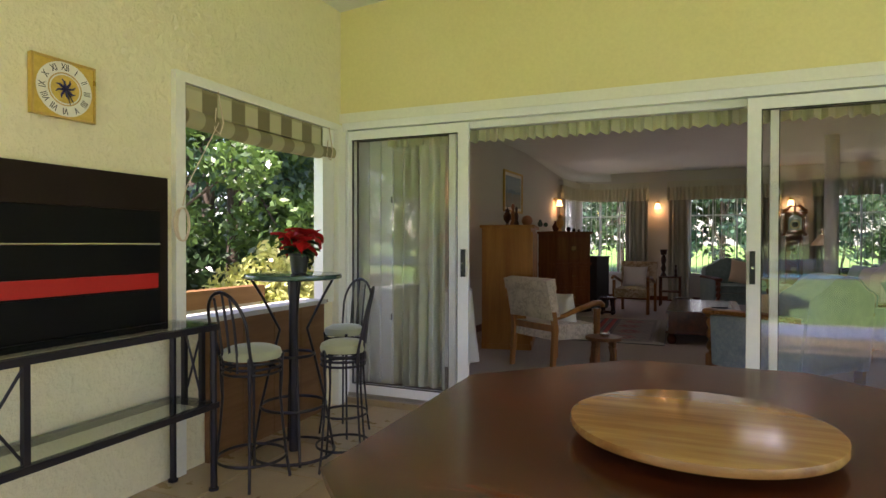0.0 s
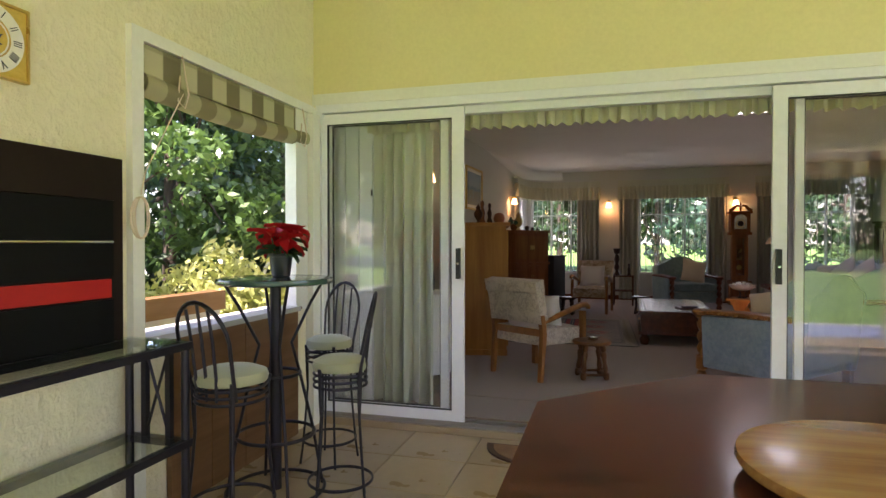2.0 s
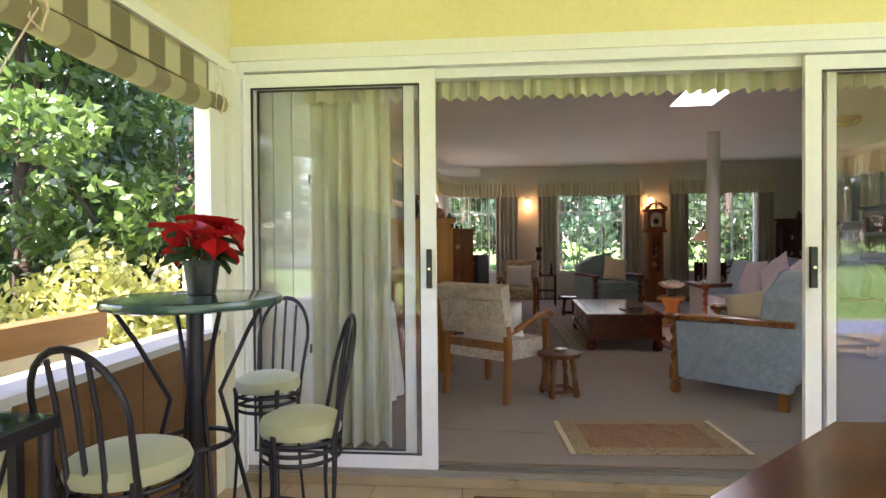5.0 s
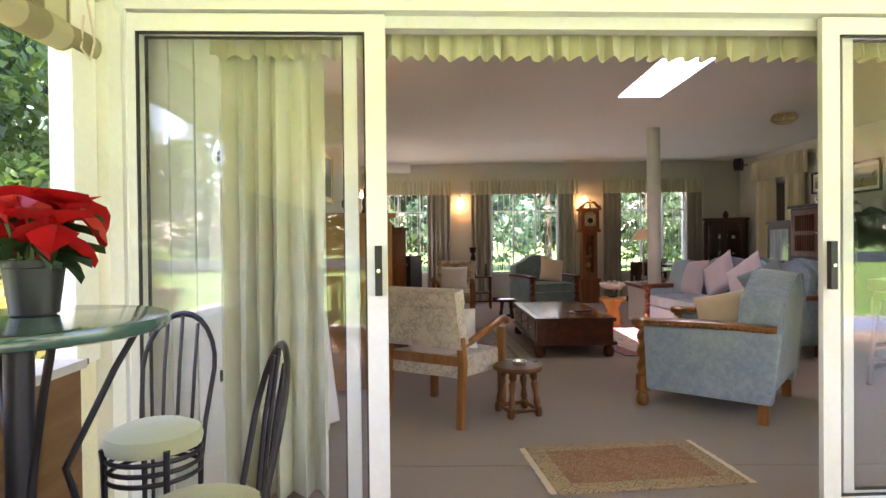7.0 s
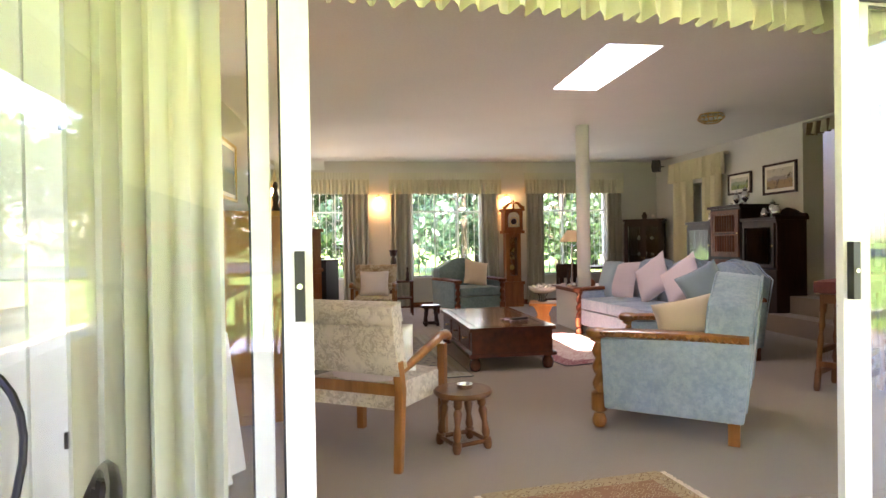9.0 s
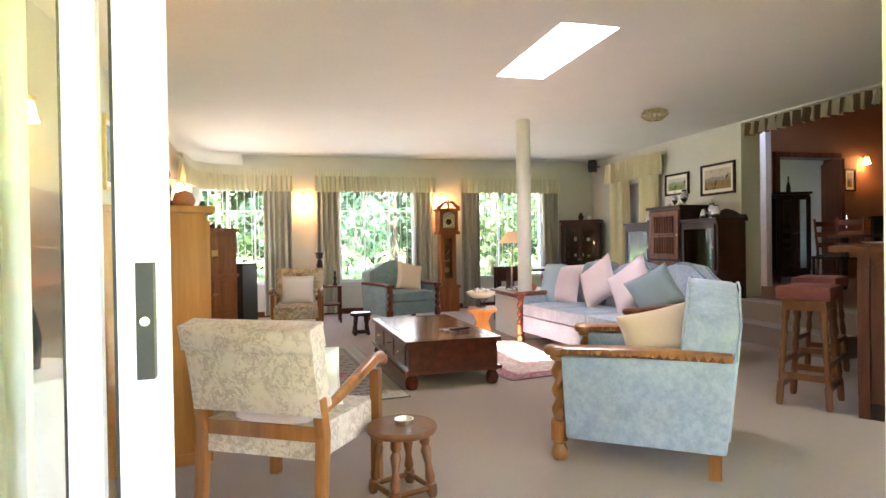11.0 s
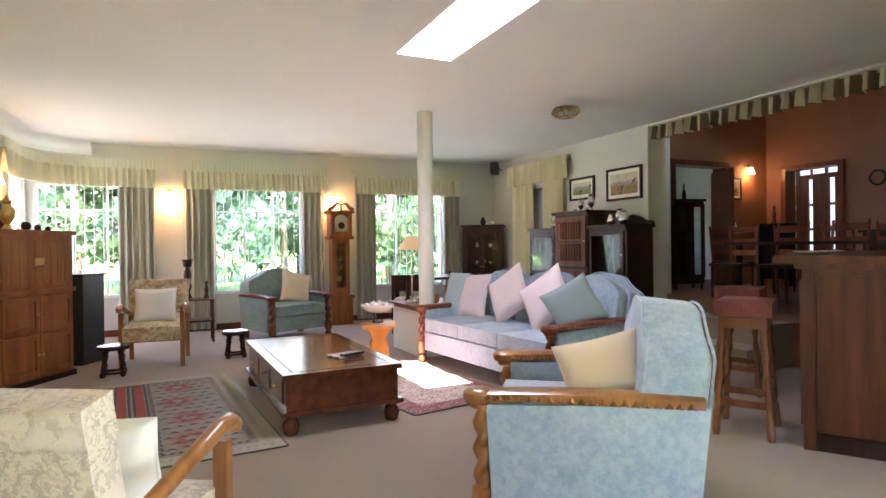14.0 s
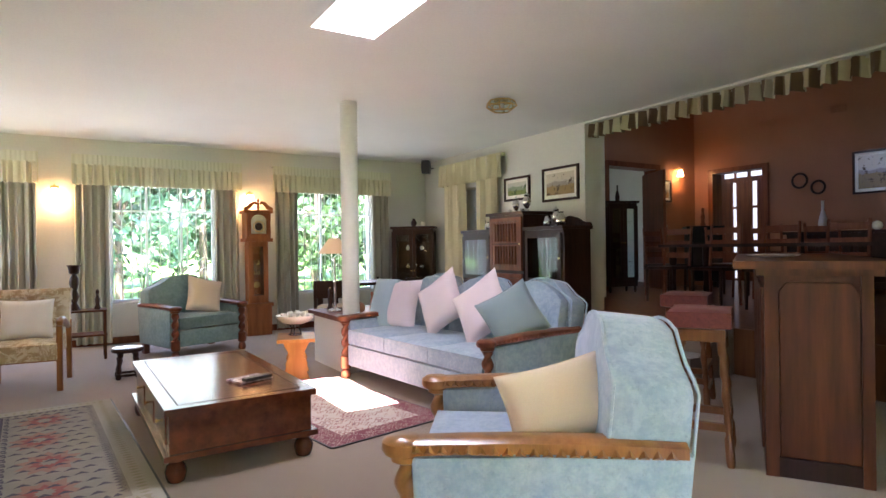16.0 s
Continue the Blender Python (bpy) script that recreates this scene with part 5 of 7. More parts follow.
def glass_cabinet(m, w, h, label):
    t = thing("display_cabinet", m, label, "cabinet")
    bm = B()
    box(bm, -w / 2, 0.14, 0.1, w / 2, 0.17, h)
    box(bm, -w / 2, -0.17, 0.1, w / 2, 0.14, 0.2)
    box(bm, -w / 2, -0.17, h - 0.04, w / 2, 0.14, h)
    for s in (-1, 1):
        box(bm, s * w / 2 - 0.015, -0.17, 0.2, s * w / 2 + 0.015, -0.14, h - 0.04)
    part("carcass", bm, "wood_dark", t)
    part("cornice", box(B(), -w / 2 - 0.03, -0.2, h, w / 2 + 0.03, 0.18, h + 0.04), "wood_dark", t, bevel=0.012)
    for z in (0.5, 0.85, 1.15):
        part("shelf", box(B(), -w / 2 + 0.02, -0.13, z, w / 2 - 0.02, 0.13, z + 0.008), "glass_thin", t)
    cabinet_doors(t, -w / 2 + 0.01, w / 2 - 0.01, 0.2, h - 0.04, -0.17, 2, "wood_dark", 1, True)
    for s in (-1, 1):
        for q in (-0.14, 0.14):
            part("leg", lathe(B(), [(0.014, 0), (0.022, 0.05), (0.02, 0.1)], 8, (s * (w / 2 - 0.03), q, 0)), "wood_dark", t)
    return t


glass_cabinet(pose(4.05, 12.4, 0, 0, 0, -38), 0.66, 1.5, "dark glazed corner display cabinet with ornaments")


# ---- patio: built-in barbecue, clock, console, bar table ----
br = thing("barbecue", pose(PW, 0.955, -0.02), "black steel built-in barbecue with a red stripe", "barbecue")
part("surround", box(B(), -0.02, -1.2, 0.76, 0.03, 1.41, 1.535), "brown_steel", br, bevel=0.006)
part("hood", box(B(), 0.03, -1.15, 1.36, 0.045, 1.36, 1.49), "brown_steel", br, bevel=0.006)
for i, (z0, z1) in enumerate(((1.195, 1.355), (1.05, 1.185), (0.78, 0.955))):
    part("shutter", box(B(), 0.03, -1.15, z0, 0.042, 1.35, z1), "black_steel", br, bevel=0.003)
part("rod", tube(B(), [(0.05, -1.15, 1.19), (0.05, 1.34, 1.19)], 0.005, 6), "silver", br)
part("stripe", box(B(), 0.03, -1.15, 0.965, 0.052, 1.33, 1.04), "red_paint", br, "glossy red steel bar", bevel=0.003)

wc = thing("wall_clock", pose(PW + 0.002, 1.82, 1.85, 90, 0, 90) @ Matrix.Diagonal((0.94, 0.9, 1, 1)), "square gilt wall clock with black Roman numerals", "clock")
M["gilt"] = surface("gilt", (0.55, 0.36, 0.06), (0.72, 0.5, 0.12), 0.35, 0.3, big=30, fine=90, relief=0.1)
M["dial_cream"] = surface("dial_cream", (0.78, 0.74, 0.62), (0.84, 0.80, 0.70), 0.4, relief=0.02)
M["navy"] = surface("navy", (0.02, 0.02, 0.08), (0.04, 0.03, 0.12), 0.4, relief=0.02)
part("case", box(B(), -0.152, -0.142, 0.0, 0.152, 0.142, 0.022), "gilt", wc, bevel=0.004)
bm = B()
for a0, b0, a1, b1 in ((-0.152, -0.142, 0.152, -0.132), (-0.152, 0.132, 0.152, 0.142), (-0.152, -0.132, -0.142, 0.132), (0.142, -0.132, 0.152, 0.132)):
    box(bm, a0, b0, 0.022, a1, b1, 0.028)
part("rim", bm, M["brass"], wc)
part("dial", lathe(B(), [(0.132, 0.022), (0.132, 0.025)], 40), "dial_cream", wc)
part("inner_disc", lathe(B(), [(0.068, 0.025), (0.068, 0.027)], 32), "gilt", wc)
part("ring", tube(B(), arc((0, 0, 0.026), 0.078, 0, 350, 35), 0.003, 6, True), M["brass"], wc)
for k, num in enumerate(("XII", "I", "II", "III", "IIII", "V", "VI", "VII", "VIII", "IX", "X", "XI")):
    cu = bpy.data.curves.new("numeral", "FONT")
    cu.body, cu.size, cu.align_x, cu.align_y, cu.extrude = num, 0.046, "CENTER", "CENTER", 0.0008
    ob = new("numeral", cu)
    ob.data.materials.append(M["black_plastic"])
    ob.parent = wc
    a = -k * 30
    ob.matrix_basis = pose(0.105 * math.sin(radians(-a)), 0.105 * math.cos(radians(a)), 0.0262, 0, 0, a) @ Matrix.Diagonal((0.7, 1, 1, 1))
bm = B()
for k in range(8):
    a = radians(45 * k + 10)
    tube(bm, [(0, 0, 0.029), (0.036 * math.cos(a), 0.036 * math.sin(a), 0.029), (0.05 * math.cos(a + 0.2), 0.05 * math.sin(a + 0.2), 0.029)], [0.007, 0.005, 0.002], 6)
part("ornament", bm, "navy", wc)
part("hand", tube(B(), [(0, 0, 0.031), (0.035, -0.058, 0.031)], [0.004, 0.002], 6), "black_plastic", wc)
part("hand", tube(B(), [(0, 0, 0.032), (0.02, -0.075, 0.032)], [0.003, 0.0015], 6), "black_plastic", wc)

ct = thing("console_table", pose(-2.2, 1.1, LOW), "iron console table with glass shelves", "console table")
ZT, ZS = 0.85, 0.45
x0, x1, y0, y1 = -0.14, 0.18, -1.35, 1.30
bm = B()
for z in (ZT, ZS):
    for xa, ya, xb, yb in ((x0, y0, x0 + 0.035, y1), (x1 - 0.035, y0, x1, y1), (x0 + 0.035, y0, x1 - 0.035, y0 + 0.035), (x0 + 0.035, y1 - 0.035, x1 - 0.035, y1)):
        box(bm, xa, ya, z - 0.03, xb, yb, z)
part("frame", bm, "iron", ct, bevel=0.003)
for x in (x0 + 0.02, x1 - 0.02):
    for y in (y0 + 0.02, y1 - 0.02):
        part("leg", lathe(B(), [(0.026, 0), (0.026, 0.012), (0.017, 0.014), (0.017, ZT - 0.03)], 12, (x, y, 0)), "iron", ct, smooth=True)
for y in (-0.95, -0.60, 0.12, 0.36):
    part("upright", box(B(), x1 - 0.03, y - 0.012, ZS, x1 - 0.006, y + 0.012, ZT - 0.03), "iron", ct)
for ya, yb in ((-0.95, -0.60), (0.12, 0.36)):
    part("brace", tube(tube(B(), [(x1 - 0.018, ya, ZS), (x1 - 0.018, yb, ZT - 0.03)], 0.006, 6), [(x1 - 0.018, yb, ZS), (x1 - 0.018, ya, ZT - 0.03)], 0.006, 6), "iron", ct)
for xa in (-0.04, 0.08):
    part("upright", box(B(), xa - 0.012, y1 - 0.03, ZS, xa + 0.012, y1 - 0.006, ZT - 0.03), "iron", ct)
part("brace", tube(tube(B(), [(-0.04, y1 - 0.018, ZS), (0.08, y1 - 0.018, ZT - 0.03)], 0.006, 6), [(0.08, y1 - 0.018, ZS), (-0.04, y1 - 0.018, ZT - 0.03)], 0.006, 6), "iron", ct)
for z in (ZT, ZS):
    part("glass_shelf", box(B(), x0 + 0.01, y0 + 0.01, z + 0.001, x1 - 0.01, y1 - 0.01, z + 0.009), "glass_thin", ct)

bt = thing("bar_table", pose(-1.98, 2.96, LOW), "round dark green bar table on an iron stand", "bar table")
part("tabletop", lathe(B(), [(0.265, 1.05), (0.282, 1.055), (0.286, 1.065), (0.282, 1.08), (0.265, 1.083)], 48), "green_stone", bt, "polished dark green round top", smooth=True)
part("pole", lathe(B(), [(0.028, 0.02), (0.028, 1.05)], 16), "iron", bt, smooth=True)
for z, r in ((0.02, 0.24), (0.30, 0.19), (0.60, 0.12)):
    part("ring", tube(B(), arc((0, 0, z), r, 0, 350, 35), 0.009, 8, True), "iron", bt, smooth=True)
for k in range(4):
    a = radians(45 + 90 * k)
    c, s = math.cos(a), math.sin(a)
    part("stay", tube(B(), [(0.24 * c, 0.24 * s, 0.0), (0.19 * c, 0.19 * s, 0.3), (0.12 * c, 0.12 * s, 0.60), (0.08 * c, 0.08 * s, 0.75), (0.18 * c, 0.18 * s, 0.95), (0.24 * c, 0.24 * s, 1.05)], 0.008, 8), "iron", bt, smooth=True)


def bar_stool():
    t = thing("bar_stool", pose(0, 0, 0), "wrought-iron bar stool with a hoop back and sage seat", "bar stool", "patio bar stools")
    part("seat", lathe(B(), [(0.14, 0.652), (0.18, 0.657), (0.187, 0.677), (0.177, 0.70), (0.13, 0.716), (0.0, 0.722)], 32), "seat_sage", t, "round sage green padded seat", smooth=True)
    for z in (0.585, 0.613, 0.641):
        part("ring", tube(B(), arc((0, 0, z), 0.178, 0, 350, 35), 0.007, 8, True), "iron", t, smooth=True)
    part("foot_ring", tube(B(), arc((0, 0, 0.13), 0.215, 0, 350, 35), 0.008, 8, True), "iron", t, smooth=True)
    for k in range(4):
        a = radians(45 + 90 * k)
        c, s = math.cos(a), math.sin(a)
        part("leg", tube(B(), [(0.188 * c, 0.188 * s, 0.675), (0.182 * c, 0.182 * s, 0.64), (0.18 * c, 0.18 * s, 0.53), (0.175 * c, 0.175 * s, 0.45), (0.19 * c, 0.19 * s, 0.3), (0.215 * c, 0.215 * s, 0.1), (0.235 * c, 0.235 * s, 0.0)], [0.013, 0.013, 0.012, 0.009, 0.009, 0.009, 0.010], 8), "iron", t, smooth=True)
    hoop = [(-0.14, 0.115, 0.6), (-0.145, 0.14, 0.7), (-0.165, 0.185, 0.85)] + [(0.165 * math.cos(math.pi - math.pi * i / 12), 0.185 + 0.055 * math.sin(math.pi * i / 12), 0.85 + 0.165 * math.sin(math.pi * i / 12)) for i in range(1, 12)] + [(0.165, 0.185, 0.85), (0.145, 0.14, 0.7), (0.14, 0.115, 0.6)]
    part("back_hoop", tube(B(), hoop, 0.010, 8), "iron", t, smooth=True)
    for x, zt in ((-0.07, 0.985), (0.0, 1.01), (0.07, 0.985)):
        part("back_bar", tube(B(), [(x * 0.9, 0.165, 0.6), (x * 0.95, 0.172, 0.7), (x, 0.195, 0.85), (x, 0.228, zt)], 0.008, 6), "iron", t, smooth=True)
    return t


st = bar_stool()
SLIM = Matrix.Diagonal((0.84, 0.84, 1.0, 1.0))
st.matrix_world = pose(-1.95, 2.56, LOW, 0, 0, 172) @ SLIM
copy_thing(st, pose(-1.60, 2.91, LOW, 0, 0, -65) @ SLIM)
copy_thing(st, pose(-1.92, 3.43, LOW, 0, 0, -8) @ SLIM)

# poinsettia in a black pot
po = thing("potted_plant", pose(-1.985, 3.02, LOW + 1.083) @ Matrix.Scale(0.88, 4), "red poinsettia in a black plastic pot", "plant")
part("pot", lathe(B(), [(0.045, 0), (0.052, 0.004), (0.066, 0.115), (0.072, 0.117), (0.072, 0.135), (0.062, 0.133), (0.058, 0.11), (0.0, 0.105)], 24), "pot_black", po, smooth=True)


def big_leaf(bm, base, yaw, tilt, length, width):
    m = Matrix.Translation(base) @ pose(0, 0, 0, 0, 0, math.degrees(yaw)) @ pose(0, 0, 0, 0, -tilt, 0)
    prof = [(0.0, 0.05), (0.2, 0.5), (0.45, 1.0), (0.7, 0.75), (1.0, 0.02)]
    rows = []
    for f, w in prof:
        droop = -0.25 * length * f * f
        rows.append([bm.verts.new(m @ Vector((f * length, s * w * width / 2, droop + (0.012 if s == 0 else 0.0) * -1 + abs(s) * 0.008))) for s in (-1, 0, 1)])
    for a, b in zip(rows, rows[1:]):
        for i in range(2):
            bm.faces.new((a[i], a[i + 1], b[i + 1], b[i]))


rnd = random.Random(5)
for k, (hx, hy, hz) in enumerate(((0.0, 0.0, 0.29), (0.075, 0.04, 0.27), (-0.08, -0.02, 0.27), (0.02, -0.09, 0.26), (-0.03, 0.09, 0.26), (0.09, -0.06, 0.22), (-0.1, 0.06, 0.2))):
    for q in range(6):
        bm = B()
        big_leaf(bm, (hx, hy, hz + rnd.uniform(-0.02, 0.02)), q * 1.05 + rnd.uniform(-0.3, 0.3) + k, rnd.uniform(-45, 25), rnd.uniform(0.09, 0.125), rnd.uniform(0.085, 0.11))
        part("bract", bm, "leaf_red", po, smooth=True)
for q in range(22):
    bm = B()
    a = q * 2.4
    big_leaf(bm, (0.035 * math.cos(a), 0.035 * math.sin(a), 0.14 + 0.1 * rnd.random()), a, rnd.uniform(-30, 20), rnd.uniform(0.09, 0.13), 0.055)
    part("leaf", bm, "leaf_dark", po, smooth=True)
for q in range(5):
    part("stem", tube(B(), [(0.02 * math.cos(q * 1.3), 0.02 * math.sin(q * 1.3), 0.1), (0.06 * math.cos(q * 1.3), 0.06 * math.sin(q * 1.3), 0.25)], 0.005, 5), "leaf_mid", po)

# rolled check blind with its cords
def check(name):
    m, t, b = shader(name)
    v = coords(t)
    ck = []
    for axis in ((1, 0, 0), (0, 0, 1)):
        w = node(t, "ShaderNodeTexWave", Scale=1.35, Distortion=0.0)
        w.bands_direction = "Y" if axis[0] else "Z"
        t.links.new(v, w.inputs[0])
        ck.append(ramp(t, w.outputs[0], [(0.45, (0, 0, 0)), (0.55, (1, 1, 1))]))
    col = mix(t, ck[0], (0.50, 0.46, 0.28), (0.19, 0.16, 0.085))
    col = mix(t, mix(t, 0.5, (0, 0, 0), ck[1]), col, (0.26, 0.23, 0.12))
    t.links.new(col, b.inputs["Base Color"])
    b.inputs["Roughness"].default_value = 0.9
    bump(t, b, noise_fac(t, v, 240, 2), 0.2, 0.002)
    return m


M["check"] = check("check")
bl = thing("roller_blind", pose(0.125, 0.0, -0.125), "green checked roll-up blind tied high in the window", "blind")
bm = B()
n = 28
for ring_r, zc, xc, amp in ((0.052, 2.0, -2.50, 0.006),):
    pts = [(xc + 0.3 * amp * math.sin(i * 1.7), 2.50 + 1.45 * i / n, zc - 0.025 * math.sin(math.pi * i / n)) for i in range(n + 1)]
    tube(bm, pts, [ring_r * (1 + 0.03 * math.sin(i * 0.9)) for i in range(n + 1)], 14)
part("roll", bm, "check", bl, smooth=True)
bm = B()
box(bm, -2.535, 2.49, 2.03, -2.475, 3.94, 2.172)
part("head", bm, "check", bl, bevel=0.01)
for y in (2.72, 3.86):
    part("cord", tube(B(), [(-2.455, y, 2.18), (-2.44, y, 2.10), (-2.435, y + 0.02, 2.0), (-2.44, y, 1.93), (-2.455, y - 0.03, 1.96), (-2.45, y - 0.02, 2.08)], 0.004, 6), "cream_cloth", bl, smooth=True)
part("pull_cord", tube(B(), [(-2.45, 2.72, 2.0), (-2.45, 2.6, 1.8), (-2.44, 2.47, 1.6), (-2.445, 2.45, 1.5)], 0.003, 6), "cream_cloth", bl, smooth=True)
bm = B()
for k in range(6):
    tube(bm, [(-2.445 + 0.006 * math.sin(k), 2.45 + (0.035 + 0.004 * k) * math.cos(a), 1.40 + 0.09 * math.sin(a)) for a in (2 * math.pi * i / 16 for i in range(16))], 0.003, 5, True)
part("cord_coil", bm, "cream_cloth", bl, "cord wound on a cleat", smooth=True)

# timber front under the window and the planter box outside
tp = thing("timber_panel", pose(0.125, -0.08, -0.01), "brown timber panel under the window opening", "panel")
for i in range(4):
    y = 2.72 + i * 0.29
    part("board", box(B(), -2.485, y, LOW + 0.01, -2.455, y + 0.284, 0.735), "wood_panel", tp, bevel=0.004)
part("cap", box(B(), -2.49, 2.70, 0.737, -2.44, 3.9, 0.757), "wood_panel", tp, bevel=0.004)
pl = thing("planter_box", pose(0.125, -0.05, 0), "grey planter box with a brown timber top board", "planter")
part("side", box(B(), -3.08, 2.3, -0.2, -3.02, 3.80, 0.72), "stone_wall", pl)
part("top_board", box(B(), -3.11, 2.3, 0.72, -2.99, 3.82, 0.845), "wood_panel", pl, bevel=0.006)

# ---- patio table with its turntable ----
def octagon(r, k=0.0):
    """An octagon drawn out along y; r: half its width."""
    a, b, c = r, r * 1.2, r * 0.62
    return [(a, b - c), (a - c, b), (c - a, b), (-a, b - c), (-a, c - b), (c - a, -b), (a - c, -b), (a, c - b)]


ta = thing("patio_table", pose(0.30, 1.73, LOW), "large dark polished octagonal wooden table", "table")
bm = B()
R = 0.89
lo = [bm.verts.new((x * 0.985, y * 0.985, 0.70)) for x, y in octagon(R)]
hi = [bm.verts.new((x, y, 0.75)) for x, y in octagon(R)]
bm.faces.new(lo)
bm.faces.new(hi[::-1])
for i in range(8):
    bm.faces.new((lo[i], hi[i], hi[(i + 1) % 8], lo[(i + 1) % 8]))
part("tabletop", bm, "wood_table", ta, bevel=0.012)
bm = B()
for i in range(8):
    (xa, ya), (xb, yb) = octagon(0.72)[i], octagon(0.72)[(i + 1) % 8]
    tube(bm, [(xa, ya, 0.65), (xb, yb, 0.65)], 0.04, 4)
part("apron", bm, "wood_table", ta)
part("pedestal", lathe(B(), [(0.34, 0.0), (0.34, 0.05), (0.16, 0.1), (0.12, 0.2), (0.17, 0.38), (0.12, 0.55), (0.2, 0.66), (0.2, 0.70)], 24), "wood_table", ta, smooth=True)
ls = thing("turntable", pose(0.22, 1.745, LOW + 0.75), "round pale wooden turntable on the table", "turntable")
part("foot", lathe(B(), [(0.14, 0.0), (0.14, 0.03)], 24), "wood_table", ls)
part("disc", lathe(B(), [(0.312, 0.03), (0.326, 0.034), (0.33, 0.043), (0.326, 0.055), (0.312, 0.058)], 64), "wood_susan", ls, smooth=True)
# half-round doormat
mt = thing("doormat", pose(-0.76, 3.93, LOW), "half-round brown coir doormat", "doormat")
bm = B()
pts = [(-0.33, 0.0)] + [(0.33 * math.cos(math.pi + math.pi * i / 24), 0.30 * math.sin(math.pi + math.pi * i / 24)) for i in range(1, 24)] + [(0.33, 0.0)]
for sc, z, mat, nm in ((1.0, 0.012, "coir_dark", "rim"), (0.86, 0.016, "coir", "centre")):
    M.setdefault("coir", surface("coir", (0.20, 0.10, 0.045), (0.30, 0.17, 0.085), 0.95, fine=150, big=14, relief=0.8, dist=0.006))
    M.setdefault("coir_dark", surface("coir_dark", (0.06, 0.03, 0.015), (0.10, 0.05, 0.025), 0.95, fine=150, relief=0.8, dist=0.006))
    bm = B()
    a = [bm.verts.new((x * sc, y * sc - 0.02 * (sc < 1), 0.0)) for x, y in pts]
    b = [bm.verts.new((x * sc, y * sc - 0.02 * (sc < 1), z)) for x, y in pts]
    bm.faces.new(a)
    bm.faces.new(b[::-1])
    for i in range(len(a)):
        bm.faces.new((a[i], b[i], b[(i + 1) % len(a)], a[(i + 1) % len(a)]))
    part(nm, bm, mat, mt)


# ---- lounge: plinth, lamp, small things ----
pn = thing("plinth_counter", pose(1.86, 9.72, 0), "low white plinth with a wooden top round the column", "plinth")
part("body", box(B(), -0.30, -0.42, 0, 0.45, 0.42, 0.50), "white_wall", pn, bevel=0.01)
bm = B()
for xa, ya, xb, yb in ((-0.35, -0.47, -0.25, 0.47), (-0.07, -0.47, 0.5, 0.47), (-0.25, -0.17, -0.07, 0.47), (-0.25, -0.47, -0.07, -0.37)):
    box(bm, xa, ya, 0.50, xb, yb, 0.545)
part("top", bm, "wood_red", pn)
lm = thing("table_lamp", pose(1.66, 9.78, 0.546), "metal table lamp with a fawn cone shade, lit", "lamp")
part("base", lathe(B(), [(0.085, 0), (0.085, 0.02), (0.05, 0.035), (0.016, 0.05), (0.012, 0.3), (0.02, 0.31), (0.012, 0.33), (0.012, 0.56)], 20), "silver", lm, smooth=True)
part("shade", lathe(B(), [(0.165, 0.60), (0.165, 0.607), (0.055, 0.755), (0.05, 0.755), (0.16, 0.60)], 28), "lamp_shade", lm, "fawn cloth shade", smooth=True)
lamp("table_bulb", (1.66, 9.78, 1.13), 0.15, 0.03)

pb = thing("pine_bench", pose(1.16, 9.5, 0, 0, 0, 72), "small pine bench with shaped end boards", "bench")
part("seat", box(B(), -0.24, -0.17, 0.345, 0.24, 0.17, 0.375), "wood_pine", pb, bevel=0.006)
for s in (-1, 1):
    part("end_board", slab(B(), [(-0.12, 0), (0.12, 0), (0.09, 0.08), (0.10, 0.15), (0.06, 0.22), (0.10, 0.30), (0.12, 0.345), (-0.12, 0.345), (-0.10, 0.30), (-0.06, 0.22), (-0.10, 0.15), (-0.09, 0.08)], -0.014, 0.014, pose(s * 0.17, 0, 0, 0, 0, 90)), "wood_pine", pb, bevel=0.003)
part("stretcher", box(B(), -0.17, -0.012, 0.15, 0.17, 0.012, 0.19), "wood_pine", pb)
bw = thing("shell_bowl", pose(1.17, 9.56, 0.376), "white bowl of shells on a wire stand", "bowl")
part("stand", tube(tube(tube(B(), arc((0, 0, 0.006), 0.06, 0, 345, 23), 0.005, 6, True), arc((0, 0, 0.11), 0.085, 0, 345, 23), 0.005, 6, True), [(0.06, 0, 0), (0.04, 0, 0.06), (0.085, 0, 0.11)], 0.005, 6), "iron_bronze", bw)
for a in (120, 240):
    part("strut", tube(B(), [(0.06 * math.cos(radians(a)), 0.06 * math.sin(radians(a)), 0), (0.04 * math.cos(radians(a)), 0.04 * math.sin(radians(a)), 0.06), (0.085 * math.cos(radians(a)), 0.085 * math.sin(radians(a)), 0.11)], 0.005, 6), "iron_bronze", bw)
part("bowl", lathe(B(), [(0.06, 0.10), (0.13, 0.125), (0.175, 0.175), (0.178, 0.19), (0.168, 0.185), (0.11, 0.14), (0.0, 0.13)], 28), "ceramic", bw, smooth=True)
for k in range(14):
    a, r = k * 2.4, 0.03 + 0.009 * k
    part("shell", puff(B(), 0.055, 0.04, 0.035, pose(r * math.cos(a), r * math.sin(a), 0.20 - 0.05 * (r / 0.16) ** 2 + 0.01, k * 40, k * 25, k * 70), 4, 0.3), "ceramic", bw, smooth=True)

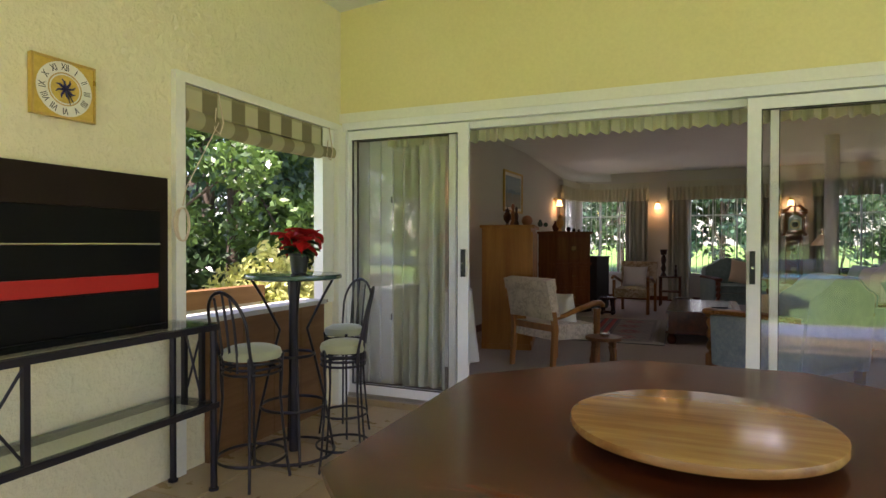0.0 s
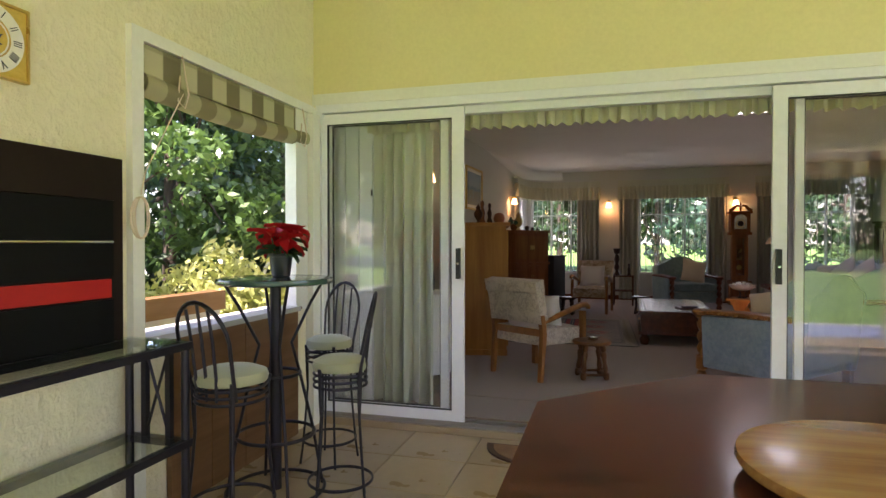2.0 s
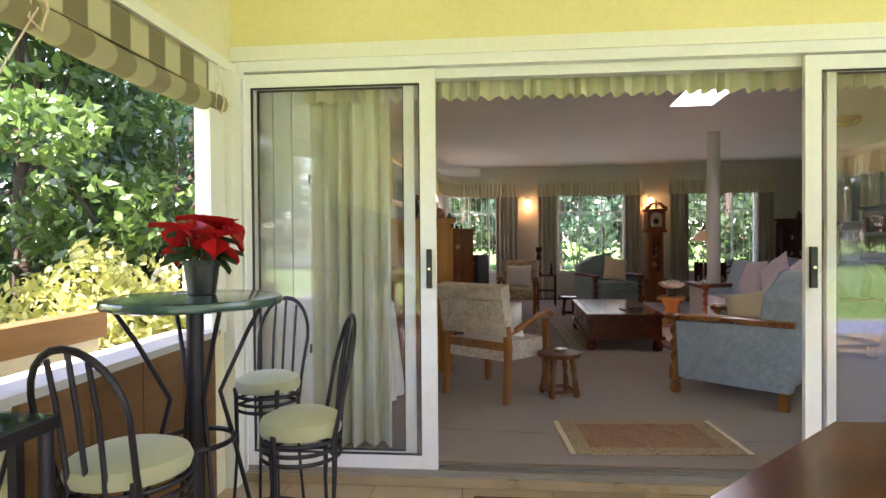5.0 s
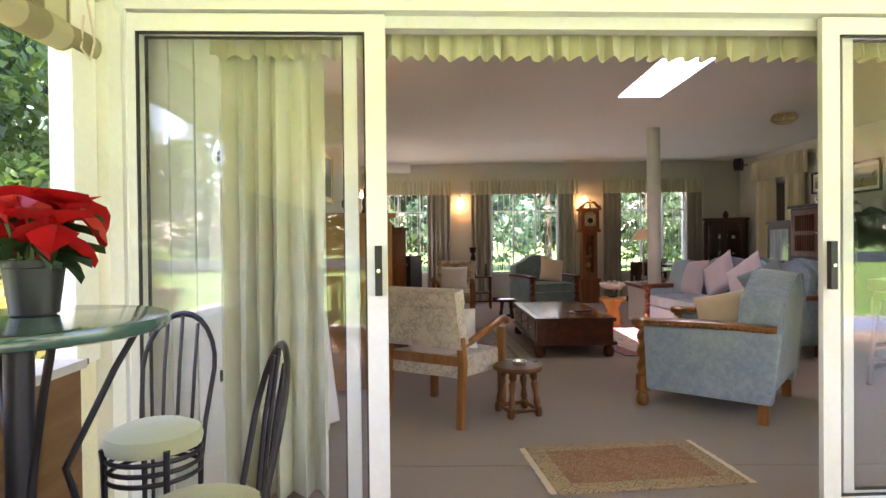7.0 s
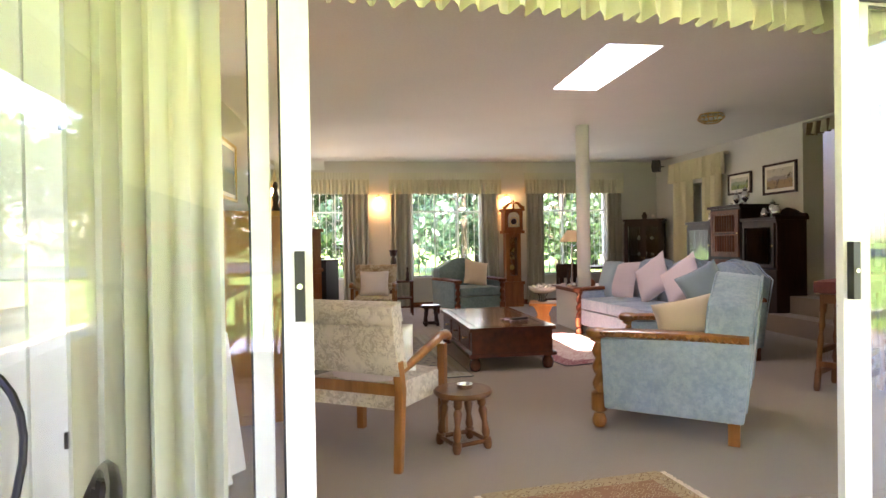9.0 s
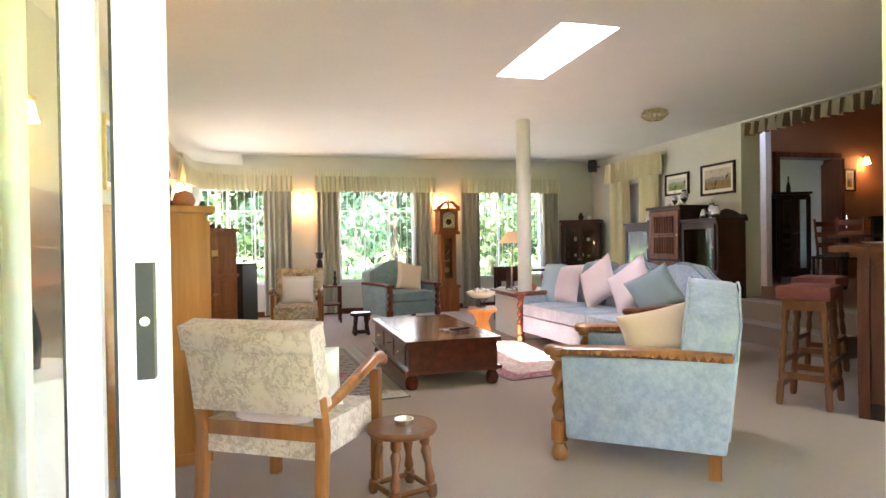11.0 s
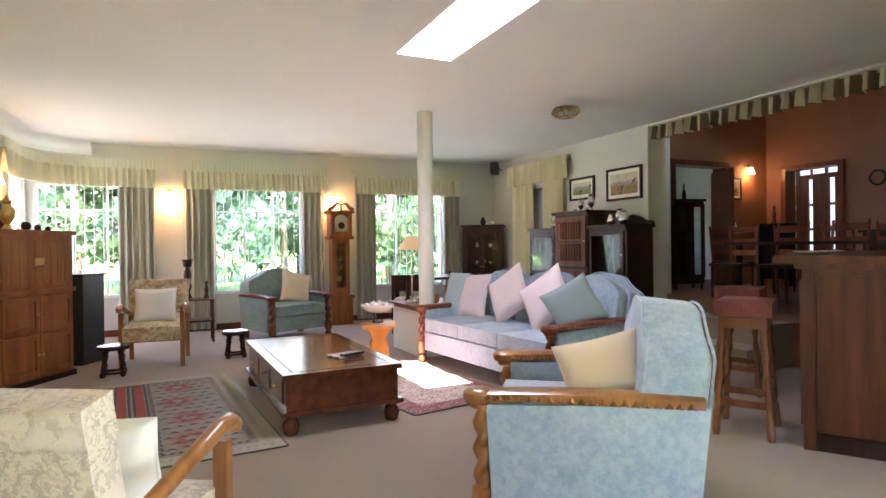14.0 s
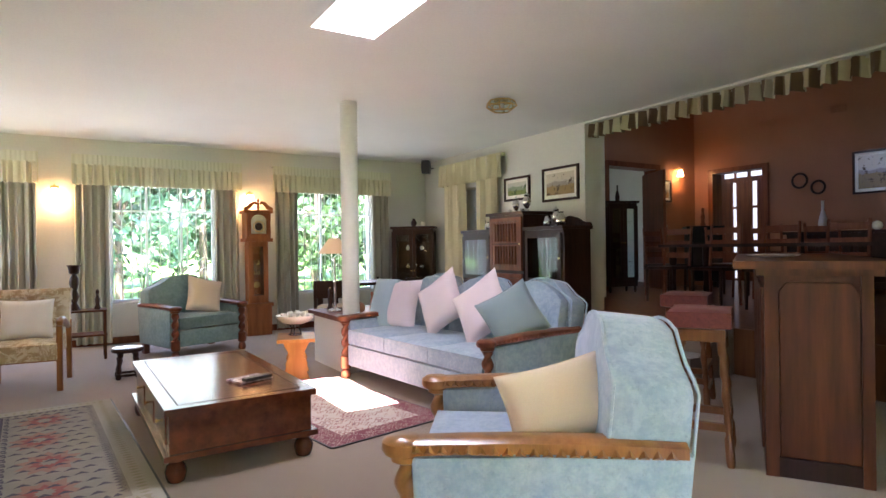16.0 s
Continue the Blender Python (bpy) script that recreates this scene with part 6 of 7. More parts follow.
vase_prof = {"jar": [(0.03, 0), (0.05, 0.03), (0.055, 0.07), (0.03, 0.11), (0.022, 0.13), (0.03, 0.14)],
             "bottle": [(0.025, 0), (0.028, 0.06), (0.02, 0.1), (0.009, 0.14), (0.009, 0.2), (0.012, 0.205)],
             "figure": [(0.03, 0), (0.035, 0.02), (0.02, 0.06), (0.028, 0.12), (0.012, 0.17), (0.02, 0.2), (0.016, 0.225), (0.0, 0.24)],
             "egg": [(0.02, 0), (0.05, 0.02), (0.06, 0.055), (0.045, 0.095), (0.015, 0.11), (0.0, 0.112)],
             "urn": [(0.03, 0), (0.012, 0.03), (0.04, 0.07), (0.045, 0.11), (0.02, 0.15), (0.03, 0.165), (0.008, 0.185), (0.0, 0.21)]}


def ornament(kind, place, mat, label, scale=1.0, cat="ornament"):
    t = lathe(B(), [(r * scale, z * scale) for r, z in vase_prof[kind]], 16)
    ob = part("ornament", t, mat, None, "", True)
    ob.location = place
    return tagged(ob, label, cat, "shelf ornaments")


for kind, dx, dy, mat, lab, sc in (("egg", -0.05, -0.22, "terracotta", "round brown clay pot on the plinth", 1.0), ("figure", 0.02, 0.3, "wood_dark", "carved dark wooden figure on the plinth", 1.1), ("figure", 0.2, 0.02, "terracotta", "reddish clay figurine on the plinth", 0.8), ("figure", 0.16, -0.22, "wood_red", "carved reddish figurine on the plinth", 0.7), ("egg", 0.28, -0.2, "terracotta", "small brown clay bird", 0.6), ("bottle", 0.4, 0.3, "wood_dark", "tall dark candlestick on the plinth", 1.6), ("figure", -0.2, 0.2, "wood_dark", "dark carved bird figure", 1.0), ("egg", 0.1, -0.35, "terracotta", "small brown clay bird", 0.7)):
    ornament(kind, (1.86 + dx, 9.72 + dy, 0.546), mat, lab, sc)
# silver and bric-a-brac on the sideboard and cabinets
for y, kind, sc, z in ((9.62, "urn", 1.25, 1.62), (9.95, "urn", 1.1, 1.62), (9.20, "urn", 1.2, 1.42), (9.35, "jar", 1.0, 1.42), (9.08, "jar", 1.2, 1.42), (10.5, "jar", 0.8, 1.42), (10.62, "bottle", 0.7, 1.42), (10.38, "jar", 0.7, 1.42), (10.05, "egg", 0.5, 1.62), (9.75, "egg", 0.5, 1.62)):
    ornament(kind, (4.15 + 0.05 * math.sin(y * 9), y, z), "silver", "silver teapot or cup on the sideboard", sc, "silverware")
for x, y, kind, mat, sc in ((-1.72, 6.35, "figure", "wood_dark", 0.9), (-1.9, 6.55, "urn", "wood_dark", 1.1), (-1.68, 6.62, "egg", "terracotta", 1.1), (-1.62, 6.95, "jar", "green_stone", 0.6), (-1.95, 6.9, "figure", "wood_oak", 1.2), (-1.6, 7.12, "egg", "green_stone", 0.5)):
    ornament(kind, (x, y, 1.376), mat, "carved animal ornament on the pine cupboard", sc)
for x, y, kind, mat, sc in ((-2.12, 9.82, "urn", "brass", 1.5), (-2.0, 9.92, "egg", "wood_dark", 0.7), (-1.93, 10.02, "egg", "wood_dark", 0.5), (-1.87, 10.12, "egg", "wood_dark", 0.4), (-2.22, 9.95, "jar", "wood_oak", 1.3)):
    ornament(kind, (x, y, 1.371), mat, "dark ornament on the carved cabinet", sc)
ornament("jar", (4.0, 12.32, 1.542), "wood_dark", "dark box on the display cabinet", 0.9)
ornament("egg", (4.15, 12.28, 1.542), "ceramic", "pale dish on the display cabinet", 0.7)
for k in range(9):
    ornament(("jar", "urn", "egg")[k % 3], (3.94 + 0.09 * (k % 3), 12.42 - 0.07 * (k % 3), (0.509, 0.859, 1.159)[k // 3]), "silver" if k % 2 else "ceramic", "small glass or china piece in the cabinet", 0.6)

# wall lights
def sconce(m, watts=5):
    t = thing("wall_light", m, "brass wall light with a tulip glass shade, lit", "wall light", "wall lights")
    part("backplate", lathe(B(), [(0.035, 0), (0.035, 0.008), (0.012, 0.018)], 16, m=pose(0, 0, 0.02, 90)), "brass", t, smooth=True)
    part("arm", tube(B(), [(0, 0, 0.02), (0, -0.05, 0.05), (0, -0.09, 0.06), (0, -0.1, 0.02)], 0.007, 8), "brass", t, smooth=True)
    part("gallery", lathe(B(), [(0.02, 0.03), (0.05, 0.035), (0.045, 0.01), (0.02, 0.0)], 16, (0, -0.1, 0)), "brass", t, smooth=True)
    part("shade", lathe(B(), [(0.03, 0.005), (0.04, -0.02), (0.047, -0.06), (0.06, -0.1), (0.055, -0.1), (0.04, -0.055), (0.025, 0.0)], 16, (0, -0.1, 0)), "lamp_glass", t, "glowing amber glass shade", smooth=True)
    w = m @ Vector((0, -0.12, -0.13))
    lamp("bulb", w, watts, 0.03)
    return t


sconce(pose(-0.84, FAR_Y, 1.98), 0.26)
sconce(pose(1.50, FAR_Y, 1.98), 0.26)
sconce(pose(LEFT_X, 10.95, 1.98, 0, 0, 90), 0.36)
sconce(pose(LEFT_X, 6.45, 1.95, 0, 0, 90), 0.36)
sconce(pose(8.84, 11.0, 2.55), 0.2)
# ceiling light
cl = thing("ceiling_light", pose(2.99, 8.66, CEIL), "octagonal brass and glass ceiling light", "ceiling light")
part("plate", lathe(B(), [(0.07, -0.012), (0.07, 0.0)], 24), "brass", cl)
part("glass", lathe(B(), [(0.09, -0.105), (0.15, -0.06), (0.13, -0.015)], 8), "glass_thin", cl)
bm = B()
for i in range(8):
    a = 2 * math.pi * i / 8
    tube(bm, [(0.09 * math.cos(a), 0.09 * math.sin(a), -0.105), (0.152 * math.cos(a), 0.152 * math.sin(a), -0.06), (0.13 * math.cos(a), 0.13 * math.sin(a), -0.012)], 0.006, 6)
for r, z in ((0.09, -0.105), (0.152, -0.06), (0.13, -0.012)):
    tube(bm, [(r * math.cos(2 * math.pi * i / 8), r * math.sin(2 * math.pi * i / 8), z) for i in range(8)], 0.006, 6, True)
part("cage", bm, "brass", cl)
part("bulb", lathe(B(), [(0.012, -0.02), (0.028, -0.05), (0.02, -0.075), (0.0, -0.08)], 12), "ceramic", cl, smooth=True)
# loudspeaker in the corner
sp = thing("loudspeaker", pose(4.22, 12.28, 2.50, 0, 0, -40), "small black loudspeaker high in the corner", "loudspeaker")
part("casing", slab(B(), [(-0.06, -0.1), (0.06, -0.1), (0.075, 0.0), (0.06, 0.11), (-0.06, 0.11), (-0.075, 0.0)], -0.07, 0.07), "black_plastic", sp, bevel=0.012)
part("bracket", tube(B(), [(0, 0.07, 0.0), (0.08, 0.3, 0.02)], 0.012, 6), "black_plastic", sp)


def picture(m, w, h, kind, label, frame_mat="wood_dark"):
    t = thing("picture", m, label, "picture", "framed pictures")
    f = 0.03
    bm = B()
    for a, b, c, d in ((-w / 2, -h / 2, w / 2, -h / 2 + f), (-w / 2, h / 2 - f, w / 2, h / 2), (-w / 2, -h / 2 + f, -w / 2 + f, h / 2 - f), (w / 2 - f, -h / 2 + f, w / 2, h / 2 - f)):
        box(bm, a, -0.025, b, c, 0, d)
    part("frame", bm, frame_mat, t, bevel=0.004)
    part("mount", box(B(), -w / 2 + f, -0.012, -h / 2 + f, w / 2 - f, -0.004, h / 2 - f), "dial_cream", t)
    g = f + 0.045
    img = part("image", box(B(), -w / 2 + g, -0.014, -h / 2 + g, w / 2 - g, -0.0125, h / 2 - g), kind, t)
    return t


def landscape(name, sky_c, far, land, tree):
    m, t, b = shader(name)
    v = coords(t, (1, 1, 1))
    sep = t.nodes.new("ShaderNodeSeparateXYZ")
    t.links.new(v, sep.inputs[0])
    nz = noise_fac(t, coords(t, (12, 1, 18)), 1.0, 5)
    add = t.nodes.new("ShaderNodeMath")
    add.operation = "MULTIPLY_ADD"
    t.links.new(nz, add.inputs[0])
    add.inputs[1].default_value = 0.12
    t.links.new(sep.outputs[2], add.inputs[2])
    col = ramp(t, add.outputs[0], [(0.0, land), (0.03, land), (0.05, far), (0.075, far), (0.1, sky_c)])
    blot = ramp(t, noise_fac(t, coords(t, (9, 1, 12)), 1.0, 6, 0.7), [(0.55, (0, 0, 0)), (0.62, (1, 1, 1))])
    t.links.new(mix(t, blot, col, tree), b.inputs["Base Color"])
    b.inputs["Roughness"].default_value = 0.25
    return m


lc1 = landscape("landscape_green", (0.62, 0.60, 0.5), (0.3, 0.36, 0.24), (0.25, 0.3, 0.1), (0.06, 0.1, 0.035))
lc2 = landscape("landscape_brown", (0.62, 0.56, 0.45), (0.35, 0.3, 0.26), (0.32, 0.22, 0.1), (0.1, 0.07, 0.045))
lc3 = landscape("landscape_blue", (0.35, 0.45, 0.55), (0.2, 0.3, 0.4), (0.3, 0.33, 0.3), (0.3, 0.4, 0.45))
picture(pose(RIGHT_X, 10.25, 1.975, 0, 0, -90), 0.54, 0.32, lc1, "small framed landscape with dark trees")
picture(pose(RIGHT_X, 9.41, 1.96, 0, 0, -90), 0.64, 0.42, lc2, "framed landscape with a bare tree")
picture(pose(LEFT_X, 8.55, 1.95, 0, 0, 90), 0.85, 0.62, lc3, "gilt framed blue seascape on the lounge wall", "gilt")
picture(pose(6.0, 11.3, 1.8, 0, 0, -90), 0.5, 0.6, lc2, "framed print in the passage")
picture(pose(8.56, 11.0, 2.17), 0.26, 0.4, lc2, "small dark framed print by the wall light")
picture(pose(9.4, 7.86, 2.23, 0, 0, -90), 0.9, 0.64, lc2, "large framed pale landscape in the dining room")


# ---- bar and dining room ----
bar = thing("bar_counter", pose(2.44, 5.76, 0, 0, 0, 31), "brown wooden bar counter with panelled sides", "bar counter")
# local x runs along the counter away from its free end, local y into the serving side at -y
L, D, H = 2.35, 0.46, 1.06
part("body", box(B(), 0.0, -D, 0.0, L, 0.0, H), "wood_bar", bar, bevel=0.004)
part("top", box(B(), -0.10, -D - 0.10, H, L, 0.14, H + 0.04), "wood_bar", bar, "moulded wooden bar top", bevel=0.014)
part("moulding", box(B(), -0.04, -D - 0.04, H - 0.035, L, 0.04, H), "wood_bar", bar, bevel=0.012)
for k in range(4):
    a = 0.06 + k * 0.57
    part("panel", box(B(), a, 0.0, 0.12, a + 0.5, 0.015, H - 0.1), "wood_bar", bar, bevel=0.01)
part("end_post", box(B(), -0.02, -0.06, 0, 0.0, 0.0, H - 0.035), "wood_bar", bar, bevel=0.004)
part("end_post", box(B(), -0.02, -D, 0, 0.0, -D + 0.05, H - 0.035), "wood_bar", bar, bevel=0.004)
part("plinth", box(B(), -0.012, -D + 0.05, 0, 0.0, -0.06, 0.1), "wood_dark", bar)
part("end_panel", slab(B(), [(-D + 0.055, 0.105), (-0.065, 0.105), (-0.065, H - 0.12), (-0.10, H - 0.07), (-D + 0.09, H - 0.07), (-D + 0.055, H - 0.12)], -0.005, 0.012, pose(0, 0, 0, 0, 0, 90)), "wood_bar", bar, bevel=0.003)
dish = thing("plate", pose(3.05, 6.05, H + 0.041), "pale oval plate on the bar", "plate")
part("dish", lathe(B(), [(0.05, 0), (0.14, 0.012), (0.15, 0.02), (0.14, 0.02), (0.0, 0.006)], 28), "ceramic", dish, smooth=True)


def pub_stool():
    t = thing("pub_stool", pose(0, 0, 0), "turned oak bar stool with a red velvet seat", "bar stool", "stools along the bar")
    part("seat", puff(B(), 0.40, 0.32, 0.11, pose(0, 0, 0.755), 10, 0.75, 0.02), "red_velvet", t, "padded red velvet seat", smooth=True)
    bm = B()
    box(bm, -0.17, -0.13, 0.64, 0.17, 0.13, 0.705)
    part("apron", bm, "wood_oak", t, bevel=0.006)
    k = [(0.0, 0.018), (0.05, 0.026), (0.06, 0.024), (0.22, 0.024), (0.25, 0.014), (0.3, 0.022), (0.45, 0.016), (0.55, 0.024), (0.65, 0.014), (0.72, 0.024), (0.85, 0.016), (0.88, 0.025), (1.0, 0.025)]
    for sx in (-1, 1):
        for sy in (-1, 1):
            pts = [(sx * (0.185 - 0.04 * f), sy * (0.15 - 0.04 * f), 0.66 * f) for f, _ in k]
            part("leg", tube(B(), pts, [r for _, r in k], 10), "wood_oak", t, smooth=True)
    for z in (0.12, 0.27):
        for s in (-1, 1):
            part("stretcher", box(B(), -0.17, s * 0.14 - 0.014, z, 0.17, s * 0.14 + 0.014, z + 0.04), "wood_oak", t, bevel=0.004)
    for s in (-1, 1):
        part("stretcher", box(B(), s * 0.175 - 0.014, -0.13, 0.18, s * 0.175 + 0.014, 0.13, 0.22), "wood_oak", t, bevel=0.004)
    return t


ps = pub_stool()
ps.matrix_world = pose(2.45, 6.13, 0, 0, 0, 31) @ Matrix.Diagonal((1.0, 1.0, 1.03, 1.0))
copy_thing(ps, pose(3.32, 6.84, 0, 0, 0, 28))

setting("door_2", box(box(box(B(), 6.91, 10.94, DIN, 7.01, 11.22, 2.63), 8.23, 10.94, DIN, 8.33, 11.22, 2.63), 7.01, 10.94, 2.54, 8.23, 11.22, 2.63), "wood_red", "dark red wooden door frame", "door frame", bevel=0.008)
dl = thing("door_3", pose(8.22, 11.2, DIN, 0, 0, 62), "dark red wooden door standing open", "door", kind="structure")
part("leaf", box(B(), -0.85, 0.0, 0.01, 0.0, 0.045, 2.04), "wood_red", dl, bevel=0.006)
part("door_handle", tube(B(), [(-0.78, -0.05, 1.1), (-0.78, -0.05, 0.9)], 0.012, 8), "silver", dl)
setting("door_4", box(box(box(B(), 9.34, 9.58, DIN, 9.62, 9.67, 2.56), 9.34, 10.59, DIN, 9.62, 10.68, 2.56), 9.34, 9.67, 2.48, 9.62, 10.59, 2.56), "wood_red", "dark red wooden door frame", "door frame", bevel=0.008)
fd = thing("door_5", pose(11.18, 10.95, DIN, 0, 0, 90), "red wooden front door with narrow panes and a fanlight", "door", kind="structure")
bm = B()
for a, b, c, d in ((-0.62, 0, -0.55, 2.55), (0.55, 0, 0.62, 2.55), (-0.55, 2.05, 0.55, 2.15), (-0.55, 2.48, 0.55, 2.55), (-0.03, 2.15, 0.03, 2.48), (-0.32, 2.15, -0.28, 2.48), (0.28, 2.15, 0.32, 2.48)):
    box(bm, a, 0.0, b, c, 0.06, d)
part("frame", bm, "wood_red", fd)
for a, c in ((-0.55, -0.16), (-0.06, 0.28), (0.36, 0.55)):
    part("leaf", box(B(), a, 0.005, 0, c, 0.05, 2.05), "wood_red", fd, bevel=0.006)
for z in (0.0, 0.5, 1.0, 1.5):
    part("glazing_bar", box(B(), 0.28, 0.01, z, 0.36, 0.045, z + 0.05), "wood_red", fd)
    part("glazing_bar", box(B(), -0.16, 0.01, z, -0.06, 0.045, z + 0.05), "wood_red", fd)
# the panes emit by themselves, in place of daylight behind the door
glow_pane = glow("door_daylight", (0.85, 0.9, 0.95), 0.05)
for a, b, c, d in ((0.28, 0.0, 0.36, 2.05), (-0.16, 0.0, -0.06, 2.05), (-0.55, 2.15, 0.55, 2.48)):
    part("pane", box(B(), a, 0.022, b, c, 0.028, d), glow_pane, fd, "frosted pane, its own glow standing in for daylight")
for dz in (1.2, 1.75):
    picture(pose(11.2, 11.78, DIN + dz, 0, 0, -90), 0.36, 0.44, lc1, "framed print in the hall", "wood_pine")
for y, z, r in ((9.08, 2.2, 0.115), (8.80, 2.07, 0.10)):
    w = thing("wreath", pose(9.385, y, z), "dark round woven wreath on the wall", "wreath", "wall wreaths")
    part("ring", tube(B(), arc((0, 0, 0), r, 0, 345, 23, "yz"), 0.018, 8, True), "wood_dark", w, smooth=True)
for k, z in ((0, 3.25), (1, 3.25)):
    vt = thing("wall_vent", pose(9.39, 9.6 - k * 1.1, z), "small painted air vent high on the wall", "vent", "wall vents")
    for q in range(4):
        part("slat", box(B(), -0.006, -0.11, -0.05 + q * 0.03, 0.006, 0.11, -0.032 + q * 0.03), "terracotta_wall", vt)
glass_cabinet(pose(6.95, 10.72, DIN, 0, 0, -20), 0.5, 1.45, "narrow dark glazed cabinet by the doorway")
ornament("bottle", (6.95, 10.72, DIN + 1.492), "wood_dark", "dark bottle on the cabinet", 1.3)


def dining_chair():
    t = thing("dining_chair", pose(0, 0, 0), "dark wooden ladder-back dining chair", "chair", "chairs round the dining table")
    part("seat", box(B(), -0.22, -0.21, 0.44, 0.22, 0.21, 0.48), "wood_dark", t, bevel=0.01)
    for s in (-1, 1):
        part("rear_leg", tube(B(), [(s * 0.2, 0.22, 0), (s * 0.2, 0.19, 0.45), (s * 0.2, 0.25, 1.02)], [0.018, 0.02, 0.016], 8), "wood_red", t)
        part("front_leg", lathe(B(), [(0.016, 0), (0.022, 0.2), (0.018, 0.44)], 10, (s * 0.19, -0.18, 0)), "wood_dark", t)
    for z in (0.62, 0.78, 0.94):
        part("slat", box(B(), -0.19, 0.205 + (z - 0.45) * 0.07, z - 0.035, 0.19, 0.225 + (z - 0.45) * 0.07, z + 0.04), "wood_red", t, bevel=0.006)
    return t


dt = thing("dining_table", pose(6.9, 8.0, DIN, 0, 0, 90), "long dark wooden dining table", "dining table")
part("tabletop", box(B(), -1.5, -0.5, 0.73, 1.5, 0.5, 0.77), "wood_dark", dt, bevel=0.01)
for sx in (-1, 1):
    for sy in (-1, 1):
        part("leg", lathe(B(), [(0.03, 0), (0.045, 0.1), (0.035, 0.3), (0.05, 0.55), (0.05, 0.73)], 12, (sx * 1.35, sy * 0.38, 0)), "wood_dark", dt, smooth=True)
dc = dining_chair()
dc.matrix_world = pose(6.2, 9.2, DIN, 0, 0, -90)
for x, y, a in ((6.2, 8.5, -90), (6.2, 7.8, -90), (6.2, 7.1, -90), (7.6, 9.2, 90), (7.6, 8.5, 90), (7.6, 7.8, 90), (6.9, 9.75, 0)):
    copy_thing(dc, pose(x, y, DIN, 0, 0, a))
bf = thing("buffet", pose(9.14, 8.1, DIN, 0, 0, -90), "low dark carved buffet against the wall", "sideboard")
part("body", box(B(), -0.95, -0.22, 0.1, 0.95, 0.22, 0.9), "wood_dark", bf, bevel=0.006)
part("top", box(B(), -1.0, -0.25, 0.9, 1.0, 0.24, 0.94), "wood_dark", bf, bevel=0.01)
cabinet_doors(bf, -0.93, 0.93, 0.15, 0.86, -0.22, 4, "wood_dark", 1)
ornament("bottle", (9.14, 8.62, DIN + 0.941), "stone_wall", "tall grey pottery jar on the buffet", 2.3, "jar")
ornament("egg", (9.14, 7.9, DIN + 0.941), "ceramic", "covered dish on the buffet", 1.2)
bx_ = thing("stove", pose(8.9, 10.5, DIN, 0, 0, -45), "black iron stove in the dining room corner", "stove")
part("body", box(B(), -0.28, -0.2, 0.12, 0.28, 0.2, 1.05), "black_steel", bx_, bevel=0.02)
part("top", box(B(), -0.31, -0.23, 1.05, 0.31, 0.23, 1.09), "black_steel", bx_, bevel=0.01)
part("door", box(B(), -0.2, -0.22, 0.3, 0.2, -0.2, 0.8), "brown_steel", bx_, bevel=0.01)
for s in (-1, 1):
    part("leg", box(B(), s * 0.22 - 0.03, -0.16, 0, s * 0.22 + 0.03, 0.16, 0.12), "black_steel", bx_)
ornament("figure", (8.9, 10.5, DIN + 1.091), "wood_red", "carved figure on the stove", 1.4)
# chair and cupboard in the room beyond
floral_chair(pose(7.9, 12.9, DIN, 0, 0, 30), "velvet_green", "dark armchair in the room beyond the doorway")
ch = thing("chest", pose(8.6, 13.7, DIN), "low dark chest against the white wall", "chest")
part("body", box(B(), -0.6, -0.25, 0.06, 0.6, 0.25, 0.95), "wood_dark", ch, bevel=0.008)
part("lid", box(B(), -0.63, -0.27, 0.95, 0.63, 0.26, 0.99), "wood_dark", ch, bevel=0.01)
for s in (-1, 1):
    part("foot", box(B(), s * 0.5 - 0.05, -0.22, 0, s * 0.5 + 0.05, 0.22, 0.06), "wood_dark", ch)

# ---- more of the lounge ----
sd = thing("side_table", pose(-0.52, 11.75, 0, 0, 0, 0), "small two-tier dark side table", "side table")
for z in (0.55, 0.28):
    part("shelf", box(B(), -0.19, -0.16, z - 0.02, 0.19, 0.16, z), "wood_bar", sd, bevel=0.004)
for sx in (-1, 1):
    for sy in (-1, 1):
        part("leg", box(B(), sx * 0.17 - 0.014, sy * 0.14 - 0.014, 0, sx * 0.17 + 0.014, sy * 0.14 + 0.014, 0.53), "wood_bar", sd)
fg = part("figure_lamp", lathe(lathe(B(), [(0.06, 0), (0.05, 0.03), (0.025, 0.08), (0.05, 0.15), (0.03, 0.22), (0.05, 0.3), (0.04, 0.36), (0.02, 0.4)], 16), [(0.03, 0.401), (0.05, 0.41), (0.06, 0.48), (0.075, 0.5), (0.05, 0.505)], 16), "wood_dark", None, "", True)
fg.location = (-0.64, 11.75, 0.551)
tagged(fg, "carved dark figure holding a pale bowl", "figurine")
ornament("figure", (-0.42, 11.7, 0.551), "wood_dark", "small black carved figure on the side table", 0.95)
bt2 = thing("black_cabinet", pose(-1.72, 10.8, 0, 0, 0, 62) @ Matrix.Diagonal((0.85, 0.85, 0.94, 1.0)), "black narrow hifi cabinet beside the carved cabinet", "cabinet")
part("body", box(B(), -0.2, -0.2, 0.04, 0.2, 0.2, 0.98), "black_plastic", bt2, bevel=0.006)
part("plinth", box(B(), -0.19, -0.18, 0, 0.19, 0.19, 0.04), "black_plastic", bt2)
part("top", box(B(), -0.22, -0.22, 0.98, 0.22, 0.21, 1.0), "wood_dark", bt2, bevel=0.004)
